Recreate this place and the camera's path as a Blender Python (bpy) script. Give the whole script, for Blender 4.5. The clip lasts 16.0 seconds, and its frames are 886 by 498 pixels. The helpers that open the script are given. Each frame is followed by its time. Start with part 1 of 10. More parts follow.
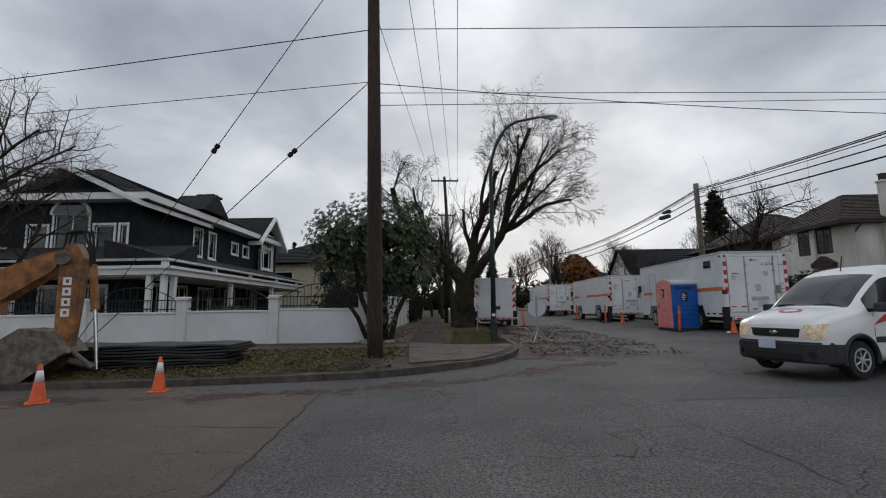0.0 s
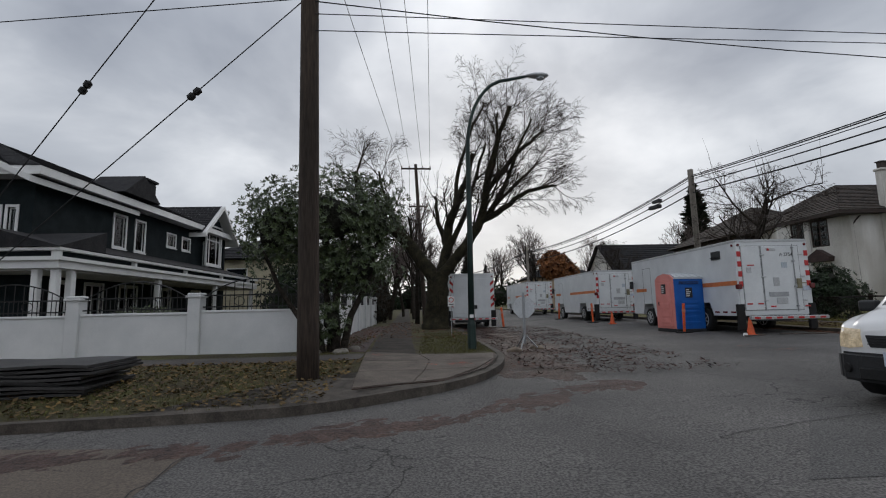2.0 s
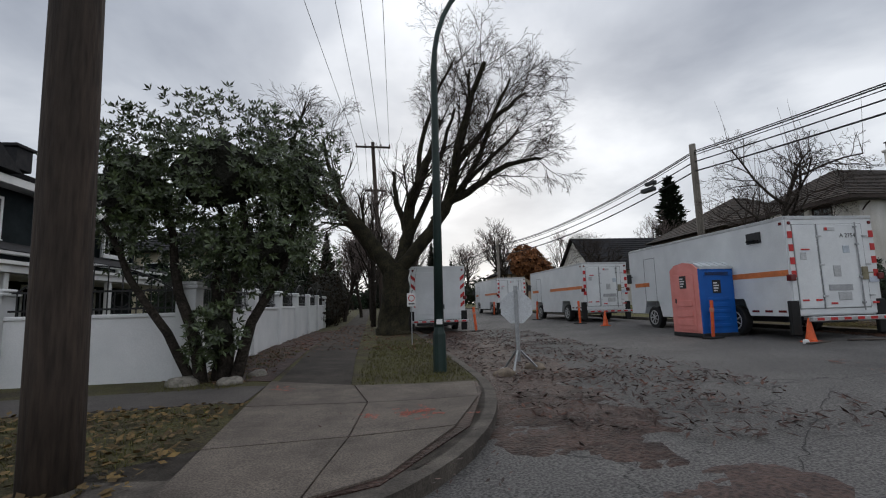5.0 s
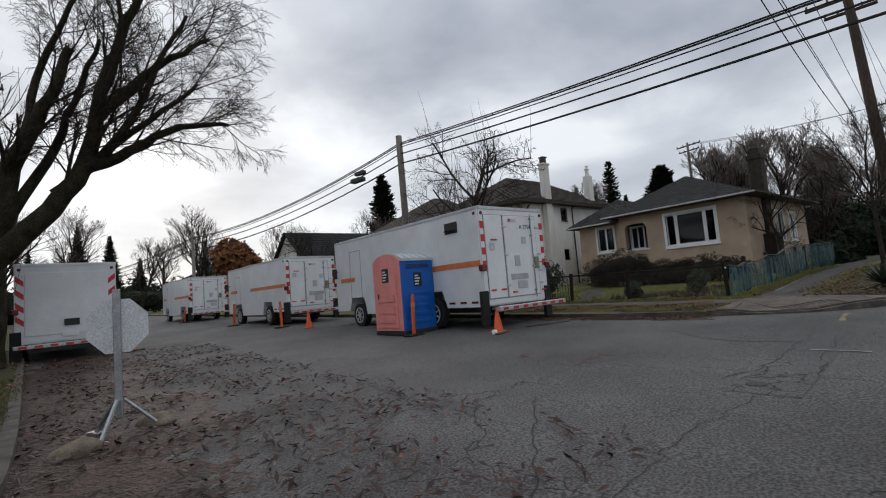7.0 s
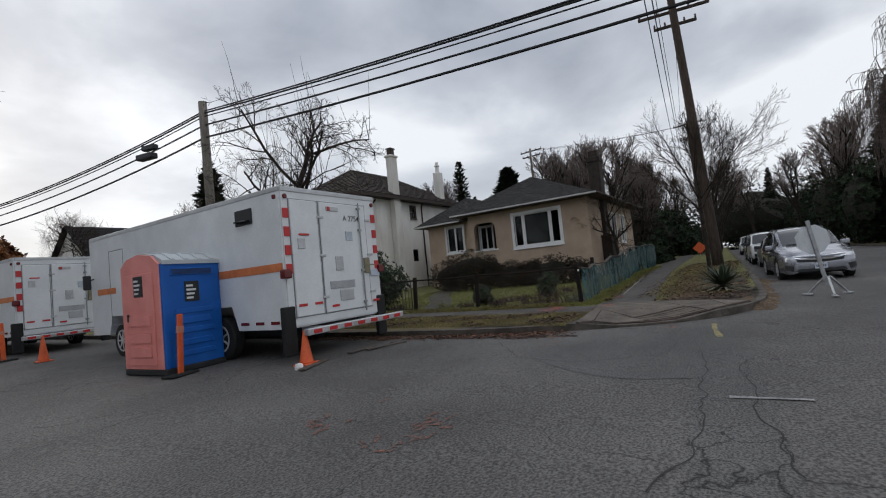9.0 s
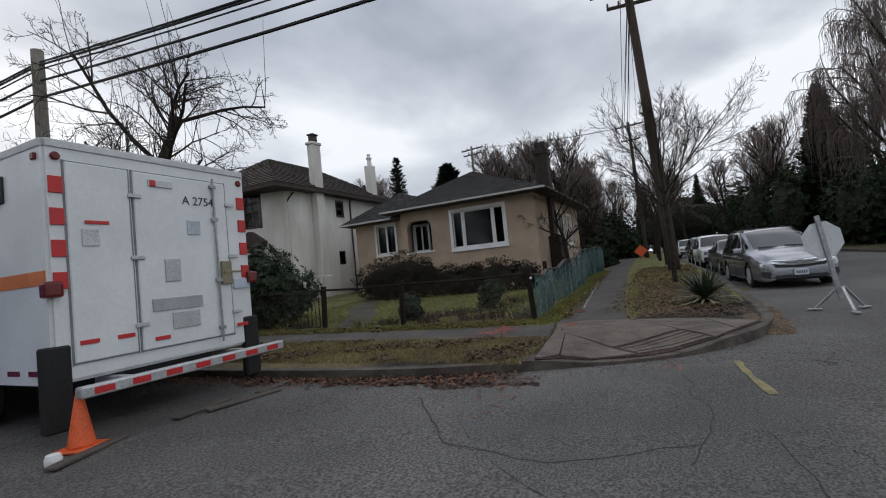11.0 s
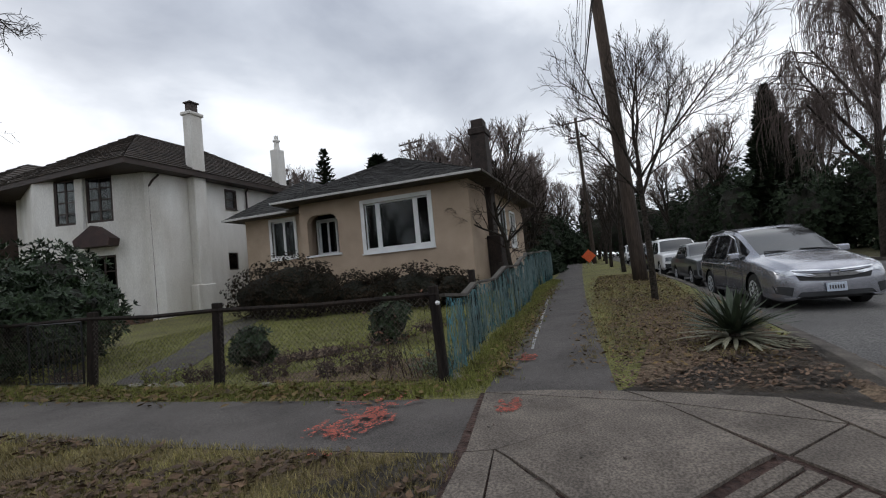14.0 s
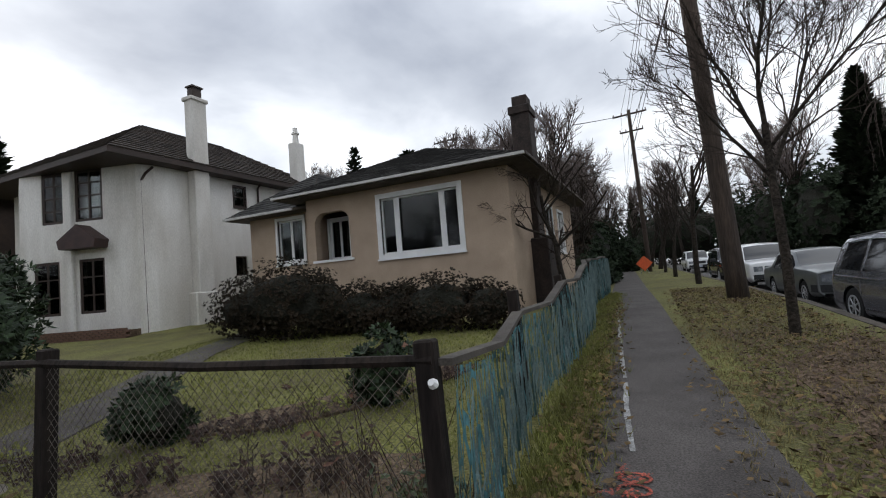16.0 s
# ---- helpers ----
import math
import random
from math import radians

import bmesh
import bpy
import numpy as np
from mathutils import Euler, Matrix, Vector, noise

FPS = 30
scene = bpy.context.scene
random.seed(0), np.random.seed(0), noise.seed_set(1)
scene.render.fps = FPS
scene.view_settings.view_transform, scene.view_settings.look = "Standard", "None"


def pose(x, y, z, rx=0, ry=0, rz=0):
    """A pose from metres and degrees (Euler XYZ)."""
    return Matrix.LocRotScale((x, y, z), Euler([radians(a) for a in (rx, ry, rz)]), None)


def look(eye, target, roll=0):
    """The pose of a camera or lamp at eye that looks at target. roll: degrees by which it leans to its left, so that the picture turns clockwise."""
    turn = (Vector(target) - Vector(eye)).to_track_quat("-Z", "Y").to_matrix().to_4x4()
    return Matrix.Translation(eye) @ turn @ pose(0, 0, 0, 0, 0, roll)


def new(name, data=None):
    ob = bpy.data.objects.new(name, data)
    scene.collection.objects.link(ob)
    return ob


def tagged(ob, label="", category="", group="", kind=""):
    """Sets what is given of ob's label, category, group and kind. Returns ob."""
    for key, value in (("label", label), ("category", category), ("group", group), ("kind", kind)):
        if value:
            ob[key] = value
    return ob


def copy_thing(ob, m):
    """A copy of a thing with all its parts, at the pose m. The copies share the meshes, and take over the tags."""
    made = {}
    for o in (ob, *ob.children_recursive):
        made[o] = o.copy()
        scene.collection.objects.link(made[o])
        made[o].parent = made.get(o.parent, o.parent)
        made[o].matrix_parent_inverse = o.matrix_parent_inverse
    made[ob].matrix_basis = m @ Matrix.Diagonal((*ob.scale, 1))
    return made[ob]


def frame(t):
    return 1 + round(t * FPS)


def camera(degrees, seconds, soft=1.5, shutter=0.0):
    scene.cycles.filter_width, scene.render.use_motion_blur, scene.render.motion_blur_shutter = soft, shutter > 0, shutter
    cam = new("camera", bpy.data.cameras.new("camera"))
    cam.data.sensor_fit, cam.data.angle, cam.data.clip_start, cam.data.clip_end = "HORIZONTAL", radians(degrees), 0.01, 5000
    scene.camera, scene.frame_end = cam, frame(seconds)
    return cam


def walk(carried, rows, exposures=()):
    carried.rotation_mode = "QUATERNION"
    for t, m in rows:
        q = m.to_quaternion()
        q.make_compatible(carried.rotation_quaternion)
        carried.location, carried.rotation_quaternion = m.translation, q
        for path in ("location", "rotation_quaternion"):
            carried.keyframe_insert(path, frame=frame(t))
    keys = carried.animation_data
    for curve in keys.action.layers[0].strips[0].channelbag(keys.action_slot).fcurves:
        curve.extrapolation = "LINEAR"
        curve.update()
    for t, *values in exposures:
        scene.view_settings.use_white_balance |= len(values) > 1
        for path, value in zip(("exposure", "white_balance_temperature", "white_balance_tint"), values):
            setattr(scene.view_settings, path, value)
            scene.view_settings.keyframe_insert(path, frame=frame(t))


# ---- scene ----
from mathutils.bvhtree import BVHTree

cam = camera(87.1, 16.0, soft=1.1)
METRES, EYE, TILT, LEAN, TURN = 26.3, 1.5, 0.0, 0.0, 1.2
ROWS = [
    (0.0, 0.0, 0.0, 0.0, 0.09, 7.38, 0.7),
    (0.5, 0.0001, 0.0294, -0.0003, -1.11, 7.35, 0.82),
    (1.0, 0.0031, 0.0625, -0.0038, -2.12, 7.27, 1.03),
    (1.5, 0.0064, 0.0966, -0.0005, -2.72, 7.23, 1.07),
    (2.0, 0.0096, 0.1284, 0.0013, -3.02, 7.21, 1.12),
    (2.5, 0.0103, 0.1598, 0.0027, -3.03, 7.2, 1.11),
    (3.0, 0.0133, 0.1902, 0.0044, -2.96, 7.16, 1.08),
    (5.5, 0.0394, 0.3384, 0.003, -11.51, 6.78, 2.08),
    (6.0, 0.0586, 0.3625, 0.0044, -21.55, 6.18, 3.23),
    (6.5, 0.0813, 0.386, 0.0045, -32.45, 5.37, 4.24),
    (7.0, 0.1077, 0.4073, 0.0056, -40.26, 4.74, 4.76),
    (7.5, 0.1356, 0.425, 0.0055, -45.41, 4.33, 5.15),
    (8.0, 0.1634, 0.4408, 0.0076, -49.76, 3.92, 5.33),
    (8.5, 0.1915, 0.4549, 0.0078, -53.85, 3.53, 5.53),
    (9.0, 0.2217, 0.4685, 0.0104, -57.85, 3.2, 5.64),
    (9.5, 0.2501, 0.4827, 0.0106, -60.6, 3.0, 5.66),
    (10.0, 0.2796, 0.4941, 0.012, -62.69, 2.85, 5.69),
    (12.5, 0.4286, 0.5311, 0.0146, -66.71, 2.88, 5.53),
    (13.0, 0.4598, 0.5341, 0.0153, -67.72, 2.84, 5.49),
    (13.5, 0.4894, 0.5371, 0.0147, -69.45, 2.74, 5.47),
    (14.0, 0.5201, 0.5413, 0.0153, -71.59, 2.64, 5.43),
    (14.5, 0.5503, 0.5447, 0.0143, -72.86, 2.63, 5.38),
    (15.0, 0.5816, 0.551, 0.0153, -73.21, 2.72, 5.29),
    (15.5, 0.6083, 0.5586, 0.0189, -71.96, 2.95, 5.16),
    (16.0, 0.6351, 0.5724, 0.0204, -66.83, 3.65, 4.74),
]
walk(cam, [(t, pose(0, 0, EYE, TILT, LEAN, TURN) @ pose(METRES * x, METRES * y, METRES * z, 90 + pitch, roll, yaw)) for t, x, y, z, yaw, pitch, roll in ROWS],
     [(0.0, -0.22), (3.0, -0.13), (6.0, 0.02), (9.0, 0.04), (12.5, 0.22), (16.0, 0.42)])

# ---- world and light: a bright overcast sky, the low sun behind cloud ahead ----
SUN_AZ, SUN_EL = 10.0, 19.0
world = bpy.data.worlds.new("overcast_sky")
scene.world = world
world.use_nodes = True
wn, wl = world.node_tree.nodes, world.node_tree.links
wn.clear()


def wnode(kind, **kw):
    n = wn.new(kind)
    for k, v in kw.items():
        n.inputs[k.replace("_", " ")].default_value = v
    return n


w_out = wn.new("ShaderNodeOutputWorld")
w_bg = wn.new("ShaderNodeBackground")
w_sky = wn.new("ShaderNodeTexSky")
w_sky.sky_type, w_sky.sun_disc = "NISHITA", False
w_sky.sun_elevation, w_sky.sun_rotation = radians(SUN_EL), radians(SUN_AZ)
w_tc = wn.new("ShaderNodeTexCoord")
w_sep = wn.new("ShaderNodeSeparateXYZ")
wl.new(w_tc.outputs["Generated"], w_sep.inputs[0])
# the cloud deck: directions projected on a plane overhead
w_el = wn.new("ShaderNodeMath"); w_el.operation = "MAXIMUM"; w_el.inputs[1].default_value = 0.0
wl.new(w_sep.outputs["Z"], w_el.inputs[0])
w_den = wn.new("ShaderNodeMath"); w_den.operation = "ADD"; w_den.inputs[1].default_value = 0.28
wl.new(w_el.outputs[0], w_den.inputs[0])
w_px = wn.new("ShaderNodeMath"); w_px.operation = "DIVIDE"
w_py = wn.new("ShaderNodeMath"); w_py.operation = "DIVIDE"
wl.new(w_sep.outputs["X"], w_px.inputs[0]); wl.new(w_den.outputs[0], w_px.inputs[1])
wl.new(w_sep.outputs["Y"], w_py.inputs[0]); wl.new(w_den.outputs[0], w_py.inputs[1])
w_com = wn.new("ShaderNodeCombineXYZ")
wl.new(w_px.outputs[0], w_com.inputs["X"]); wl.new(w_py.outputs[0], w_com.inputs["Y"])
w_n1 = wnode("ShaderNodeTexNoise", Scale=1.5, Detail=6.0, Roughness=0.52, Distortion=0.25)
w_n2 = wnode("ShaderNodeTexNoise", Scale=0.8, Detail=3.0, Roughness=0.5)
wl.new(w_com.outputs[0], w_n1.inputs["Vector"]); wl.new(w_com.outputs[0], w_n2.inputs["Vector"])
w_sum = wn.new("ShaderNodeMath"); w_sum.operation = "MULTIPLY_ADD"; w_sum.inputs[1].default_value = 0.55
wl.new(w_n2.outputs["Fac"], w_sum.inputs[0])
w_half = wn.new("ShaderNodeMath"); w_half.operation = "MULTIPLY"; w_half.inputs[1].default_value = 0.5
wl.new(w_n1.outputs["Fac"], w_half.inputs[0]); wl.new(w_half.outputs[0], w_sum.inputs[2])
w_ramp = wn.new("ShaderNodeValToRGB")
w_ramp.color_ramp.elements[0].position, w_ramp.color_ramp.elements[0].color = 0.40, (0.30, 0.33, 0.395, 1)
w_ramp.color_ramp.elements[1].position, w_ramp.color_ramp.elements[1].color = 0.62, (0.84, 0.87, 0.92, 1)
mid = w_ramp.color_ramp.elements.new(0.51); mid.color = (0.49, 0.525, 0.59, 1)
wl.new(w_sum.outputs[0], w_ramp.inputs[0])
# thin bright cloud low over the horizon
w_hor = wn.new("ShaderNodeMapRange")
w_hor.inputs["From Min"].default_value, w_hor.inputs["From Max"].default_value = 0.02, 0.42
w_hor.inputs["To Min"].default_value, w_hor.inputs["To Max"].default_value = 0.62, 0.0
wl.new(w_sep.outputs["Z"], w_hor.inputs["Value"])
w_mix = wn.new("ShaderNodeMixRGB"); w_mix.inputs["Color2"].default_value = (0.76, 0.79, 0.83, 1)
wl.new(w_hor.outputs[0], w_mix.inputs["Fac"]); wl.new(w_ramp.outputs["Color"], w_mix.inputs["Color1"])
# the veiled sun's glow
w_dot = wn.new("ShaderNodeVectorMath"); w_dot.operation = "DOT_PRODUCT"
w_dot.inputs[1].default_value = (math.sin(radians(SUN_AZ)) * math.cos(radians(SUN_EL)), math.cos(radians(SUN_AZ)) * math.cos(radians(SUN_EL)), math.sin(radians(SUN_EL)))
wl.new(w_tc.outputs["Generated"], w_dot.inputs[0])
w_glow = wn.new("ShaderNodeMapRange"); w_glow.interpolation_type = "SMOOTHSTEP"
w_glow.inputs["From Min"].default_value, w_glow.inputs["From Max"].default_value = 0.80, 1.0
w_glow.inputs["To Max"].default_value = 0.30
wl.new(w_dot.outputs["Value"], w_glow.inputs["Value"])
w_mix2 = wn.new("ShaderNodeMixRGB"); w_mix2.blend_type = "ADD"; w_mix2.inputs["Color2"].default_value = (1, 0.97, 0.92, 1)
w_gn = wn.new("ShaderNodeMath"); w_gn.operation = "MULTIPLY"
wl.new(w_glow.outputs[0], w_gn.inputs[0]); wl.new(w_n1.outputs["Fac"], w_gn.inputs[1])
wl.new(w_gn.outputs[0], w_mix2.inputs["Fac"]); wl.new(w_mix.outputs[0], w_mix2.inputs["Color1"])
# brighter towards the zenith, as overcast skies are
w_zen = wn.new("ShaderNodeMapRange")
w_zen.inputs["From Min"].default_value, w_zen.inputs["From Max"].default_value = 0.45, 1.0
w_zen.inputs["To Min"].default_value, w_zen.inputs["To Max"].default_value = 1.0, 1.5
wl.new(w_sep.outputs["Z"], w_zen.inputs["Value"])
w_zm = wn.new("ShaderNodeVectorMath"); w_zm.operation = "SCALE"
wl.new(w_mix2.outputs[0], w_zm.inputs[0]); wl.new(w_zen.outputs[0], w_zm.inputs["Scale"])
w_ns = wn.new("ShaderNodeVectorMath"); w_ns.operation = "SCALE"; w_ns.inputs["Scale"].default_value = 0.006
wl.new(w_sky.outputs[0], w_ns.inputs[0])
w_add = wn.new("ShaderNodeVectorMath"); w_add.operation = "ADD"
wl.new(w_zm.outputs[0], w_add.inputs[0]); wl.new(w_ns.outputs[0], w_add.inputs[1])
wl.new(w_add.outputs[0], w_bg.inputs["Color"])
w_bg.inputs["Strength"].default_value = 1.0
wl.new(w_bg.outputs[0], w_out.inputs[0])

sun_data = bpy.data.lights.new("sun", "SUN")
sun_data.energy, sun_data.angle, sun_data.color = 0.5, radians(25), (1.0, 0.96, 0.9)
sun = new("sun", sun_data)
sun.matrix_world = look((0, 0, 60), (0 - 60 * math.sin(radians(SUN_AZ)), -60 * math.cos(radians(SUN_AZ)), 60 - 60 * math.tan(radians(SUN_EL))))

# ---- materials ----
MATS = {}


def mat(name, col, col2=None, rough=0.75, scale=2.5, bump=0.25, fine=70.0, metal=0.0, lo=0.35, hi=0.68, spec=0.4, grain=0.25, bdist=0.01, rnd=0.0, coat=0.0, stretch=None, tight=0.2):
    """A surface with a broad stain pattern, a fine grain and relief."""
    if name in MATS:
        return MATS[name]
    m = bpy.data.materials.new(name)
    m.use_nodes = True
    n, l = m.node_tree.nodes, m.node_tree.links
    b = n["Principled BSDF"]
    tc = n.new("ShaderNodeTexCoord")
    src = tc.outputs["Object"]
    if stretch:
        mp = n.new("ShaderNodeMapping")
        mp.inputs["Scale"].default_value = stretch
        l.new(src, mp.inputs["Vector"])
        src = mp.outputs[0]
    n1 = n.new("ShaderNodeTexNoise"); n1.inputs["Scale"].default_value = scale; n1.inputs["Detail"].default_value = 5; n1.inputs["Roughness"].default_value = 0.6
    n2 = n.new("ShaderNodeTexNoise"); n2.inputs["Scale"].default_value = fine; n2.inputs["Detail"].default_value = 3
    l.new(src, n1.inputs["Vector"]); l.new(src, n2.inputs["Vector"])
    ramp = n.new("ShaderNodeValToRGB")
    c2 = col2 or tuple(c * 0.72 for c in col)
    ramp.color_ramp.elements[0].position, ramp.color_ramp.elements[0].color = lo, (*c2, 1)
    ramp.color_ramp.elements[1].position, ramp.color_ramp.elements[1].color = hi, (*col, 1)
    l.new(n1.outputs["Fac"], ramp.inputs[0])
    gr = n.new("ShaderNodeMapRange")
    gr.inputs["From Min"].default_value, gr.inputs["From Max"].default_value = 0.5 - tight, 0.5 + tight
    gr.inputs["To Min"].default_value, gr.inputs["To Max"].default_value = 1 - grain, 1 + grain
    l.new(n2.outputs["Fac"], gr.inputs["Value"])
    sc = n.new("ShaderNodeVectorMath"); sc.operation = "SCALE"
    l.new(ramp.outputs["Color"], sc.inputs[0]); l.new(gr.outputs[0], sc.inputs["Scale"])
    out = sc.outputs[0]
    if rnd:
        oi = n.new("ShaderNodeNewGeometry")
        rr = n.new("ShaderNodeMapRange"); rr.inputs["To Min"].default_value, rr.inputs["To Max"].default_value = 1 - rnd, 1 + rnd
        l.new(oi.outputs["Random Per Island"], rr.inputs["Value"])
        s2 = n.new("ShaderNodeVectorMath"); s2.operation = "SCALE"
        l.new(out, s2.inputs[0]); l.new(rr.outputs[0], s2.inputs["Scale"])
        out = s2.outputs[0]
    l.new(out, b.inputs["Base Color"])
    b.inputs["Roughness"].default_value = rough
    b.inputs["Metallic"].default_value = metal
    b.inputs["Specular IOR Level"].default_value = spec
    b.inputs["Coat Weight"].default_value = coat
    if bump:
        bp = n.new("ShaderNodeBump"); bp.inputs["Strength"].default_value = bump; bp.inputs["Distance"].default_value = bdist
        l.new(n2.outputs["Fac"], bp.inputs["Height"]); l.new(bp.outputs[0], b.inputs["Normal"])
    MATS[name] = m
    return m


def road_mat(name, col, col2, crack, cscale, wet=0.0, fine=55.0, grain=0.5):
    """Worn road surface: aggregate grain, broad stains, a net of cracks in some stretches."""
    m = mat(name, col, col2, rough=0.85, scale=0.35, bump=1.0, fine=fine, grain=grain, bdist=0.014, spec=0.35, tight=0.13)
    n, l = m.node_tree.nodes, m.node_tree.links
    b = n["Principled BSDF"]
    tc = [k for k in n if k.bl_idname == "ShaderNodeTexCoord"][0]
    nd = n.new("ShaderNodeTexNoise"); nd.inputs["Scale"].default_value = 1.3; nd.inputs["Detail"].default_value = 4
    l.new(tc.outputs["Object"], nd.inputs["Vector"])
    mx = n.new("ShaderNodeMixRGB"); mx.blend_type = "LINEAR_LIGHT"; mx.inputs["Fac"].default_value = 0.5
    l.new(tc.outputs["Object"], mx.inputs["Color1"]); l.new(nd.outputs["Color"], mx.inputs["Color2"])
    vo = n.new("ShaderNodeTexVoronoi"); vo.feature = "DISTANCE_TO_EDGE"; vo.inputs["Scale"].default_value = cscale
    l.new(mx.outputs[0], vo.inputs["Vector"])
    mask = n.new("ShaderNodeTexNoise"); mask.inputs["Scale"].default_value = 0.22; mask.inputs["Detail"].default_value = 2
    l.new(tc.outputs["Object"], mask.inputs["Vector"])
    mr = n.new("ShaderNodeMapRange"); mr.inputs["From Min"].default_value, mr.inputs["From Max"].default_value = 0.45, 0.60
    mr.inputs["To Min"].default_value, mr.inputs["To Max"].default_value = 0.001, crack
    l.new(mask.outputs["Fac"], mr.inputs["Value"])
    cmp_ = n.new("ShaderNodeMapRange"); cmp_.inputs["From Min"].default_value = 0.0
    cmp_.inputs["To Min"].default_value, cmp_.inputs["To Max"].default_value = 0.2, 1.0
    l.new(vo.outputs["Distance"], cmp_.inputs["Value"]); l.new(mr.outputs[0], cmp_.inputs["From Max"])
    old = b.inputs["Base Color"].links[0].from_socket
    s = n.new("ShaderNodeVectorMath"); s.operation = "SCALE"
    l.new(old, s.inputs[0]); l.new(cmp_.outputs[0], s.inputs["Scale"])
    l.new(s.outputs[0], b.inputs["Base Color"])
    if wet:
        wm = n.new("ShaderNodeMapRange"); wm.inputs["From Min"].default_value, wm.inputs["From Max"].default_value = 0.42, 0.62
        wm.inputs["To Min"].default_value, wm.inputs["To Max"].default_value = 0.85, 0.85 - wet
        l.new(nd.outputs["Fac"], wm.inputs["Value"]); l.new(wm.outputs[0], b.inputs["Roughness"])
    return m


def glass_mat(name, tint=(0.02, 0.024, 0.028), rough=0.04):
    return mat(name, tint, rough=rough, bump=0, grain=0.0, spec=0.75, scale=0.6)


ASPHALT = road_mat("worn_asphalt", (0.126, 0.119, 0.113), (0.076, 0.072, 0.069), 0.007, 0.36, fine=42)
ALLIGATOR = road_mat("crazed_asphalt", (0.122, 0.118, 0.113), (0.078, 0.075, 0.072), 0.04, 1.9)
PATCH = road_mat("patched_asphalt", (0.108, 0.104, 0.100), (0.07, 0.068, 0.066), 0.02, 0.6)
CONC_ROAD = road_mat("old_concrete_road", (0.142, 0.116, 0.093), (0.088, 0.071, 0.057), 0.006, 0.3, fine=40, grain=0.24)
SIDEWALK = mat("dark_sidewalk_asphalt", (0.092, 0.081, 0.074), (0.05, 0.043, 0.039), rough=0.85, scale=1.2, bump=0.7, fine=70, grain=0.36, tight=0.14)
CONCRETE = mat("weathered_concrete", (0.15, 0.124, 0.102), (0.078, 0.064, 0.053), rough=0.9, scale=1.7, bump=0.5, fine=60, grain=0.35, tight=0.14)
# west pavement: leaf stains, plus shade of the overhanging growth in the colour
SIDEWALK_W = mat("stained_shady_sidewalk", (0.066, 0.056, 0.047), (0.03, 0.025, 0.021), rough=0.9, scale=1.4, bump=0.6, fine=80, grain=0.4, spec=0.2)
CONCRETE_D = mat("cracked_dirty_concrete", (0.155, 0.13, 0.108), (0.075, 0.062, 0.051), rough=0.9, scale=1.9, bump=0.6, fine=60, grain=0.4, tight=0.14)
KERB = mat("dirty_kerb_concrete", (0.11, 0.094, 0.078), (0.042, 0.035, 0.029), rough=0.9, scale=3, bump=0.5, fine=50, grain=0.3)
VERGE = mat("straw_coloured_verge", (0.15, 0.124, 0.05), (0.08, 0.056, 0.032), rough=0.95, scale=1.3, bump=1.0, fine=38, grain=0.6, bdist=0.03)
LAWN = mat("mossy_lawn", (0.078, 0.075, 0.022), (0.04, 0.03, 0.015), rough=0.95, scale=1.1, bump=1.0, fine=38, grain=0.6, bdist=0.03)
YARD = mat("mossy_yard", (0.165, 0.165, 0.046), (0.10, 0.088, 0.034), rough=0.95, scale=0.7, bump=1.0, fine=38, grain=0.6, bdist=0.03)
MUD = mat("muddy_ground", (0.078, 0.048, 0.039), (0.025, 0.015, 0.0125), rough=0.6, scale=2.2, bump=1.0, fine=22, grain=0.5, bdist=0.04, spec=0.12)
MULCH = mat("leafy_soil", (0.165, 0.122, 0.082), (0.085, 0.06, 0.042), rough=0.95, scale=3, bump=1.0, fine=30, grain=0.6, bdist=0.03, spec=0.12)
WHITE = mat("white_paint", (0.78, 0.78, 0.77), (0.68, 0.68, 0.67), rough=0.5, scale=1.5, bump=0.08, fine=40, grain=0.04)
WHITE_WALL = mat("white_wall_paint", (0.72, 0.72, 0.72), (0.60, 0.61, 0.61), rough=0.7, scale=0.8, bump=0.2, fine=50, grain=0.06)
STUCCO_W = mat("stained_white_stucco", (0.76, 0.74, 0.70), (0.56, 0.53, 0.48), rough=0.9, scale=0.9, bump=0.5, fine=45, grain=0.12, stretch=(1, 1, 0.3))
STUCCO_T = mat("tan_stucco", (0.46, 0.355, 0.265), (0.36, 0.275, 0.205), rough=0.95, scale=1.3, bump=0.8, fine=40, grain=0.25, bdist=0.015)
DARK_WALL = mat("dark_green_cladding", (0.019, 0.026, 0.028), (0.011, 0.015, 0.017), rough=0.9, scale=2, bump=0.3, fine=30, spec=0.15)
BROWN_WALL = mat("brown_cladding", (0.06, 0.04, 0.03), (0.035, 0.025, 0.02), rough=0.85)
SHINGLE = mat("grey_shingles", (0.045, 0.043, 0.04), (0.022, 0.021, 0.02), rough=0.9, scale=3, bump=0.6, fine=25, grain=0.35, rnd=0.35)
TILE_R = mat("brown_roof_tile", (0.062, 0.047, 0.037), (0.032, 0.025, 0.02), rough=0.85, scale=2, bump=0.5, fine=25, grain=0.3, rnd=0.3)
ROOF_D = mat("charcoal_roof", (0.036, 0.035, 0.037), (0.02, 0.02, 0.022), spec=0.2, rough=0.9, scale=3, bump=0.7, fine=22, grain=0.3)
BROWN_TRIM = mat("dark_brown_trim", (0.045, 0.028, 0.022), (0.03, 0.02, 0.016), rough=0.6)
GLASS = glass_mat("window_glass")
CAR_GLASS = glass_mat("car_glass", (0.012, 0.015, 0.018))
CURTAIN = mat("pale_curtain", (0.26, 0.245, 0.225), rough=0.9, scale=6, bump=0)
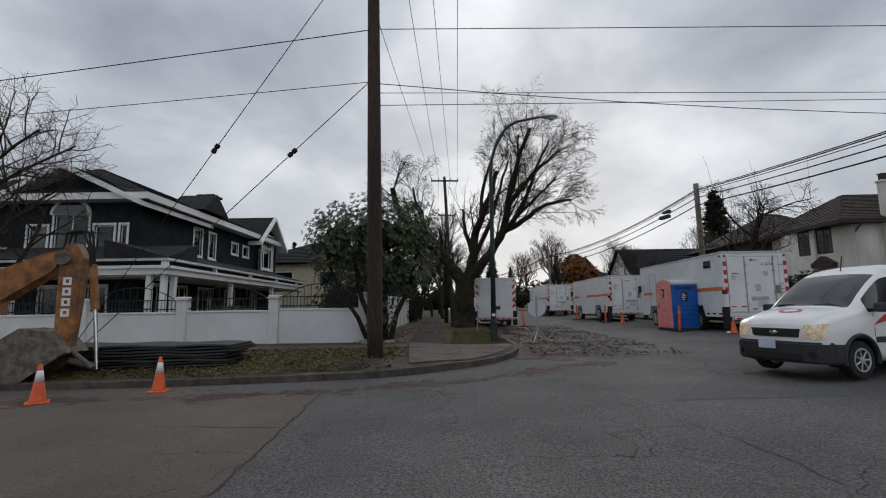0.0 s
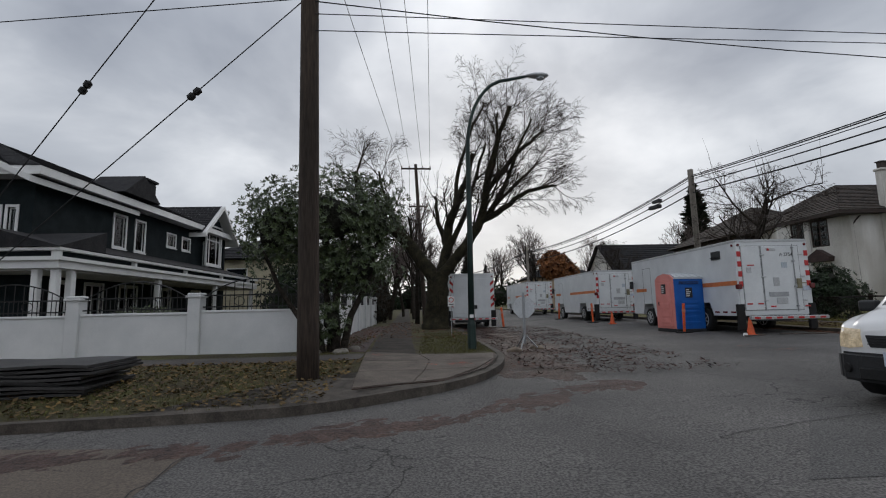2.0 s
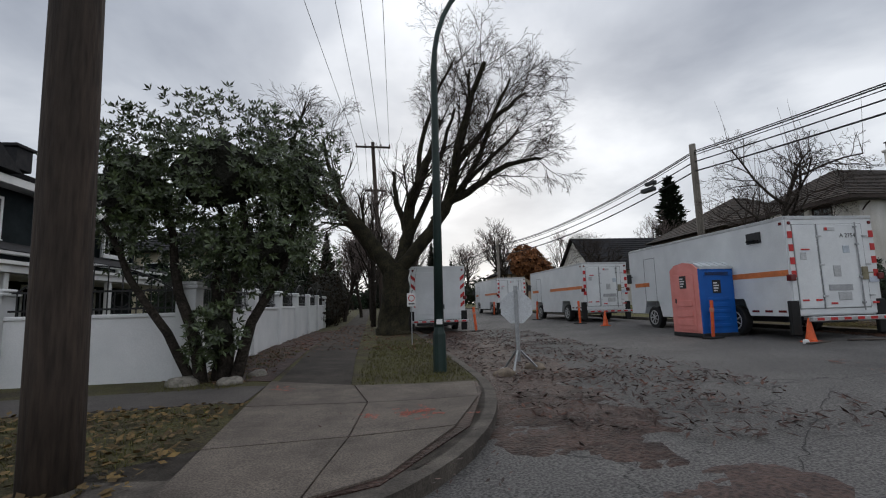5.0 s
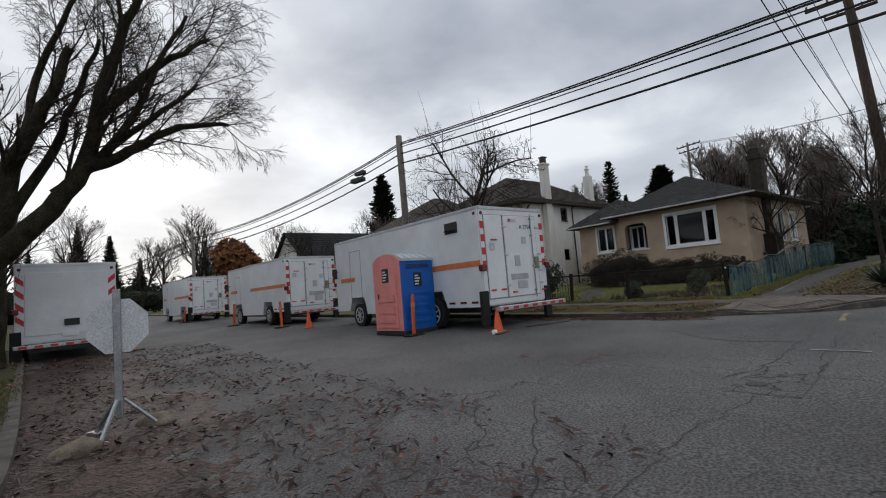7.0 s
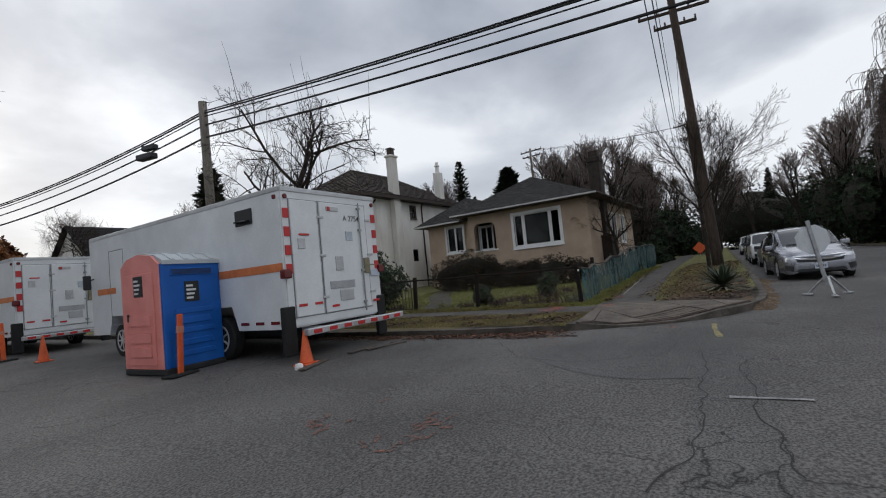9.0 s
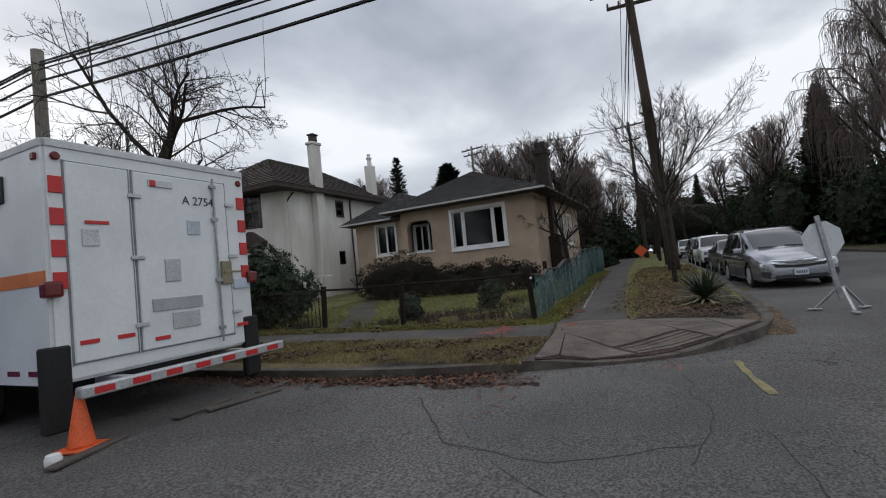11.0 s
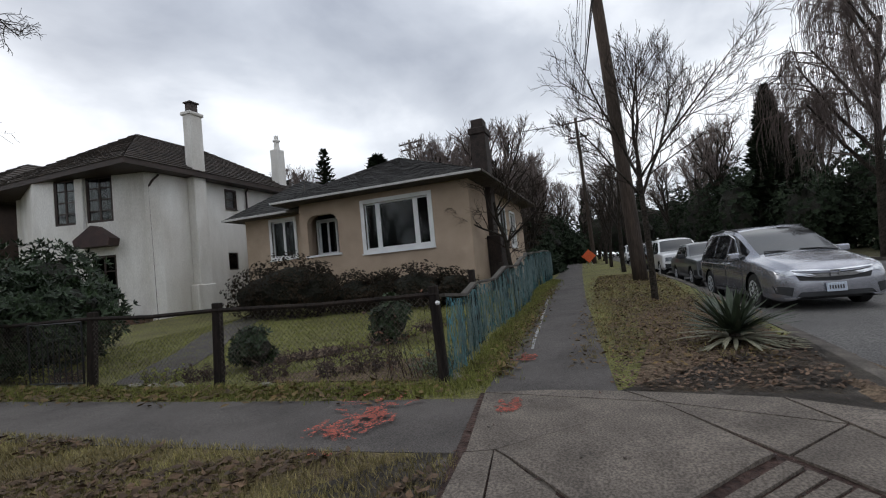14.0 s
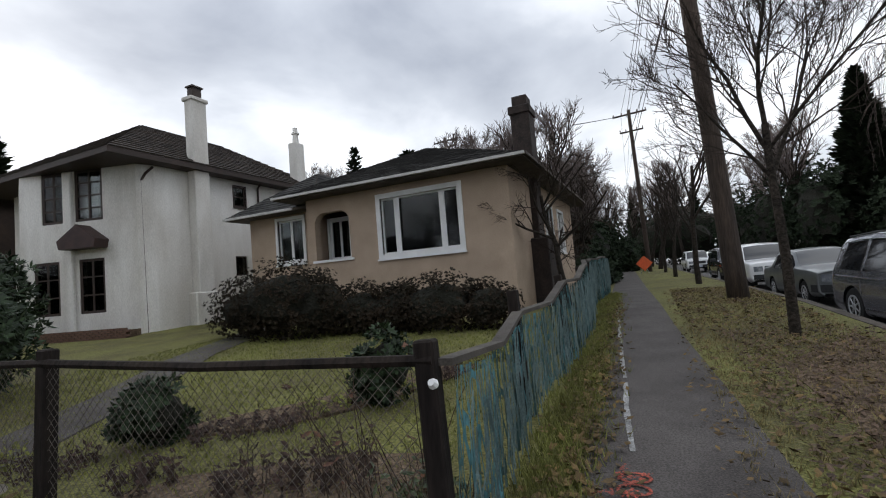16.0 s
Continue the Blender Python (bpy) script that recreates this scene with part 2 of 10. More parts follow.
IRON = mat("black_iron", (0.015, 0.015, 0.016), rough=0.5, bump=0.2)
RUBBER = mat("black_rubber", (0.018, 0.018, 0.018), rough=0.85)
STEEL = mat("galvanised_steel", (0.42, 0.43, 0.44), (0.30, 0.31, 0.32), rough=0.45, metal=0.8, scale=8)
ALU = mat("dull_aluminium", (0.55, 0.56, 0.57), (0.45, 0.46, 0.47), rough=0.45, metal=0.6, scale=4)
CHROME = mat("chrome", (0.75, 0.76, 0.78), rough=0.12, metal=1.0, bump=0, grain=0)
TRUCK_W = mat("truck_white_paint", (0.74, 0.76, 0.77), (0.64, 0.66, 0.67), rough=0.35, scale=1.2, bump=0.05, fine=25, grain=0.04, coat=0.2)
CAR_SILVER = mat("silver_blue_car_paint", (0.34, 0.345, 0.38), (0.29, 0.295, 0.33), rough=0.27, metal=0.75, bump=0, grain=0.03, coat=0.8)
CAR_WHITE = mat("white_car_paint", (0.76, 0.76, 0.76), (0.72, 0.72, 0.72), rough=0.3, bump=0, grain=0.02, coat=0.8)
CAR_BLACK = mat("black_car_paint", (0.02, 0.021, 0.023), rough=0.25, bump=0, grain=0.03, coat=0.8)
DARK_PLASTIC = mat("dark_plastic", (0.03, 0.031, 0.033), rough=0.6, bump=0.15)
RED_TAPE = mat("red_reflector", (0.55, 0.03, 0.03), (0.45, 0.03, 0.03), rough=0.35, bump=0, grain=0.05)
ORANGE = mat("orange_plastic", (0.75, 0.13, 0.035), (0.62, 0.10, 0.03), rough=0.5, scale=5, bump=0.1)
ORANGE_TAPE = mat("orange_stripe", (0.72, 0.22, 0.07), rough=0.5, bump=0)
PINK = mat("salmon_plastic", (0.80, 0.30, 0.27), (0.70, 0.24, 0.21), rough=0.5, scale=2, bump=0.08, grain=0.05)
BLUE = mat("blue_plastic", (0.010, 0.13, 0.50), (0.008, 0.10, 0.40), rough=0.45, scale=2, bump=0.08, grain=0.05)
GREY_ROOF = mat("translucent_grey_plastic", (0.52, 0.55, 0.57), (0.45, 0.48, 0.5), rough=0.5, scale=2, bump=0.05, grain=0.04)
POLE_WOOD = mat("weathered_pole_wood", (0.066, 0.046, 0.034), (0.03, 0.022, 0.017), rough=0.9, scale=2.2, bump=0.9, fine=30, grain=0.4, bdist=0.02, stretch=(1, 1, 0.12))
FENCE_WOOD = mat("blackened_fence_wood", (0.032, 0.024, 0.019), (0.013, 0.010, 0.009), rough=0.9, scale=3, bump=0.8, fine=30, grain=0.4, bdist=0.015, spec=0.2, stretch=(1, 1, 0.2))
POLE_GREY = mat("grey_pole_wood", (0.24, 0.215, 0.185), (0.14, 0.125, 0.105), rough=0.9, scale=2.2, bump=0.9, fine=30, grain=0.3, bdist=0.02, stretch=(1, 1, 0.12))
BARK = mat("dark_bark", (0.045, 0.037, 0.03), (0.02, 0.017, 0.014), rough=0.95, scale=6, bump=1.0, fine=24, grain=0.4, bdist=0.03, spec=0.12)
BARK_MOSS = mat("mossy_bark", (0.042, 0.038, 0.022), (0.018, 0.016, 0.012), rough=0.95, scale=3, bump=1.0, fine=24, grain=0.4, bdist=0.03, spec=0.12)
TWIG = mat("bare_twigs", (0.055, 0.042, 0.034), (0.028, 0.023, 0.019), rough=0.9, scale=3, bump=0, spec=0.12)
TWIG_PALE = mat("pale_bare_twigs", (0.17, 0.135, 0.12), (0.09, 0.07, 0.064), rough=0.9, scale=3, bump=0)
LEAF = mat("dark_glossy_leaves", (0.07, 0.098, 0.034), (0.032, 0.047, 0.018), rough=0.36, scale=4, bump=0, rnd=0.5, spec=0.5)
LEAF_R = mat("sombre_rhododendron_leaves", (0.03, 0.05, 0.02), (0.013, 0.022, 0.01), rough=0.55, scale=4, bump=0, rnd=0.5, spec=0.25)
LEAF_C = mat("conifer_foliage", (0.026, 0.038, 0.02), (0.014, 0.02, 0.012), rough=0.85, scale=2, bump=0, rnd=0.4, spec=0.12)
LEAF_H = mat("bronzed_hedge_leaves", (0.036, 0.025, 0.016), (0.016, 0.014, 0.009), rough=0.7, scale=2.2, bump=0, rnd=0.5, spec=0.12)
LEAF_A = mat("autumn_orange_leaves", (0.26, 0.105, 0.035), (0.15, 0.06, 0.025), rough=0.8, scale=2, bump=0, rnd=0.4)
DEAD_LEAF = mat("fallen_brown_leaves", (0.17, 0.075, 0.04), (0.085, 0.045, 0.03), rough=0.85, scale=4, bump=0, rnd=0.5)
BLADE = mat("dull_grass_blades", (0.19, 0.175, 0.045), (0.12, 0.09, 0.034), rough=0.9, scale=1.2, bump=0, rnd=0.45)
BLADE_S = mat("straw_grass_blades", (0.27, 0.235, 0.095), (0.16, 0.125, 0.06), rough=0.9, scale=1.2, bump=0, rnd=0.45)
BLADE_D = mat("dark_winter_blades", (0.125, 0.125, 0.034), (0.075, 0.065, 0.024), rough=0.9, scale=1.2, bump=0, rnd=0.45)
BLADE_G = mat("green_grass_blades", (0.21, 0.225, 0.055), (0.13, 0.13, 0.036), rough=0.9, scale=1.2, bump=0, rnd=0.45)
LAMP_GREEN = mat("dark_green_pole_paint", (0.018, 0.04, 0.034), (0.012, 0.026, 0.023), rough=0.5, scale=2, bump=0.1)
CABLE = mat("black_cable", (0.015, 0.015, 0.016), rough=0.7, bump=0)
STONE = mat("mossy_stone", (0.30, 0.27, 0.24), (0.12, 0.115, 0.09), rough=0.9, scale=6, bump=0.8, fine=25)

# ---- building helpers ----


def bmnew():
    return bmesh.new()


def part(name, bm, material, parent=None, label="", smooth=False):
    """Links bm as one mesh object under a thing or part."""
    me = bpy.data.meshes.new(name)
    bm.normal_update()
    bm.to_mesh(me)
    bm.free()
    for m in (material if isinstance(material, (list, tuple)) else [material]):
        me.materials.append(m)
    if smooth:
        for p in me.polygons:
            p.use_smooth = True
    ob = new(name, me)
    if parent is not None:
        ob.parent = parent
    if label:
        ob["label"] = label
    return ob


def fast(name, verts, faces, material, parent=None, smooth=False):
    me = bpy.data.meshes.new(name)
    me.from_pydata(verts, [], faces)
    me.materials.append(material)
    if smooth:
        for p in me.polygons:
            p.use_smooth = True
    ob = new(name, me)
    if parent is not None:
        ob.parent = parent
    return ob


def thing(name, m, label, category, group="", kind=""):
    ob = new(name)
    ob.empty_display_size = 0.2
    ob.matrix_world = m
    return tagged(ob, label, category, group, kind)


def box(bm, x0, x1, y0, y1, z0, z1, bev=0.0, seg=1, m=None):
    b2 = bmesh.new() if bev else bm
    vs = [b2.verts.new(v) for v in ((x0, y0, z0), (x1, y0, z0), (x1, y1, z0), (x0, y1, z0), (x0, y0, z1), (x1, y0, z1), (x1, y1, z1), (x0, y1, z1))]
    fs = [b2.faces.new([vs[i] for i in f]) for f in ((3, 2, 1, 0), (4, 5, 6, 7), (0, 1, 5, 4), (1, 2, 6, 5), (2, 3, 7, 6), (3, 0, 4, 7))]
    if bev:
        bmesh.ops.bevel(b2, geom=b2.edges[:], offset=bev, segments=seg, affect="EDGES", profile=0.6)
        merge(bm, b2, m)
    elif m is not None:
        bmesh.ops.transform(bm, matrix=m, verts=vs)
    return bm


def merge(bm, other, m=None):
    if m is not None:
        bmesh.ops.transform(other, matrix=m, verts=other.verts[:])
    vm = {v: bm.verts.new(v.co) for v in other.verts}
    for f in other.faces:
        try:
            nf = bm.faces.new([vm[v] for v in f.verts])
            nf.material_index, nf.smooth = f.material_index, f.smooth
        except ValueError:
            pass
    other.free()


def prism(bm, pts, a0, a1, axis="x"):
    """A polygon in the plane across axis, extruded from a0 to a1 along it."""
    def p3(u, v, a):
        return {"x": (a, u, v), "y": (u, a, v), "z": (u, v, a)}[axis]
    lo = [bm.verts.new(p3(u, v, a0)) for u, v in pts]
    hi = [bm.verts.new(p3(u, v, a1)) for u, v in pts]
    k = len(pts)
    bm.faces.new(lo[::-1]); bm.faces.new(hi)
    for i in range(k):
        bm.faces.new((lo[i], lo[(i + 1) % k], hi[(i + 1) % k], hi[i]))
    bmesh.ops.recalc_face_normals(bm, faces=bm.faces[:])
    return bm


def tube(bm, pts, radii, n=8, caps=True):
    """A round tube along points, with a radius at each."""
    pts = [Vector(p) for p in pts]
    if not isinstance(radii, (list, tuple)):
        radii = [radii] * len(pts)
    rings = []
    up = None
    for i, p in enumerate(pts):
        d = (pts[min(i + 1, len(pts) - 1)] - pts[max(i - 1, 0)]).normalized()
        if up is None:
            up = Vector((1, 0, 0)) if abs(d.x) < 0.8 else Vector((0, 1, 0))
        u = (up - d * up.dot(d)).normalized()
        w = d.cross(u)
        up = u
        rings.append([bm.verts.new(p + (u * math.cos(2 * math.pi * k / n) + w * math.sin(2 * math.pi * k / n)) * radii[i]) for k in range(n)])
    for a, b in zip(rings, rings[1:]):
        for k in range(n):
            bm.faces.new((a[k], a[(k + 1) % n], b[(k + 1) % n], b[k]))
    if caps:
        bm.faces.new(rings[0][::-1]); bm.faces.new(rings[-1])
    return bm


def lathe(bm, prof, n=16, m=None):
    """Revolves (radius, height) pairs round z."""
    b2 = bmesh.new()
    rings = [[b2.verts.new((r * math.cos(2 * math.pi * k / n), r * math.sin(2 * math.pi * k / n), z)) for k in range(n)] for r, z in prof]
    for a, b in zip(rings, rings[1:]):
        for k in range(n):
            b2.faces.new((a[k], a[(k + 1) % n], b[(k + 1) % n], b[k]))
    b2.faces.new(rings[0][::-1]); b2.faces.new(rings[-1])
    merge(bm, b2, m)
    return bm


def words(body, size, m, material, parent, label=""):
    """Built-in lettering turned into a thin mesh."""
    cu = bpy.data.curves.new("lettering", "FONT")
    cu.body, cu.size, cu.extrude = body, size, 0.002
    tmp = bpy.data.objects.new("lettering", cu)
    scene.collection.objects.link(tmp)
    me = bpy.data.meshes.new_from_object(tmp.evaluated_get(bpy.context.evaluated_depsgraph_get()))
    bpy.data.objects.remove(tmp)
    bpy.data.curves.remove(cu)
    me.materials.clear(); me.materials.append(material)
    ob = new("lettering", me)
    ob.parent = parent
    ob.matrix_basis = m
    if label:
        ob["label"] = label
    return ob


# ---- the lie of the land ----


def gz(x, y):
    """Height of the road surface: it climbs gently to the east and up the street."""
    x, y = max(-60.0, min(x, 90.0)), max(-40.0, min(y, 130.0))
    xs = x if -6 < x < 13 else (13 + (x - 13) * 0.42 if x >= 13 else -6 + (x + 6) * 0.4)
    ys = y if y < 20 else 20 + (y - 20) * 2
    return 0.024 * xs + 0.006 * ys


CUTX = (-60, -6, -5, -4, -3, -2, -1, 0, 1, 2, 13, 14.5, 15, 15.5, 16, 16.5, 17, 17.5, 18, 19, 24, 28.4, 90)
CUTY = (-40, 10.6, 11.5, 12.3, 12.8, 13.3, 13.8, 14.3, 14.8, 15.3, 15.8, 16.3, 17, 20, 25, 40, 130)


def slab(name, poly, material, h, depth=0.3, parent=None, cuts=((), ()), label="", kind="structure"):
    """A raised sheet over a plan outline; h is its height above the road, a number or a function of x, y."""
    hf = h if callable(h) else (lambda x, y: h)
    bm = bmesh.new()
    f = bm.faces.new([bm.verts.new((x, y, 0)) for x, y in poly])
    bmesh.ops.triangulate(bm, faces=[f])
    for c in (*CUTX, *cuts[0]):
        bmesh.ops.bisect_plane(bm, geom=bm.verts[:] + bm.edges[:] + bm.faces[:], plane_co=(c, 0, 0), plane_no=(1, 0, 0))
    for c in (*CUTY, *cuts[1]):
        bmesh.ops.bisect_plane(bm, geom=bm.verts[:] + bm.edges[:] + bm.faces[:], plane_co=(0, c, 0), plane_no=(0, 1, 0))
    bmesh.ops.recalc_face_normals(bm, faces=bm.faces[:])
    if bm.faces[:][0].normal.z < 0:
        bmesh.ops.reverse_faces(bm, faces=bm.faces[:])
    rim = [(e.verts[0].co.copy(), e.verts[1].co.copy()) for e in bm.edges if e.is_boundary]
    for v in bm.verts:
        v.co.z = gz(v.co.x, v.co.y) + hf(v.co.x, v.co.y)
    if depth:
        for a, b in rim:
            za, zb = gz(a.x, a.y) + hf(a.x, a.y), gz(b.x, b.y) + hf(b.x, b.y)
            bm.faces.new([bm.verts.new(q) for q in ((a.x, a.y, za), (b.x, b.y, zb), (b.x, b.y, zb - depth), (a.x, a.y, za - depth))])
    ob = part(name, bm, material, parent, label)
    if kind and parent is None:
        ob["kind"] = kind
    return ob


def smooth_line(pts, n=2):
    """Rounds the corners of an open line."""
    for _ in range(n):
        out = [pts[0]]
        for a, b in zip(pts, pts[1:]):
            out += [(a[0] * 0.75 + b[0] * 0.25, a[1] * 0.75 + b[1] * 0.25), (a[0] * 0.25 + b[0] * 0.75, a[1] * 0.25 + b[1] * 0.75)]
        pts = out + [pts[-1]]
    return pts


def offset_line(pts, d):
    """The line moved d to its left."""
    out = []
    for i, p in enumerate(pts):
        a, b = pts[max(i - 1, 0)], pts[min(i + 1, len(pts) - 1)]
        dx, dy = b[0] - a[0], b[1] - a[1]
        k = math.hypot(dx, dy) or 1
        out.append((p[0] - dy / k * d, p[1] + dx / k * d))
    return out

WORLDSPACE = {}


def site(name, x, y, z, label, category, group="", kind=""):
    """A thing whose parts are given in world places; its Empty stands at its base."""
    ob = thing(name, pose(x, y, z), label, category, group, kind)
    WORLDSPACE[ob.name] = pose(x, y, z).inverted()
    return ob


def wpart(name, bm, material, parent, label="", smooth=False):
    ob = part(name, bm, material, parent, label, smooth)
    if parent.name in WORLDSPACE:
        ob.matrix_parent_inverse = WORLDSPACE[parent.name]
    return ob


# ---- ground, blocks, kerbs, pavements ----
slab("ground", [(-2500, -2500), (2500, -2500), (2500, 2500), (-2500, 2500)], ASPHALT, 0.0, depth=0, cuts=((-20, 30), (-5, 60)))

NW_K = smooth_line([(-60, 8.0), (-6, 10.2), (-3, 10.28), (-1.5, 10.45), (-0.4, 11.1), (0.8, 12.0), (1.65, 13.4), (2.15, 15.4), (2.22, 17.5), (1.9, 25), (-2.6, 130)])
NE_K = smooth_line([(9.4, 130), (13.95, 20.5), (14.1, 17.5), (14.38, 16.2), (14.85, 15.2), (15.25, 14.1), (16.0, 13.15), (17.3, 12.35), (19, 12.15), (21.7, 12.25), (30, 12.6), (90, 15.1)])
SW_K = smooth_line([(1.5, -60), (1.6, -8), (0.5, -4), (-4, -3), (-60, -5.4)])
SE_K = smooth_line([(90, 6.2), (24, 3.2), (17, 2.6), (14.6, 0.0), (14.5, -6), (14.5, -60)])


def nw_h(x, y):
    a = max(0.0, min(1.0, (y - 10.4) / 1.8)) * max(0.0, min(1.0, (0.5 - x) / 2.5)) * max(0.0, min(1.0, (40 - y) / 15))
    return 0.13 + a * 0.13 + max(0.0, min(0.1, (-3 - x) * 0.02)) * a


def ne_h(x, y):
    d = math.hypot(x - 15.3, y - 14.2)
    dip = 0.10 * max(0.0, 1 - max(0.0, d - 0.6) / 0.8)
    return 0.13 - dip + max(0.0, min(0.28, (x - 19.0) * 0.03))


def kerb(name, line, hf, inner=0.16):
    return slab(name, line + offset_line(line, inner)[::-1], KERB, lambda x, y: hf(x, y) + 0.012)


kerb("kerb_1", NW_K, nw_h), kerb("kerb_2", NE_K, ne_h), kerb("kerb_3", SW_K, lambda x, y: 0.13), kerb("kerb_4", SE_K, lambda x, y: 0.13)
NW_I, NE_I, SW_I, SE_I = [offset_line(k, 0.16) for k in (NW_K, NE_K, SW_K, SE_K)]
slab("lawn_1", NW_I + [(-200, 130), (-200, 4)], LAWN, nw_h, cuts=((-5, -4, -3, -2, -1, 0, 1), (10.6, 11.5, 12.5, 14, 25, 40)))
slab("lawn_2", NE_I + [(200, 15), (200, 130)], YARD, ne_h, cuts=((14.5, 15, 15.5, 16, 16.5, 17, 19, 24, 28.3), (12.8, 13.4, 14, 14.6, 15.2, 15.8)))
slab("lawn_5", [p for p in NE_I[::-1] if 15.5 < p[1] < 40] + [(16.1, 25.9), (16.48, 17.55), (16.62, 15.62)], VERGE, lambda x, y: ne_h(x, y) + 0.008, depth=0.02)
slab("lawn_3", SW_I + [(-200, -5), (-200, -200), (1.3, -200)], LAWN, 0.13)
slab("lawn_4", SE_I + [(14.7, -200), (200, -200), (200, 4)], LAWN, 0.13)

slab("pavement_1", [(-0.15, 16.4), (-0.42, 21.0), (-0.95, 34), (-5.0, 130), (-6.5, 130), (-2.35, 34), (-1.85, 22), (-1.5, 17.1)], SIDEWALK_W, lambda x, y: nw_h(x, y) + 0.015)
slab("pavement_2", [(-1.55, 15.3), (-1.6, 16.7), (-40, 15.1), (-40, 13.7)], SIDEWALK, lambda x, y: nw_h(x, y) + 0.012, cuts=((-8, -5, -3, -2), ()))
slab("pavement_3", [(17.9, 15.8), (17.75, 17.6), (17.35, 26), (12.9, 130), (11.5, 130), (16.05, 26), (16.45, 17.55), (16.6, 15.55)], SIDEWALK, lambda x, y: ne_h(x, y) + 0.014)
slab("pavement_4", [(17.95, 14.55), (25.4, 15.15), (36, 15.75), (90, 18.4), (90, 19.9), (36, 16.95), (23, 16.2), (17.9, 15.85)], SIDEWALK, lambda x, y: ne_h(x, y) + 0.018, cuts=((19, 24, 28.3), ()))


def mix2(a, b, t):
    return a[0] + (b[0] - a[0]) * t, a[1] + (b[1] - a[1]) * t


def panels(name, polys, material, hf, base_h=0.038):
    """A paved apron of cast panels with open joints between them."""
    root = new(name)
    tagged(root, kind="structure")
    for p in polys:
        cx, cy = sum(q[0] for q in p) / len(p), sum(q[1] for q in p) / len(p)
        q = [(x + (cx - x) / (math.hypot(cx - x, cy - y) + 1e-6) * 0.017, y + (cy - y) / (math.hypot(cx - x, cy - y) + 1e-6) * 0.017) for x, y in p]
        slab("panel", q, material, lambda x, y: hf(x, y) + base_h + random.Random(round(cx * 100)).uniform(0.0, 0.008), depth=0.09, parent=root, kind="", cuts=((), ()))
    return root


slab("pavement_5", [(-1.6, 17.0), (-1.1, 11.3), (0.45, 12.0), (1.4, 13.5), (1.9, 15.4), (1.98, 16.3), (-0.15, 16.45)], MUD, lambda x, y: nw_h(x, y) + 0.024, depth=0.04)
panels("pavement_6", [
    [(-1.6, 17.0), (-1.42, 14.9), (0.2, 15.0), (-0.1, 16.45)], [(-0.1, 16.45), (0.2, 15.0), (1.78, 15.0), (1.94, 16.25)],
    [(-1.42, 14.9), (-1.25, 13.0), (0.1, 13.3), (0.2, 15.0)], [(0.2, 15.0), (0.1, 13.3), (1.25, 13.5), (1.78, 15.0)],
    [(-1.25, 13.0), (-1.1, 11.35), (-0.1, 11.75), (0.1, 13.3)], [(0.1, 13.3), (-0.1, 11.75), (0.5, 12.15), (1.25, 13.5)]], CONCRETE, nw_h)
slab("pavement_7", [(14.75, 15.45), (18.05, 15.9), (18.1, 14.5), (17.9, 13.3), (17.45, 12.5), (16.15, 13.25), (15.4, 14.15), (15.0, 15.2)], MUD, lambda x, y: ne_h(x, y) + 0.024, depth=0.04)
panels("pavement_8", [
    [(16.61, 15.42), (17.76, 14.24), (16.74, 13.68), (15.85, 14.6)], [(18.02, 15.85), (17.76, 14.24), (16.61, 15.42), (16.55, 15.62)],
    [(16.61, 15.42), (15.17, 15.22), (14.8, 15.4), (14.78, 15.47), (16.55, 15.62)], [(16.61, 15.42), (15.82, 14.62), (15.44, 14.24), (15.17, 14.72), (15.1, 15.2)],
    [(18.02, 15.85), (18.12, 15.2), (18.08, 14.5), (17.76, 14.24)], [(17.76, 14.24), (18.08, 14.5), (17.9, 13.3), (17.3, 13.1)], [(17.76, 14.24), (17.3, 13.1), (16.72, 13.62)],
    [(17.3, 13.1), (17.9, 13.3), (17.45, 12.52), (16.75, 12.92)], [(16.72, 13.62), (17.3, 13.1), (16.75, 12.92), (16.16, 13.24)],
    *[[mix2((15.82, 14.53), (15.5, 14.22), (k + 0.1) / 5), mix2((16.66, 13.66), (16.2, 13.28), (k + 0.1) / 5), mix2((16.66, 13.66), (16.2, 13.28), (k + 0.9) / 5), mix2((15.82, 14.53), (15.5, 14.22), (k + 0.9) / 5)] for k in range(5)]], CONCRETE_D, ne_h)
slab("soil_bed", [(18.15, 14.45), (18.1, 12.75), (19.5, 12.5), (22.5, 12.6), (24.6, 13.0), (22.8, 14.2), (20.5, 14.1)], MULCH, lambda x, y: ne_h(x, y) + 0.012, depth=0.02, cuts=((19,), ()))
# the dark mud colour on this bed also carries the hedge's shade
slab("soil_bed", [(-1.65, 17.2), (-1.95, 22), (-2.4, 34), (-4.0, 34), (-3.5, 21), (-3.3, 17.6)], MUD, lambda x, y: nw_h(x, y) + 0.01, depth=0.02)
slab("soil_bed", [(18.6, 16.8), (18.55, 19.2), (19.0, 19.0), (19.6, 18.0), (19.8, 17.2)], MULCH, lambda x, y: ne_h(x, y) + 0.014, depth=0.02, cuts=((19,), ()))
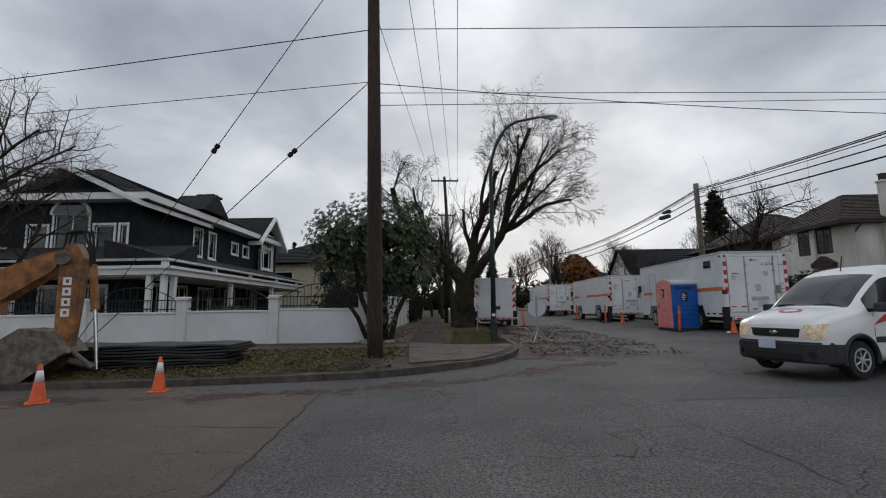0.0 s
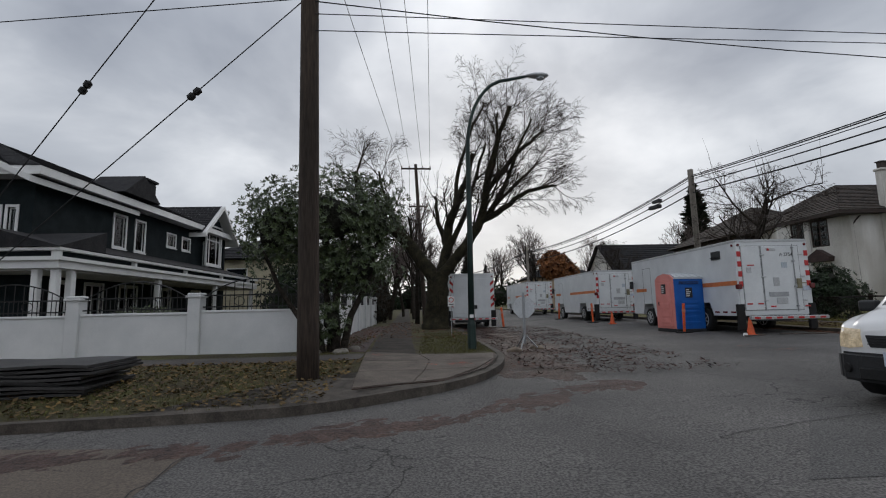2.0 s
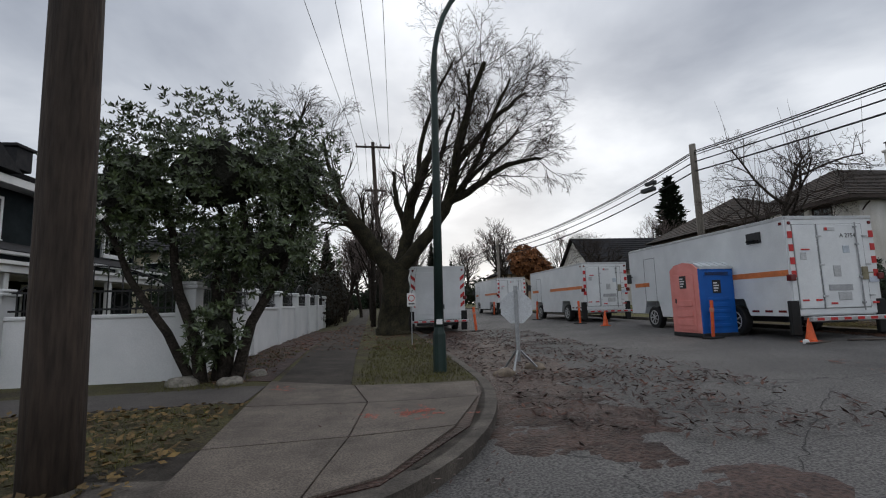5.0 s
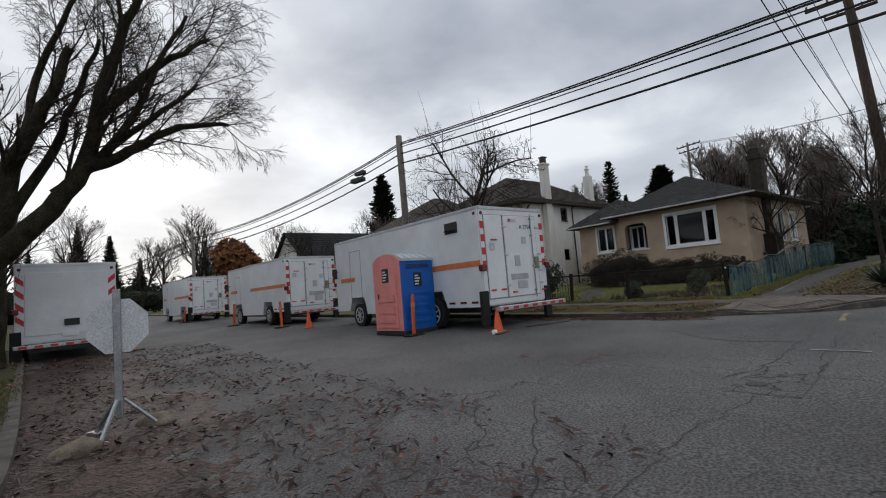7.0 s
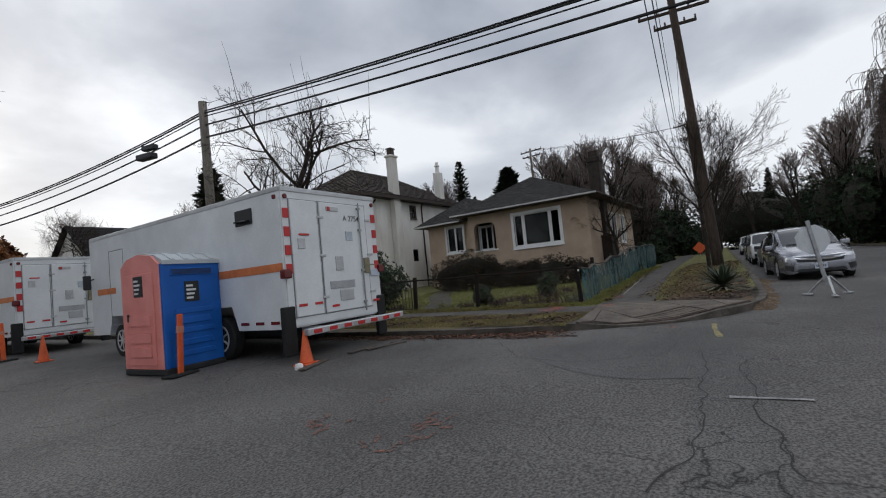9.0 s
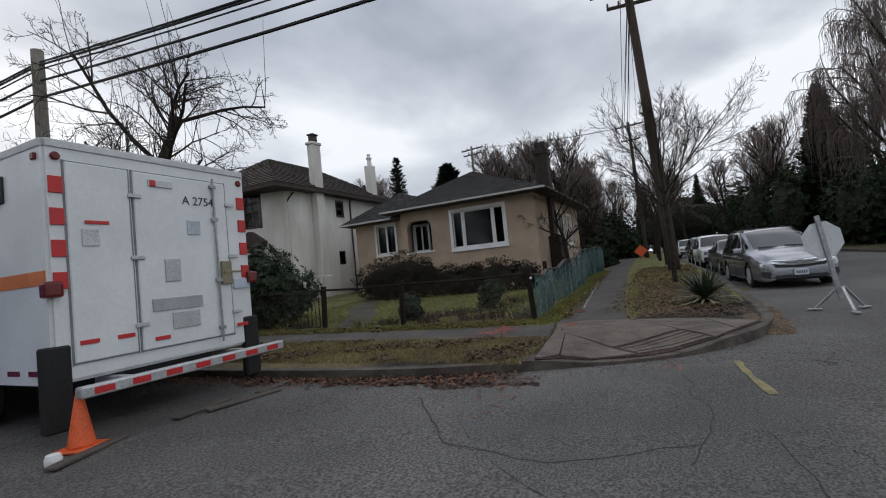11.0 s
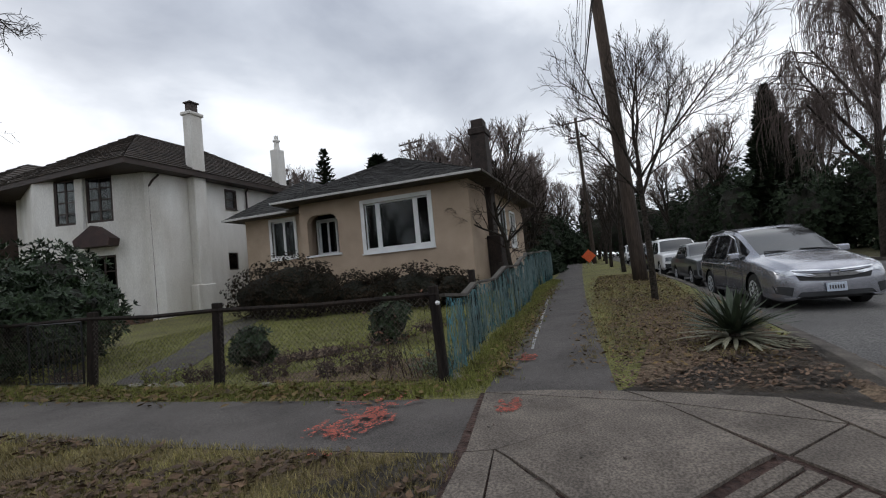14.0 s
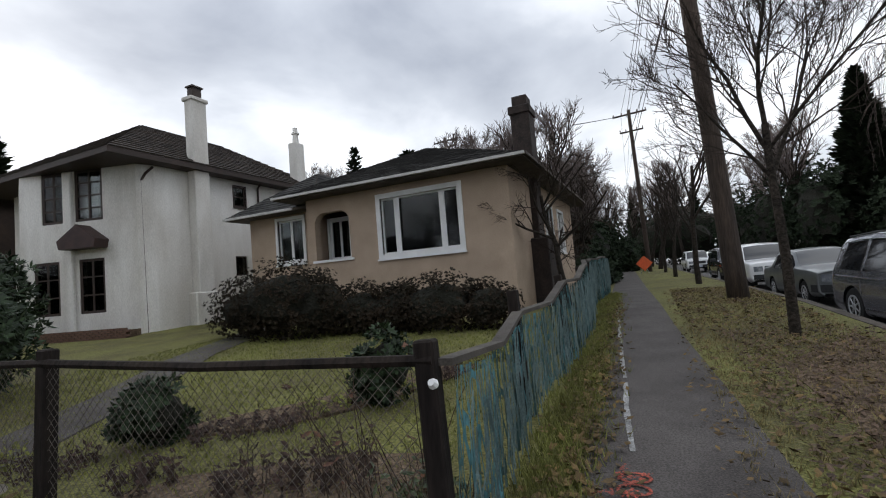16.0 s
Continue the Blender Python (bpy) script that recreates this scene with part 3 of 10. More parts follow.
# old concrete lane and patches let into the road
slab("road_panel", [(-40, 1.2), (-1.92, 2.20), (-2.47, 9.00), (-6.5, 9.7), (-40, 8.1)], CONC_ROAD, 0.004, depth=0)
slab("road_patch", [(3.2, 7.2), (9.0, 7.0), (9.5, 8.8), (5.2, 9.6)], PATCH, 0.004, depth=0)
slab("road_patch", [(8.2, 12.25), (8.2, 12.95), (13.6, 13.15), (13.6, 12.6)], ALLIGATOR, 0.004, depth=0)
random.seed(4)
slab("road_patch", smooth_line([(11.5, 12.9), (13.6, 12.6), (15.2, 13.0), (14.9, 14.0), (14.3, 15.6), (13.3, 16.0), (12.0, 15.2), (11.2, 14.0), (11.5, 12.9)], 2)[:-1], ALLIGATOR, 0.005, depth=0)


# ---- walls with openings, windows, roofs ----


def pierced(bm, m, length, height, thick, holes):
    """A wall from x=0 to length, its outer face at y=0 facing -y, with openings (x0, x1, z0, z1) right through."""
    xs = sorted({0.0, length, *[h[0] for h in holes], *[h[1] for h in holes]})
    zs = sorted({0.0, height, *[h[2] for h in holes], *[h[3] for h in holes]})
    b2 = bmesh.new()

    def solid(x, z):
        return 0 < x < length and 0 < z < height and not any(h[0] < x < h[1] and h[2] < z < h[3] for h in holes)
    for i in range(len(xs) - 1):
        for j in range(len(zs) - 1):
            x0, x1, z0, z1 = xs[i], xs[i + 1], zs[j], zs[j + 1]
            if not solid((x0 + x1) / 2, (z0 + z1) / 2):
                continue
            for y, flip in ((0, 0), (thick, 1)):
                q = [(x0, y, z0), (x1, y, z0), (x1, y, z1), (x0, y, z1)]
                b2.faces.new([b2.verts.new(v) for v in (q[::-1] if flip else q)])
            for px, pz, q in ((x0 - 0.001, None, ((x0, 0, z0), (x0, 0, z1), (x0, thick, z1), (x0, thick, z0))), (x1 + 0.001, None, ((x1, 0, z1), (x1, 0, z0), (x1, thick, z0), (x1, thick, z1))),
                              (None, z0 - 0.001, ((x1, 0, z0), (x0, 0, z0), (x0, thick, z0), (x1, thick, z0))), (None, z1 + 0.001, ((x0, 0, z1), (x1, 0, z1), (x1, thick, z1), (x0, thick, z1)))):
                if not solid(px if px is not None else (x0 + x1) / 2, pz if pz is not None else (z0 + z1) / 2):
                    b2.faces.new([b2.verts.new(v) for v in q])
    merge(bm, b2, m)
    return bm


def ring(bm, x0, x1, z0, z1, t, y0, y1):
    """A rectangular frame t wide, in one connected piece."""
    o = [(x0, z0), (x1, z0), (x1, z1), (x0, z1)]
    i = [(x0 + t, z0 + t), (x1 - t, z0 + t), (x1 - t, z1 - t), (x0 + t, z1 - t)]
    vo0, vi0, vo1, vi1 = [[bm.verts.new((x, y, z)) for x, z in q] for q, y in ((o, y0), (i, y0), (o, y1), (i, y1))]
    for k in range(4):
        n = (k + 1) % 4
        bm.faces.new((vo0[k], vo0[n], vi0[n], vi0[k])); bm.faces.new((vo1[n], vo1[k], vi1[k], vi1[n]))
        bm.faces.new((vo0[n], vo0[k], vo1[k], vo1[n])); bm.faces.new((vi0[k], vi0[n], vi1[n], vi1[k]))


def window(parent, m, w, h, frame_w=0.07, cols=(), rows=(), frame_mat=None, trim=0.0, trim_mat=None, deep=0.06, drape=0.0, bar=0.03):
    """A glazed window in an opening whose lower left corner is at m (x right, y into the wall, z up)."""
    fm_ = frame_mat or WHITE
    b = bmnew()
    ring(b, 0, w, 0, h, frame_w, deep, deep + 0.06)
    bmesh.ops.transform(b, matrix=m, verts=b.verts[:])
    win = wpart("window", b, fm_, parent)
    for c, cw in cols:
        b = bmnew(); box(b, c - cw / 2, c + cw / 2, deep + 0.005, deep + 0.055, frame_w, h - frame_w, m=m); part("glazing_bar", b, fm_, win)
    for r, rw in rows:
        b = bmnew(); box(b, frame_w, w - frame_w, deep + 0.01, deep + 0.05, r - rw / 2, r + rw / 2, m=m); part("glazing_bar", b, fm_, win)
    if trim:
        b = bmnew(); ring(b, -trim, w + trim, -trim, h + trim, trim, -0.035, deep)
        bmesh.ops.transform(b, matrix=m, verts=b.verts[:])
        part("trim", b, fm_, win)
        b = bmnew(); box(b, -trim - 0.03, w + trim + 0.03, -0.07, -0.036, -trim - 0.035, -trim + 0.01, m=m); part("window_sill", b, fm_, win)
    edges_x = [frame_w] + [c for c, _ in cols] + [w - frame_w]
    for x0, x1 in zip(edges_x, edges_x[1:]):
        p = bmnew()
        box(p, x0, x1, deep + 0.025, deep + 0.031, frame_w, h - frame_w, m=m)
        part("pane", p, GLASS, win)
    if drape:
        for s in (0, 1):
            p = bmnew()
            n = 14
            for i in range(n):
                u0, u1 = [frame_w + (w - 2 * frame_w) * (s + (1 - 2 * s) * drape * k / n) for k in (i, i + 1)]
                ya, yb = deep + 0.14 + 0.03 * (i % 2), deep + 0.14 + 0.03 * ((i + 1) % 2)
                p.faces.new([p.verts.new(m @ Vector(v)) for v in ((u0, ya, 0.05), (u1, yb, 0.05), (u1, yb, h - 0.03), (u0, ya, h - 0.03))])
            part("curtain", p, CURTAIN, win)
    return win


def courses(bm, a, b, c, d, step=0.16, width=0.32, thick=0.022, jitter=0.006, seed=1, lift=0.012):
    """Lapped roof pieces over the slope a-b (eave) to d-c (top)."""
    rnd = random.Random(seed)
    a, b, c, d = map(Vector, (a, b, c, d))
    nrm = (b - a).cross(d - a).normalized()
    if nrm.z < 0:
        nrm = -nrm
    hgt = ((d + c) / 2 - (a + b) / 2).length
    n = max(2, int(hgt / step))
    for i in range(n):
        t0, t1 = i / n, min(1.0, (i + 1.25) / n)
        l0, r0, l1, r1 = a.lerp(d, t0), b.lerp(c, t0), a.lerp(d, t1), b.lerp(c, t1)
        k = max(1, int((r0 - l0).length / width))
        off = (i % 2) * 0.5
        us = [0.0] + [min(1.0, max(0.0, (j + off + rnd.uniform(-0.1, 0.1)) / k)) for j in range(1, k)] + [1.0]
        for u0, u1 in zip(us, us[1:]):
            if u1 - u0 < 0.2 / k:
                continue
            z = nrm * (lift + thick + rnd.uniform(-jitter, jitter))
            g = 0.006 / max(0.1, (r0 - l0).length)
            p0, p1, p2, p3 = l0.lerp(r0, u0 + g) + z, l0.lerp(r0, u1 - g) + z, l1.lerp(r1, u1 - g) + nrm * lift, l1.lerp(r1, u0 + g) + nrm * lift
            v = [bm.verts.new(q) for q in (p0, p1, p2, p3)]
            w = [bm.verts.new(q) for q in (p0 - nrm * thick, p1 - nrm * thick)]
            bm.faces.new(v); bm.faces.new((w[0], w[1], v[1], v[0]))
    return bm


def hip(parent, x0, x1, y0, y1, z, zr, rx0, rx1, ry0, ry1, mat_roof, mat_soffit, thick=0.14, step=0.16, width=0.32, name="roof", cov="shingles", piece=0.022):
    """A hipped roof over a plan, its ridge from (rx0, ry0) to (rx1, ry1)."""
    b = bmnew()
    e = [b.verts.new(v) for v in ((x0, y0, z), (x1, y0, z), (x1, y1, z), (x0, y1, z))]
    e2 = [b.verts.new((v.co.x, v.co.y, z - thick)) for v in e]
    along_x = abs(rx1 - rx0) >= abs(ry1 - ry0)
    r = [b.verts.new((rx0, ry0, zr)), b.verts.new((rx1, ry1, zr))]
    if along_x:
        fs = [(e[0], e[1], r[1], r[0]), (e[1], e[2], r[1]), (e[2], e[3], r[0], r[1]), (e[3], e[0], r[0])]
    else:
        fs = [(e[0], e[1], r[0]), (e[1], e[2], r[1], r[0]), (e[2], e[3], r[1]), (e[3], e[0], r[0], r[1])]
    for f in fs:
        b.faces.new(f)
    for i in range(4):
        b.faces.new((e2[i], e2[(i + 1) % 4], e[(i + 1) % 4], e[i]))
    b.faces.new(e2[::-1])
    bmesh.ops.recalc_face_normals(b, faces=b.faces[:])
    quads = [[v.co.copy() for v in f] for f in fs]
    root = wpart(name, b, mat_soffit, parent)
    c = bmnew()
    for i, q in enumerate(quads):
        if len(q) == 3:
            q = q + [q[2]]
        courses(c, *q, step=step, width=width, seed=i + 3, thick=piece)
    sh = part(cov, c, mat_roof, root)
    sh["kind"] = "stuff"
    return root


GLASS.node_tree.nodes.clear()
_n, _l = GLASS.node_tree.nodes, GLASS.node_tree.links
_o = _n.new("ShaderNodeOutputMaterial"); _t = _n.new("ShaderNodeBsdfTransparent"); _g = _n.new("ShaderNodeBsdfGlossy"); _m = _n.new("ShaderNodeMixShader"); _f = _n.new("ShaderNodeFresnel")
_t.inputs["Color"].default_value = (0.6, 0.64, 0.64, 1); _g.inputs["Roughness"].default_value = 0.03; _f.inputs["IOR"].default_value = 1.4
_l.new(_f.outputs[0], _m.inputs[0]); _l.new(_t.outputs[0], _m.inputs[1]); _l.new(_g.outputs[0], _m.inputs[2]); _l.new(_m.outputs[0], _o.inputs[0])
# near-black for backings behind the panes: indoor dimness as colour
ROOM = mat("room_gloom", (0.05, 0.045, 0.04), rough=0.9)
# bungalow eaves: the shadow under the overhang is put into this brown
EAVE = mat("shade_brown_eave_boards", (0.10, 0.082, 0.068), (0.05, 0.042, 0.036), rough=0.85, scale=3)
SOFFIT = mat("white_soffit", (0.55, 0.54, 0.52), (0.42, 0.41, 0.39), rough=0.7)


def turned(x, y, z, rz):
    return pose(x, y, z, 0, 0, rz)


# the bungalow: tan stucco, hipped shingle roof
def bungalow():
    h = site("bungalow", 30.5, 22, 0.95, "single-storey tan stucco bungalow with grey hipped shingle roof", "house")
    zb, zt = 0.75, 4.88
    b = bmnew()
    H = zt - zb
    # front wall x=28 from y=18.55 to 25.6 with the picture window and the porch arch; walls face -x
    fm = turned(28.0, 25.2, zb, -90)
    pierced(b, fm, 6.6, H, 0.25, [(2.72, 5.16, 2.12, 3.75), (0.3, 1.6, 2.15, 3.62)])
    fl = turned(28.9, 28.3, zb, -90)
    pierced(b, fl, 3.1, H - 0.2, 0.25, [(1.05, 2.15, 2.3, 3.75)])
    pierced(b, turned(28.25, 18.6, zb, 0), 9.75, H, 0.25, [(4.0, 5.2, 2.0, 3.5), (6.3, 7.4, 2.0, 3.5)])
    box(b, 37.75, 38.0, 18.85, 28.3, zb, zt); box(b, 28.9, 37.75, 28.3, 28.55, zb, zt - 0.2); box(b, 28.25, 28.9, 25.2, 25.4, zb, zt - 0.2)
    wpart("wall", b, STUCCO_T, h)
    # added backing behind the windows, its dark colour giving the unlit interior
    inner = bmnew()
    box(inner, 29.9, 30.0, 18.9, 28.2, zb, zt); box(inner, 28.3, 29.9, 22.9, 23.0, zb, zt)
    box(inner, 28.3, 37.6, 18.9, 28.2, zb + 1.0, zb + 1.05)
    wpart("gloom_backing", inner, ROOM, h)
    window(h, fm @ pose(2.72, 0, 2.12), 2.44, 1.63, 0.05, ((0.5, 0.17), (1.94, 0.17)), (), WHITE, trim=0.14)
    blind = bmnew()
    for i in range(40):
        box(blind, 0.62, 1.82, 0.17, 0.19, 0.12 + i * 0.036, 0.145 + i * 0.036, m=fm @ pose(2.72, 0, 2.12))
    wpart("blind", blind, mat("dark_blind", (0.05, 0.05, 0.054), rough=0.6), h)
    # arched porch opening with a window inside
    for s in (0, 1):
        arch = bmnew()
        pts = [(0.3 if s == 0 else 1.6, 3.62)]
        for k in range(6):
            a = math.pi / 2 * k / 5
            pts.append(((0.3 + 0.35 - 0.35 * math.cos(a)) if s == 0 else (1.6 - 0.35 + 0.35 * math.cos(a)), 3.62 - 0.35 + 0.35 * math.sin(a)))
        prism(arch, pts, 0.0, 0.25, "y")
        bmesh.ops.transform(arch, matrix=fm, verts=arch.verts[:])
        wpart("arch", arch, STUCCO_T, h)
    sill = bmnew(); box(sill, 0.2, 1.7, -0.06, 0.2, 2.08, 2.15, m=fm)
    wpart("window_sill", sill, WHITE, h)
    window(h, turned(28.85, 25.0, zb + 2.2, -90), 0.8, 1.3, 0.07, ((0.4, 0.08),), (), WHITE, trim=0.06, drape=0.3)
    window(h, fl @ pose(1.05, 0, 2.3), 1.1, 1.45, 0.06, ((0.55, 0.1),), (), WHITE, trim=0.11, drape=0.35)
    for x in (4.0, 6.3):
        window(h, turned(28.25, 18.6, zb, 0) @ pose(x, 0, 2.0), 1.2 if x < 5 else 1.1, 1.5, 0.06, ((0.6, 0.08),), (), WHITE, trim=0.1)
    hip(h, 27.35, 38.6, 18.0, 25.9, zt + 0.05, 7.4, 33.4, 34.6, 23.4, 23.4, SHINGLE, EAVE, thick=0.09)
    hip(h, 28.3, 38.6, 25.2, 29.1, zt - 0.12, 6.3, 30.2, 36, 26.4, 26.4, SHINGLE, EAVE, thick=0.08, name="porch_roof")
    g = bmnew()
    box(g, 27.27, 27.36, 17.95, 25.95, zt - 0.01, zt + 0.06); box(g, 28.22, 28.31, 25.95, 29.15, zt - 0.19, zt - 0.11)
    wpart("gutter", g, SOFFIT, h)
    # the side gutter takes the shadow-darkened eave colour too
    g = bmnew(); box(g, 27.35, 38.6, 17.91, 18.0, zt - 0.01, zt + 0.06); wpart("gutter", g, EAVE, h)
    c = bmnew()
    box(c, 29.9, 31.1, 18.1, 18.7, zb, 3.0, 0.03); box(c, 30.3, 31.05, 18.4, 18.98, 2.9, 7.0, 0.03); box(c, 30.25, 31.1, 18.35, 19.03, 6.9, 7.15, 0.02); box(c, 30.4, 30.95, 18.45, 18.92, 7.1, 7.5, 0.02)
    wpart("chimney", c, mat("sooty_brick", (0.045, 0.032, 0.027), (0.022, 0.017, 0.015), rough=0.9, scale=4, bump=0.8, fine=20), h)
    return h


def white_house():
    h = site("stucco_house", 30.5, 34, 0.95, "two-storey stained white stucco house with brown tile roof", "house")
    zb, zt = 0.7, 6.75
    b = bmnew()
    H = zt - zb
    fm = turned(25.2, 34.9, zb, math.degrees(math.atan2(-4.3, 1.3)))
    # front: upper window pairs beside the rounded bay, lower tall window
    up, lo = (4.2, 5.98), (1.05, 2.9)
    holes = [(0.86, 1.78, *up), (2.15, 3.22, *up), (2.25, 3.22, *lo), (0.5, 1.5, *lo)]
    pierced(b, fm, 4.49, H, 0.3, holes)
    wpart("wall", b, STUCCO_W, h)
    b = bmnew()
    prism(b, [(25.2, 34.905), (25.45, 34.95), (27.0, 38.2), (26.6, 38.2)], zb, zt, "z")
    wpart("wall", b, STUCCO_W, h)
    # splayed corner
    b = bmnew()
    prism(b, [(26.495, 30.598), (27.0, 30.4), (27.2, 30.7), (26.75, 30.75)], zb, zt, "z")
    wpart("wall", b, STUCCO_W, h)
    b = bmnew()
    sm = turned(27.0, 30.4, zb, 0)
    pierced(b, sm, 9.0, H, 0.3, [(3.35, 3.95, 4.9, 5.75), (3.3, 3.9, 2.05, 2.85)])
    wpart("wall", b, STUCCO_W, h)
    b = bmnew(); box(b, 35.7, 36.0, 30.7, 38.2, zb, zt); wpart("wall", b, STUCCO_W, h)
    b = bmnew(); box(b, 26.6, 36.0, 38.2, 38.5, zb, zt); wpart("wall", b, STUCCO_W, h)
    # dark backing added indoors, with the rooms' gloom in its colour
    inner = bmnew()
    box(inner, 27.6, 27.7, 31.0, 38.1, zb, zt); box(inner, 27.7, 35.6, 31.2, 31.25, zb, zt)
    wpart("gloom_backing", inner, ROOM, h)
    for x, w, z0, z1, rows in ((0.86, 0.92, *up, 3), (2.15, 1.07, *up, 3), (2.25, 0.97, *lo, 2), (0.5, 1.0, *lo, 2)):
        hh = z1 - z0
        window(h, fm @ pose(x, 0, z0), w, hh, 0.09, ((w / 2, 0.07),), [((i + 1) * hh / (rows + 1), 0.05) for i in range(rows)], BROWN_TRIM, deep=0.03, drape=0.25 if z0 > 3 else 0)
    window(h, sm @ pose(3.35, 0, 4.9), 0.6, 0.85, 0.06, (), ((0.42, 0.05),), BROWN_TRIM, trim=0.04, trim_mat=BROWN_TRIM, deep=0.03)
    window(h, sm @ pose(3.3, 0, 2.05), 0.6, 0.8, 0.05, (), (), BROWN_TRIM, deep=0.05)
    pil = bmnew()
    box(pil, 1.8, 2.13, -0.14, 0.0, 0.4, H - 0.1, 0.03, m=fm)
    wpart("pilaster", pil, STUCCO_W, h)
    # small tiled hood over the lower window
    hd = bmnew()
    prism(hd, [(2.05, 3.22), (3.35, 3.22), (3.42, 3.5), (2.72, 4.02), (1.98, 3.5)], -0.55, 0.0, "y")
    bmesh.ops.transform(hd, matrix=fm, verts=hd.verts[:])
    wpart("hood", hd, mat("red_brown_copper", (0.06, 0.032, 0.028), (0.035, 0.02, 0.018), rough=0.6), h)
    hip(h, 25.15, 36.7, 29.8, 39.0, zt + 0.1, 9.5, 29.2, 32.8, 34.2, 34.2, TILE_R, BROWN_TRIM, thick=0.18, step=0.3, width=0.26, cov="roof_tiles", piece=0.05)
    # rear wing
    w = bmnew()
    box(w, 36.0, 42.0, 31.2, 37.5, zb, zt - 0.3)
    wpart("wing", w, STUCCO_W, h)
    hip(h, 35.5, 42.6, 30.6, 38.1, zt - 0.2, 8.6, 37, 40, 34.2, 34.2, TILE_R, BROWN_TRIM, thick=0.25, step=0.3, width=0.26, name="wing_roof", cov="roof_tiles", piece=0.05)
    c = bmnew()
    box(c, 28.1, 29.05, 29.95, 30.395, zb, 2.2, 0.05); box(c, 28.28, 28.92, 29.98, 30.395, 2.1, 9.5, 0.03); box(c, 28.22, 28.98, 29.92, 30.46, 9.35, 9.5, 0.03)
    ch = wpart("chimney", c, STUCCO_W, h)
    p = bmnew(); box(p, 28.4, 28.8, 30.04, 30.36, 9.5, 9.9, 0.03); box(p, 28.36, 28.84, 30.0, 30.4, 9.9, 9.96)
    part("chimney_pot", p, BROWN_TRIM, ch)
    c = bmnew()
    box(c, 34.4, 35.0, 30.5, 31.0, 6.5, 9.3, 0.03)
    ch = wpart("chimney", c, STUCCO_W, h)
    p = bmnew(); lathe(p, [(0.17, 9.3), (0.13, 9.75), (0.2, 9.78), (0.2, 9.85), (0.12, 9.88), (0.12, 10.1)], 10, pose(34.7, 30.75, 0))
    part("chimney_pot", p, STUCCO_W, ch)
    d = bmnew()
    tube(d, [(26.95, 30.35, 6.6), (26.72, 30.42, 6.35), (26.66, 30.58, 6.1), (26.7, 30.56, 0.75)], 0.045, 6)
    wpart("downspout", d, BROWN_TRIM, h)
    d = bmnew()
    tube(d, [(31.6, 30.1, 6.75), (31.6, 30.33, 6.5), (31.6, 30.33, 0.8)], 0.045, 6)
    wpart("downspout", d, BROWN_TRIM, h)
    return h


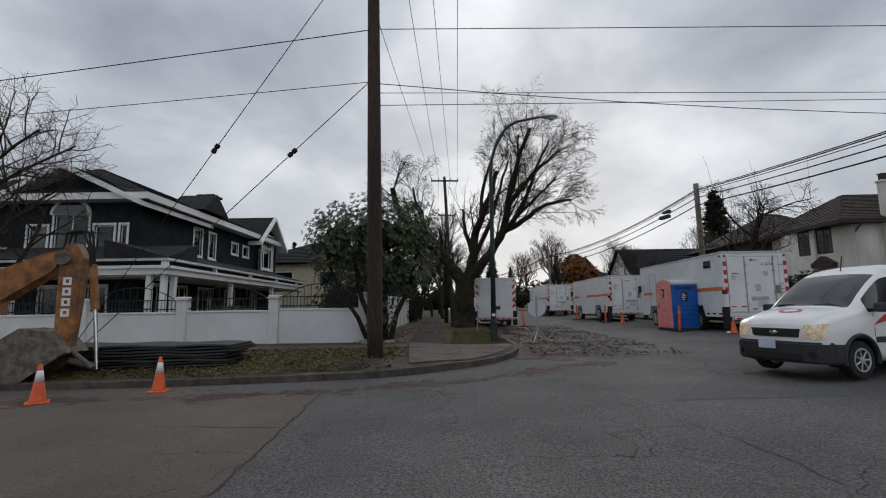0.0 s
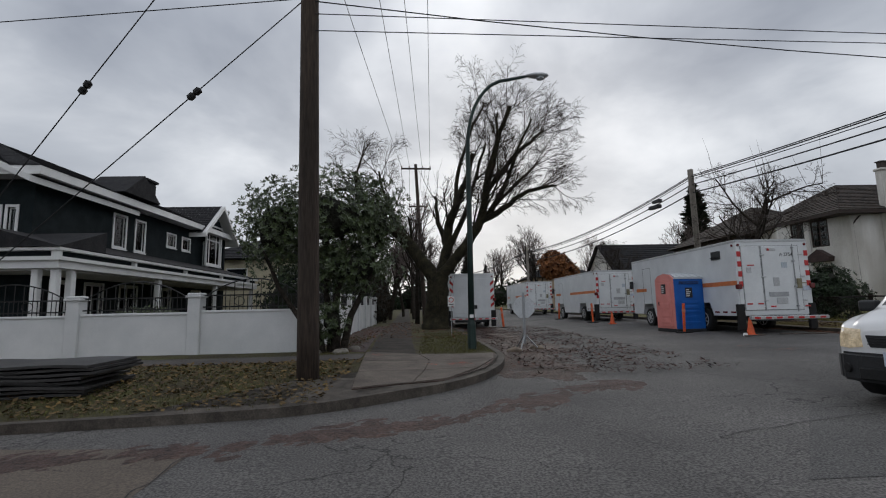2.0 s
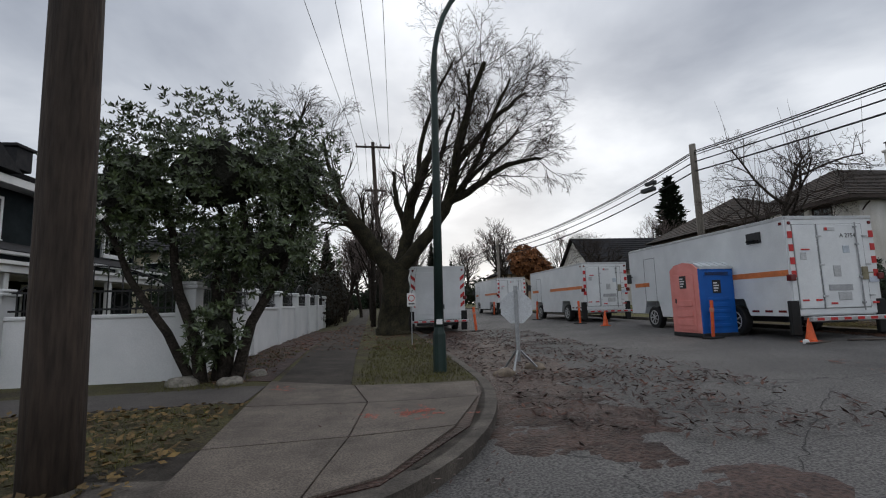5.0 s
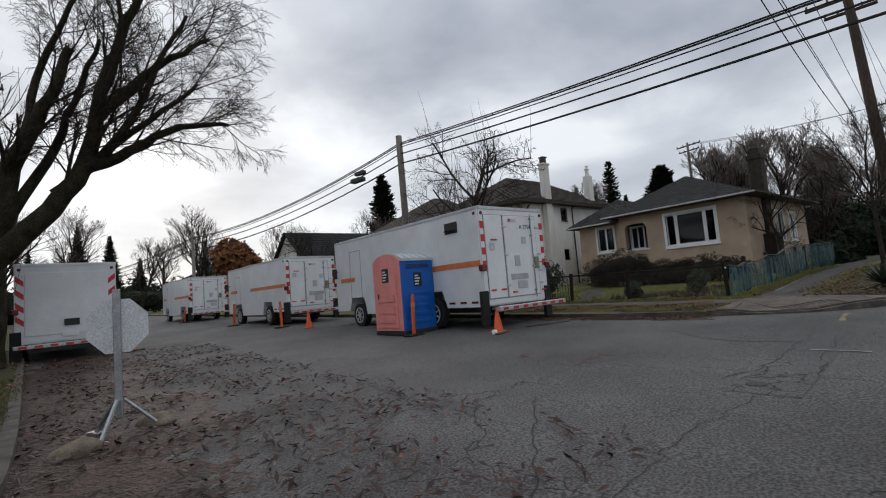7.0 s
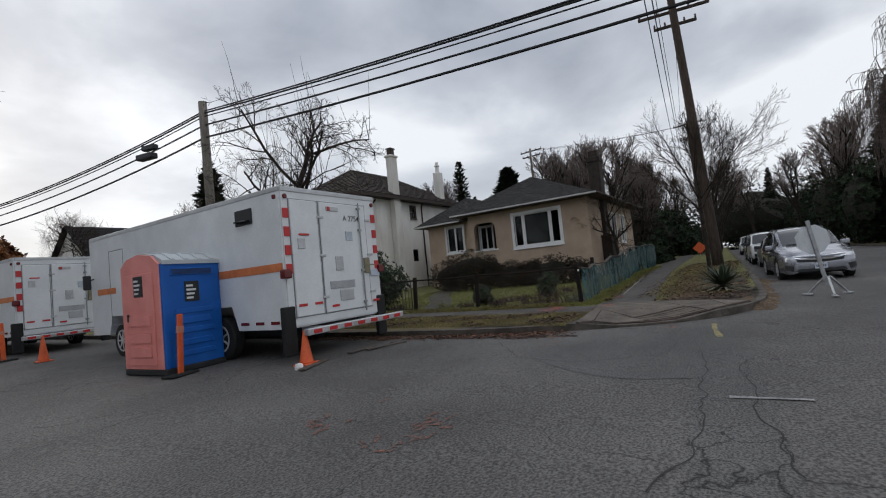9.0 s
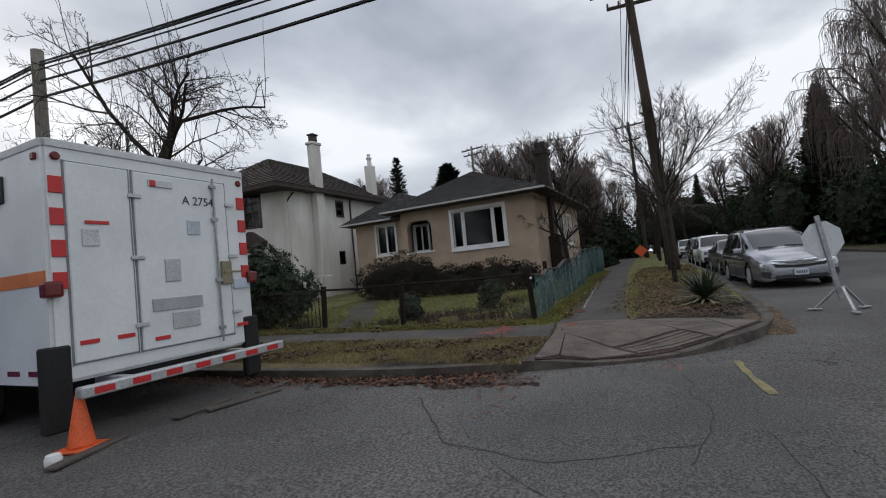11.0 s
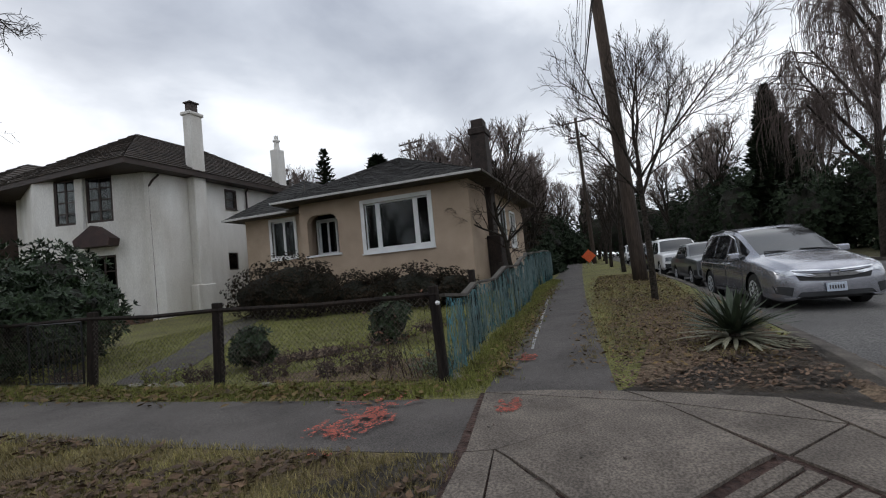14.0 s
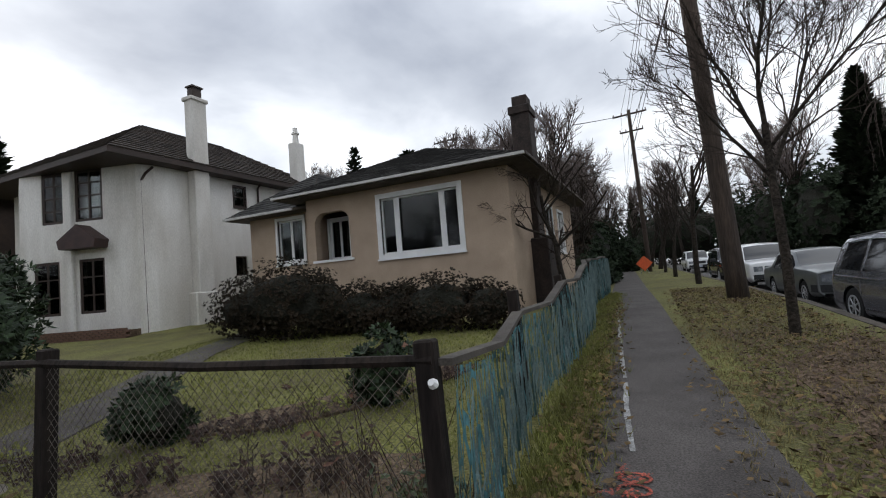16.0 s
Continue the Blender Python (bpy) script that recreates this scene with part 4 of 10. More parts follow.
def dark_house():
    h = site("villa", -16.5, 26, 0.2, "dark green two-storey house with white trim and porch", "house")
    zb, z1, zt = 0.1, 3.9, 6.75
    b = bmnew()
    # upper storey, east side wall at x=-14.2, front wall facing the cross street at y=20.6
    em = turned(-14.2, 20.6, z1, 90)
    pierced(b, em, 15.5, zt - z1, 0.25, [(4.4, 5.2, 0.75, 2.2), (6.0, 6.7, 0.75, 2.2), (8.8, 9.6, 1.35, 2.0), (10.4, 11.2, 1.35, 2.0), (13.0, 13.6, 0.7, 2.1)])
    sm = turned(-24.0, 20.6, z1, 0)
    pierced(b, sm, 9.55, zt - z1, 0.25, [(4.6, 5.5, 0.3, 1.6), (5.8, 7.4, 0.3, 2.1), (7.7, 8.6, 0.3, 1.6), (8.9, 9.2, 0.4, 1.6), (1.6, 3.6, 0.2, 0.55)])
    # ground floor
    em0 = turned(-14.0, 20.4, zb, 90)
    pierced(b, em0, 15.8, z1 - zb, 0.25, [(1.0, 2.0, 0.8, 2.7), (2.8, 3.8, 0.8, 2.7), (5.0, 6.2, 0.3, 2.7), (8.0, 9.2, 0.8, 2.7), (11.5, 12.5, 0.8, 2.7)])
    sm0 = turned(-24.0, 20.4, zb, 0)
    pierced(b, sm0, 9.75, z1 - zb, 0.25, [(1.2, 2.4, 0.9, 2.6), (5.6, 6.7, 0.9, 2.6), (7.7, 8.6, 0.3, 2.6)])
    box(b, -24.2, -24.0, 20.4, 36.1, zb, zt); box(b, -24.0, -14.0, 36.1, 36.3, zb, zt)
    # gables
    prism(b, [(-20.2, zt - 0.05), (-14.6, zt - 0.05), (-17.4, zt + 1.25)], 20.55, 20.8, "y")
    prism(b, [(32.2, zt - 0.1), (36.2, zt - 0.1), (34.2, zt + 1.5)], -14.2, -13.85, "x")
    wpart("wall", b, DARK_WALL, h)
    # backing added behind the villa's panes, coloured dark for the dim interior
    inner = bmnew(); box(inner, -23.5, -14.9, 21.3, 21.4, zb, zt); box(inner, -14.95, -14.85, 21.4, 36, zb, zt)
    wpart("gloom_backing", inner, ROOM, h)
    for x, w, z, hh in ((4.4, 0.8, 0.75, 1.45), (6.0, 0.7, 0.75, 1.45), (8.8, 0.8, 1.35, 0.65), (10.4, 0.8, 1.35, 0.65), (13.0, 0.6, 0.7, 1.4)):
        window(h, em @ pose(x, 0, z), w, hh, 0.05, (), (), WHITE, trim=0.1)
    for x, w, z, hh, cols in ((4.6, 0.9, 0.3, 1.3, ()), (5.8, 1.6, 0.3, 1.8, ((0.8, 0.06),)), (7.7, 0.9, 0.3, 1.3, ()), (8.9, 0.3, 0.4, 1.2, ()), (1.6, 2.0, 0.2, 0.35, ())):
        window(h, sm @ pose(x, 0, z), w, hh, 0.05, cols, ((1.25, 0.08),) if hh > 1.8 else (), WHITE, trim=0.1)
    for x, w, z, hh in ((1.0, 1.0, 0.8, 1.9), (2.8, 1.0, 0.8, 1.9), (5.0, 1.2, 0.3, 2.4), (8.0, 1.2, 0.8, 1.9), (11.5, 1.0, 0.8, 1.9)):
        window(h, em0 @ pose(x, 0, z), w, hh, 0.06, ((w / 2, 0.06),), (), WHITE, trim=0.09)
    for x, w, z, hh in ((1.2, 1.2, 0.9, 1.7), (5.6, 1.1, 0.9, 1.7), (7.7, 0.9, 0.3, 2.3)):
        window(h, sm0 @ pose(x, 0, z), w, hh, 0.07, (), (), WHITE, trim=0.09)
    # arched head of the gable window
    a = bmnew()
    outer = [(-17.4 + 0.95 * math.cos(math.pi * k / 14), 6.0 + 0.75 * math.sin(math.pi * k / 14)) for k in range(15)]
    prism(a, outer, 20.46, 20.56, "y")
    gw = wpart("arched_window", a, WHITE, h)
    a = bmnew(); prism(a, [(-17.4 + 0.8 * math.cos(math.pi * k / 14), 6.02 + 0.6 * math.sin(math.pi * k / 14)) for k in range(15)], 20.44, 20.458, "y")
    part("pane", a, CAR_GLASS, gw)
    hip(h, -25.0, -13.5, 19.9, 36.9, zt + 0.1, 9.4, -19.3, -19.3, 24.5, 32, ROOF_D, WHITE, thick=0.3, step=0.22, width=0.4, cov="roof_tiles")
    # front gable roof
    for s in (-1, 1):
        r = bmnew()
        x_e = -17.4 + s * 3.7
        q = [(x_e, 19.75, zt - 0.3), (-17.4, 19.75, zt + 1.45), (-17.4, 26, zt + 1.45), (x_e, 26, zt - 0.3)]
        lo_ = [(p[0], p[1], p[2] - 0.22) for p in q]
        vs, ws = [r.verts.new(p) for p in q], [r.verts.new(p) for p in lo_]
        r.faces.new(vs); r.faces.new(ws[::-1])
        for i in range(4):
            r.faces.new((ws[i], ws[(i + 1) % 4], vs[(i + 1) % 4], vs[i]))
        bmesh.ops.recalc_face_normals(r, faces=r.faces[:])
        rf = wpart("gable_roof", r, WHITE, h)
        c = bmnew(); courses(c, (x_e, 19.95, zt - 0.3), (x_e, 26, zt - 0.3), (-17.4, 26, zt + 1.45), (-17.4, 19.95, zt + 1.45), step=0.22, width=0.4)
        part("roof_tiles", c, ROOF_D, rf)["kind"] = "stuff"
    # east gable and bay with white window
    for s in (-1, 1):
        r = bmnew()
        y_e = 34.2 + s * 2.5
        q = [(-13.2, y_e, zt - 0.4), (-13.2, 34.2, zt + 1.75), (-19, 34.2, zt + 1.75), (-19, y_e, zt - 0.4)]
        vs, ws = [r.verts.new(p) for p in q], [r.verts.new((p[0], p[1], p[2] - 0.25)) for p in q]
        r.faces.new(vs); r.faces.new(ws[::-1])
        for i in range(4):
            r.faces.new((ws[i], ws[(i + 1) % 4], vs[(i + 1) % 4], vs[i]))
        bmesh.ops.recalc_face_normals(r, faces=r.faces[:])
        rf = wpart("gable_roof", r, WHITE, h)
        c = bmnew(); courses(c, (-13.4, y_e, zt - 0.4), (-19, y_e, zt - 0.4), (-19, 34.2, zt + 1.75), (-13.4, 34.2, zt + 1.75), step=0.22, width=0.4)
        part("roof_tiles", c, ROOF_D, rf)["kind"] = "stuff"
    window(h, turned(-13.82, 33.2, 4.6, 90), 2.0, 2.5, 0.1, ((0.5, 0.09), (1.5, 0.09)), ((1.6, 0.09),), WHITE, trim=0.1)
    # porch: white beam band, columns, pent roof
    p = bmnew()
    for z0, z1_, o in ((3.05, 3.3, 0.0), (3.3, 3.42, 0.1), (3.62, 3.72, 0.08)):
        box(p, -24, -11.6 + o, 18.6 - o, 18.85, z0, z1_); box(p, -11.85, -11.6 + o, 18.85, 36.0, z0, z1_)
    for y in (18.6, 22.5, 26.5, 30.5, 34.5):
        box(p, -11.87, -11.59, y + (0.02 if y < 19 else 0), y + 0.12, 3.42, 3.62)
    for x in (-15.5, -19.5, -23.5):
        box(p, x, x + 0.12, 18.58, 18.87, 3.42, 3.62)
    box(p, -24, -11.9, 18.9, 20.4, 3.0, 3.06); box(p, -14.0, -11.9, 20.4, 36, 3.0, 3.06)
    wpart("porch_beam", p, WHITE, h)
    p = bmnew()
    box(p, -24, -11.75, 18.75, 18.85, 3.42, 3.62); box(p, -11.85, -11.75, 18.85, 36, 3.42, 3.62)
    wpart("frieze", p, DARK_WALL, h)
    p = bmnew()
    prism(p, [(-11.5, 3.74), (-14.2, 4.5), (-14.2, 3.74)], 18.5, 36.2, "y")
    prism(p, [(18.45, 3.74), (20.6, 4.5), (20.6, 3.74)], -24, -11.5, "x")
    wpart("porch_roof", p, ROOF_D, h)
    for x, y in ((-11.85, 18.85), (-12.45, 18.85), (-11.85, 19.5), (-18.2, 18.85), (-11.85, 24.6), (-11.85, 30.2), (-11.85, 35.6)):
        c = bmnew(); box(c, x - 0.11, x + 0.11, y - 0.11, y + 0.11, zb, 3.05, 0.02); box(c, x - 0.16, x + 0.16, y - 0.16, y + 0.16, zb, 0.5, 0.02)
        wpart("column", c, WHITE, h)
    c = bmnew(); box(c, -17.0, -16.0, 30.2, 31.2, 8.2, 9.2, 0.04); box(c, -17.1, -15.9, 30.1, 31.3, 9.2, 9.35, 0.03)
    wpart("chimney", c, ROOF_D, h)
    d = bmnew(); prism(d, [(24.2, 7.0), (27.0, 7.0), (25.6, 8.1)], -15.4, -13.3, "x")
    dm = wpart("dormer", d, ROOF_D, h)
    return h


bungalow()
white_house().location += Vector((-0.1, 0.4, 0.1))
dark_house()

# ---- perimeter wall with iron railing ----


def perimeter_wall():
    w = site("garden_wall", -7, 18, 0.3, "white rendered garden wall with capped pillars and black iron railing", "wall", kind="")
    pill = [(-21.2, 17.65), (-17.7, 17.7), (-14.15, 17.75), (-10.45, 17.95), (-6.9, 18.0), (-3.45, 18.05)]
    side = [(-3.45 - 0.024 * (y - 18.05), y) for y in (22.4, 25.8, 29.2, 32.6, 36.0, 39.4)]
    pts = pill + side
    for (xa, ya), (xb, yb) in zip(pts, pts[1:]):
        L = math.hypot(xb - xa, yb - ya)
        m = pose(xa, ya, gz((xa + xb) / 2, (ya + yb) / 2) + 0.12, 0, 0, math.degrees(math.atan2(yb - ya, xb - xa)))
        b = bmnew(); box(b, 0.19, L - 0.19, -0.09, 0.09, -0.2, 1.42); box(b, 0.19, L - 0.19, -0.12, 0.12, 1.42, 1.50, 0.015)
        bmesh.ops.transform(b, matrix=m, verts=b.verts[:])
        wpart("wall", b, WHITE_WALL, w)
        r = bmnew()
        box(r, 0.19, L - 0.19, -0.02, 0.02, 1.58, 1.62); box(r, 0.19, L - 0.19, -0.02, 0.02, 1.93, 1.97)
        n = int((L - 0.4) / 0.13)
        for i in range(1, n):
            x = 0.19 + (L - 0.38) * i / n
            u = (x - L / 2) / (L / 2 - 0.3)
            top = 1.95 + max(0.0, 0.5 * (1 - u * u)) * (1 if abs(u) < 1 else 0)
            box(r, x - 0.009, x + 0.009, -0.009, 0.009, 1.5, top if i % 2 else 1.95)
        arc = [(L / 2 + (L / 2 - 0.3) * k / 10, 0, 1.95 + 0.5 * (1 - (k / 10) ** 2)) for k in range(-10, 11)]
        tube(r, arc, 0.02, 5)
        for k in (-0.5, 0.5):
            tube(r, [(L / 2 + k * 0.9 + 0.16 * math.cos(a), 0, 1.77 + 0.14 * math.sin(a)) for a in [i * math.pi / 6 for i in range(13)]], 0.012, 4)
        bmesh.ops.transform(r, matrix=m, verts=r.verts[:])
        wpart("railing", r, IRON, w, "black wrought-iron railing")
    for x, y in pts:
        z = gz(x, y) + 0.12
        b = bmnew(); box(b, x - 0.19, x + 0.19, y - 0.19, y + 0.19, z - 0.2, z + 1.92, 0.012)
        p = wpart("pillar", b, WHITE_WALL, w)
        c = bmnew(); box(c, x - 0.24, x + 0.24, y - 0.24, y + 0.24, z + 1.92, z + 1.98, 0.01); box(c, x - 0.21, x + 0.21, y - 0.21, y + 0.21, z + 1.98, z + 2.06, 0.03)
        part("cap", c, WHITE_WALL, p)


perimeter_wall()

# ---- vehicles' shared pieces ----


def wheel(parent, m, r=0.45, w=0.24, rim_mat=None):
    """A wheel whose axle runs along local x."""
    t = bmnew()
    lathe(t, [(r * 0.62, -w / 2), (r * 0.93, -w / 2), (r, -w * 0.36), (r, w * 0.36), (r * 0.93, w / 2), (r * 0.62, w / 2)], 28, m @ pose(0, 0, 0, 0, 90, 0))
    tyre = part("wheel", t, RUBBER, parent, smooth=False)
    g = bmnew()
    for s in (-1, 1):
        lathe(g, [(r * 0.63, 0), (r * 0.63, 0.02), (r * 0.55, 0.02), (r * 0.5, -0.03), (r * 0.2, -0.03), (r * 0.18, 0.02), (0.01, 0.025)], 20, m @ pose(s * w * 0.46, 0, 0, 0, 90 * s, 0))
        for k in range(7):
            a = 2 * math.pi * k / 7
            tube(g, [m @ Vector((s * w * 0.45, r * 0.18 * math.cos(a), r * 0.18 * math.sin(a))), m @ Vector((s * w * 0.47, r * 0.58 * math.cos(a), r * 0.58 * math.sin(a)))], [r * 0.07, r * 0.055], 5)
    part("rim", g, rim_mat or ALU, tyre)
    return tyre


def plate(parent, m, w, d, h, material, name, bev=0.01, label=""):
    b = bmnew(); box(b, -w / 2, w / 2, -d / 2, d / 2, -h / 2, h / 2, bev, m=m)
    return part(name, b, material, parent, label)


def truck(m, L, W, H, label, number="", vent=True, rear="door", stripe=True, chevron=False):
    """A white box-bodied utility truck, seen from behind; y runs forward from the rear bumper."""
    t = thing("box_truck", m, label, "truck", "parked work trucks")
    w = W / 2
    z0 = 0.62
    b = bmnew()
    # side profile: skirt with wheel cut-outs and a raised tail
    prof = [(0.0, z0), (1.55, z0), (1.75, 1.12), (2.75, 1.12), (2.95, z0 - 0.12), (L - 2.3, z0 - 0.12), (L - 2.1, 1.12), (L - 1.2, 1.12), (L - 1.0, z0), (L, z0), (L, H), (0.0, H)]
    prism(b, prof, -w, w, "x")
    bmesh.ops.bevel(b, geom=[e for e in b.edges if all(v.co.z > H - 0.01 for v in e.verts) or all(abs(v.co.y) < 0.01 for v in e.verts)], offset=0.035, segments=2, affect="EDGES")
    part("body", b, TRUCK_W, t)
    r = bmnew()
    for x0, x1, y0, y1 in ((-w - 0.012, -w + 0.05, 0.03, L - 0.03), (w - 0.05, w + 0.012, 0.03, L - 0.03), (-w + 0.03, w - 0.03, -0.015, 0.05)):
        box(r, x0, x1, y0, y1, H - 0.10, H - 0.005, 0.008)
    part("roof_rail", r, ALU if not chevron else TRUCK_W, t)
    ch = bmnew(); box(ch, -w * 0.5, w * 0.5, 0.15, L - 0.3, 0.42, 0.62)
    part("chassis", ch, DARK_PLASTIC, t)
    if rear == "door":
        x_mid, x_end = -w + 0.95, w - 0.35
        for x0, x1, nm in ((-w + 0.2, x_mid - 0.06, "door"), (x_mid, x_end - 0.05, "door")):
            d = bmnew(); box(d, x0, x1, -0.03, 0.0, z0 + 0.2, H - 0.25, 0.012)
            dr = part(nm, d, TRUCK_W, t)
            for z in (z0 + 0.5, z0 + 1.35, H - 0.6):
                hg = bmnew(); box(hg, x1 - 0.03, x1 + 0.14, -0.055, -0.03, z, z + 0.05, 0.006); part("hinge", hg, ALU, dr)
            seal = bmnew()
            for a0, a1, c0, c1 in ((x0 - 0.02, x0, z0 + 0.18, H - 0.23), (x1, x1 + 0.02, z0 + 0.18, H - 0.23), (x0, x1, H - 0.25, H - 0.235), (x0, x1, z0 + 0.185, z0 + 0.2)):
                box(seal, a0, a1, -0.012, 0.0, c0, c1)
            part("seal", seal, mat("grey_rubber_seal", (0.25, 0.26, 0.27), rough=0.8), dr)
        bar = bmnew()
        tube(bar, [(x_end - 0.28, -0.06, z0 + 0.12), (x_end - 0.28, -0.06, H - 0.2)], 0.016, 8)
        for z in (z0 + 0.3, z0 + 1.0, z0 + 1.9, H - 0.35):
            box(bar, x_end - 0.33, x_end - 0.23, -0.075, -0.03, z, z + 0.05, 0.005)
        part("lock_bar", bar, STEEL, t)
        hnd = bmnew(); box(hnd, x_end - 0.23, x_end - 0.05, -0.075, -0.03, z0 + 0.95, z0 + 1.3, 0.01); box(hnd, x_end - 0.2, x_end + 0.1, -0.09, -0.07, z0 + 1.12, z0 + 1.15)
        part("lock_plate", hnd, mat("brass_lock", (0.30, 0.27, 0.18), rough=0.5, metal=0.4), t)
        for x, z, ww, hh, mm, nm in ((-w + 0.42, z0 + 1.62, 0.18, 0.2, ALU, "lock_box"), (-w + 0.5, z0 + 1.8, 0.26, 0.04, RED_TAPE, "label_strip"), (x_mid + 0.5, z0 + 0.75, 0.72, 0.16, mat("grey_lettering", (0.42, 0.43, 0.44), rough=0.5), "label_strip"),
                                     (x_mid + 0.45, z0 + 1.2, 0.22, 0.3, ALU, "vent"), (x_mid + 0.6, z0 + 0.52, 0.4, 0.22, ALU, "vent"), (x_mid + 0.35, H - 0.38, 0.34, 0.09, ALU, "lamp_housing"), (x_mid + 0.8, H - 0.95, 0.2, 0.2, mat("pale_blue_decal", (0.5, 0.56, 0.62), rough=0.5), "decal")):
            plate(t, pose(x, -0.038, z), ww, 0.018, hh, mm, nm, 0.004)
        plate(t, pose(x_mid + 0.24, -0.052, H - 0.38), 0.08, 0.02, 0.085, RED_TAPE, "lamp")
        plate(t, pose(w - 0.2, -0.02, z0 + 0.95), 0.3, 0.02, 0.15, mat("number_plate", (0.55, 0.6, 0.68), (0.45, 0.5, 0.6), rough=0.4), "number_plate", 0.004)
        for i, x in enumerate((-w + 0.35, -w + 0.75, x_mid + 0.25, x_end + 0.1)):
            plate(t, pose(x, -0.036, z0 + 0.42 - 0.1 * (i > 1)), 0.2, 0.014, 0.05, RED_TAPE, "reflector", 0.003)
    else:
        d = bmnew()
        box(d, -w + 0.25, w - 0.25, -0.02, 0.0, z0 + 0.25, H - 0.3, 0.01)
        dr = part("door", d, TRUCK_W, t)
        plate(t, pose(0.1, -0.04, z0 + 0.62), 0.4, 0.04, 0.22, DARK_PLASTIC, "latch", 0.01)
        plate(t, pose(0.05, -0.03, z0 + 0.25), 0.42, 0.03, 0.16, WHITE, "number_plate", 0.004)
        plate(t, pose(-0.1, -0.01, 0.48), W * 0.7, 0.06, 0.26, DARK_PLASTIC, "step", 0.01)
    for s in (-1, 1):
        for i in range(4):
            if chevron and i > 3:
                continue
            b = bmnew()
            if chevron:
                prism(b, [(s * (w - 0.13) - 0.1, -0.09 - 0.09 * s), (s * (w - 0.13) + 0.1, -0.09 + 0.09 * s), (s * (w - 0.13) + 0.1, 0.09 + 0.09 * s), (s * (w - 0.13) - 0.1, 0.09 - 0.09 * s)], -0.008, 0.0, "y")
                bmesh.ops.transform(b, matrix=pose(0, -0.002, z0 + 0.75 + 0.42 * i), verts=b.verts[:])
            else:
                box(b, s * (w - 0.11) - 0.07, s * (w - 0.11) + 0.07, -0.02, -0.002, H - 0.62 - 0.36 * i, H - 0.43 - 0.36 * i, 0.004)
            part("reflector", b, RED_TAPE, t)
        lm = bmnew(); lathe(lm, [(0.05, 0), (0.05, 0.02), (0.035, 0.035)], 10, pose(s * (w - 0.12), -0.002, H - 0.2, 90, 0, 0)); part("marker_lamp", lm, mat("dark_red_lens", (0.16, 0.02, 0.02), rough=0.25, bump=0), t)
        lm = bmnew(); box(lm, s * (w + 0.005) - 0.03, s * (w + 0.005) + 0.03, 0.1, 0.18, H - 0.24, H - 0.16, 0.01)
        part("marker_lamp", lm, mat("dark_red_lens", (0.16, 0.02, 0.02), rough=0.25, bump=0), t)
        tl = bmnew(); box(tl, s * (w - 0.02) - 0.09, s * (w - 0.02) + 0.09, -0.08, 0.07, z0 + 0.95, z0 + 1.13, 0.035, 2)
        part("tail_lamp", tl, mat("dark_red_lens", (0.16, 0.02, 0.02)), t)
        mf = bmnew(); box(mf, s * (w - 0.05) - 0.16, s * (w - 0.05) + 0.12, -0.02, 0.1, 0.12, z0 + 0.42, 0.02)
        part("corner_bumper", mf, RUBBER, t)
        for y in (2.25, L - 1.65):
            wheel(t, pose(s * (w - 0.16), y, 0.46), 0.46, 0.26, mat("white_steel_rim", (0.5, 0.5, 0.5), rough=0.5))
        for y in (0.25, 0.72, 1.2):
            sk = bmnew(); box(sk, s * w - 0.012, s * w + 0.012, y, y + 0.26, z0 + 0.1, z0 + 0.16, 0.004)
            part("side_marker", sk, mat("dark_red_lens", (0.16, 0.02, 0.02)), t)
        if stripe:
            for y0, y1 in ((0.05, 4.6), (L - 1.5, L - 0.4)):
                sk = bmnew(); box(sk, s * w - 0.008, s * w + 0.008, y0, y1, 2.0 - 0.28, 2.0 - 0.12)
                part("side_stripe", sk, ORANGE_TAPE, t)
    bp = bmnew(); box(bp, -w - 0.02, w + 0.05, -0.55, -0.42, 0.5, 0.62, 0.015); box(bp, -w * 0.6, -w * 0.6 + 0.1, -0.45, 0.3, 0.5, 0.6); box(bp, w * 0.6, w * 0.6 + 0.1, -0.45, 0.3, 0.5, 0.6)
    bumper = part("bumper", bp, ALU, t)
    for i in range(7):
        b = bmnew(); box(b, -w + 0.1 + i * W / 7, -w + 0.1 + i * W / 7 + 0.2, -0.556, -0.548, 0.525, 0.595)
        part("reflector", b, RED_TAPE, bumper)
    if vent:
        v = bmnew(); box(v, -w - 0.03, -w + 0.0, 0.85, 1.4, H - 0.62, H - 0.3, 0.01)
        vv = part("window", v, DARK_PLASTIC, t)
        v = bmnew(); box(v, -w - 0.12, -w - 0.03, 0.92, 1.32, H - 0.56, H - 0.53, m=None)
        part("flap", v, CAR_GLASS, vv)
    # side door, cab window, mirror
    d = bmnew()
    for y0, y1, za, zb in ((L - 2.0, L - 1.98, 0.9, H - 0.5), (L - 1.2, L - 1.18, 0.9, H - 0.5), (L - 2.0, L - 1.18, H - 0.5, H - 0.48), (L - 2.0, L - 1.18, 0.88, 0.9)):
        box(d, -w - 0.006, -w + 0.006, y0, y1, za, zb)
    part("side_door", d, mat("grey_rubber_seal", (0.25, 0.26, 0.27)), t)
    mi = bmnew(); box(mi, -w - 0.3, -w - 0.12, L - 0.35, L - 0.25, 1.9, 2.3, 0.02); tube(mi, [(-w, L - 0.2, 2.2), (-w - 0.2, L - 0.3, 2.15)], 0.02, 6)
    part("mirror", mi, DARK_PLASTIC, t)
    if number:
        words(number, 0.17, pose(w - 1.12, -0.036, H - 0.62, 90, 0, 0), mat("dark_lettering", (0.05, 0.05, 0.055), rough=0.5), t)
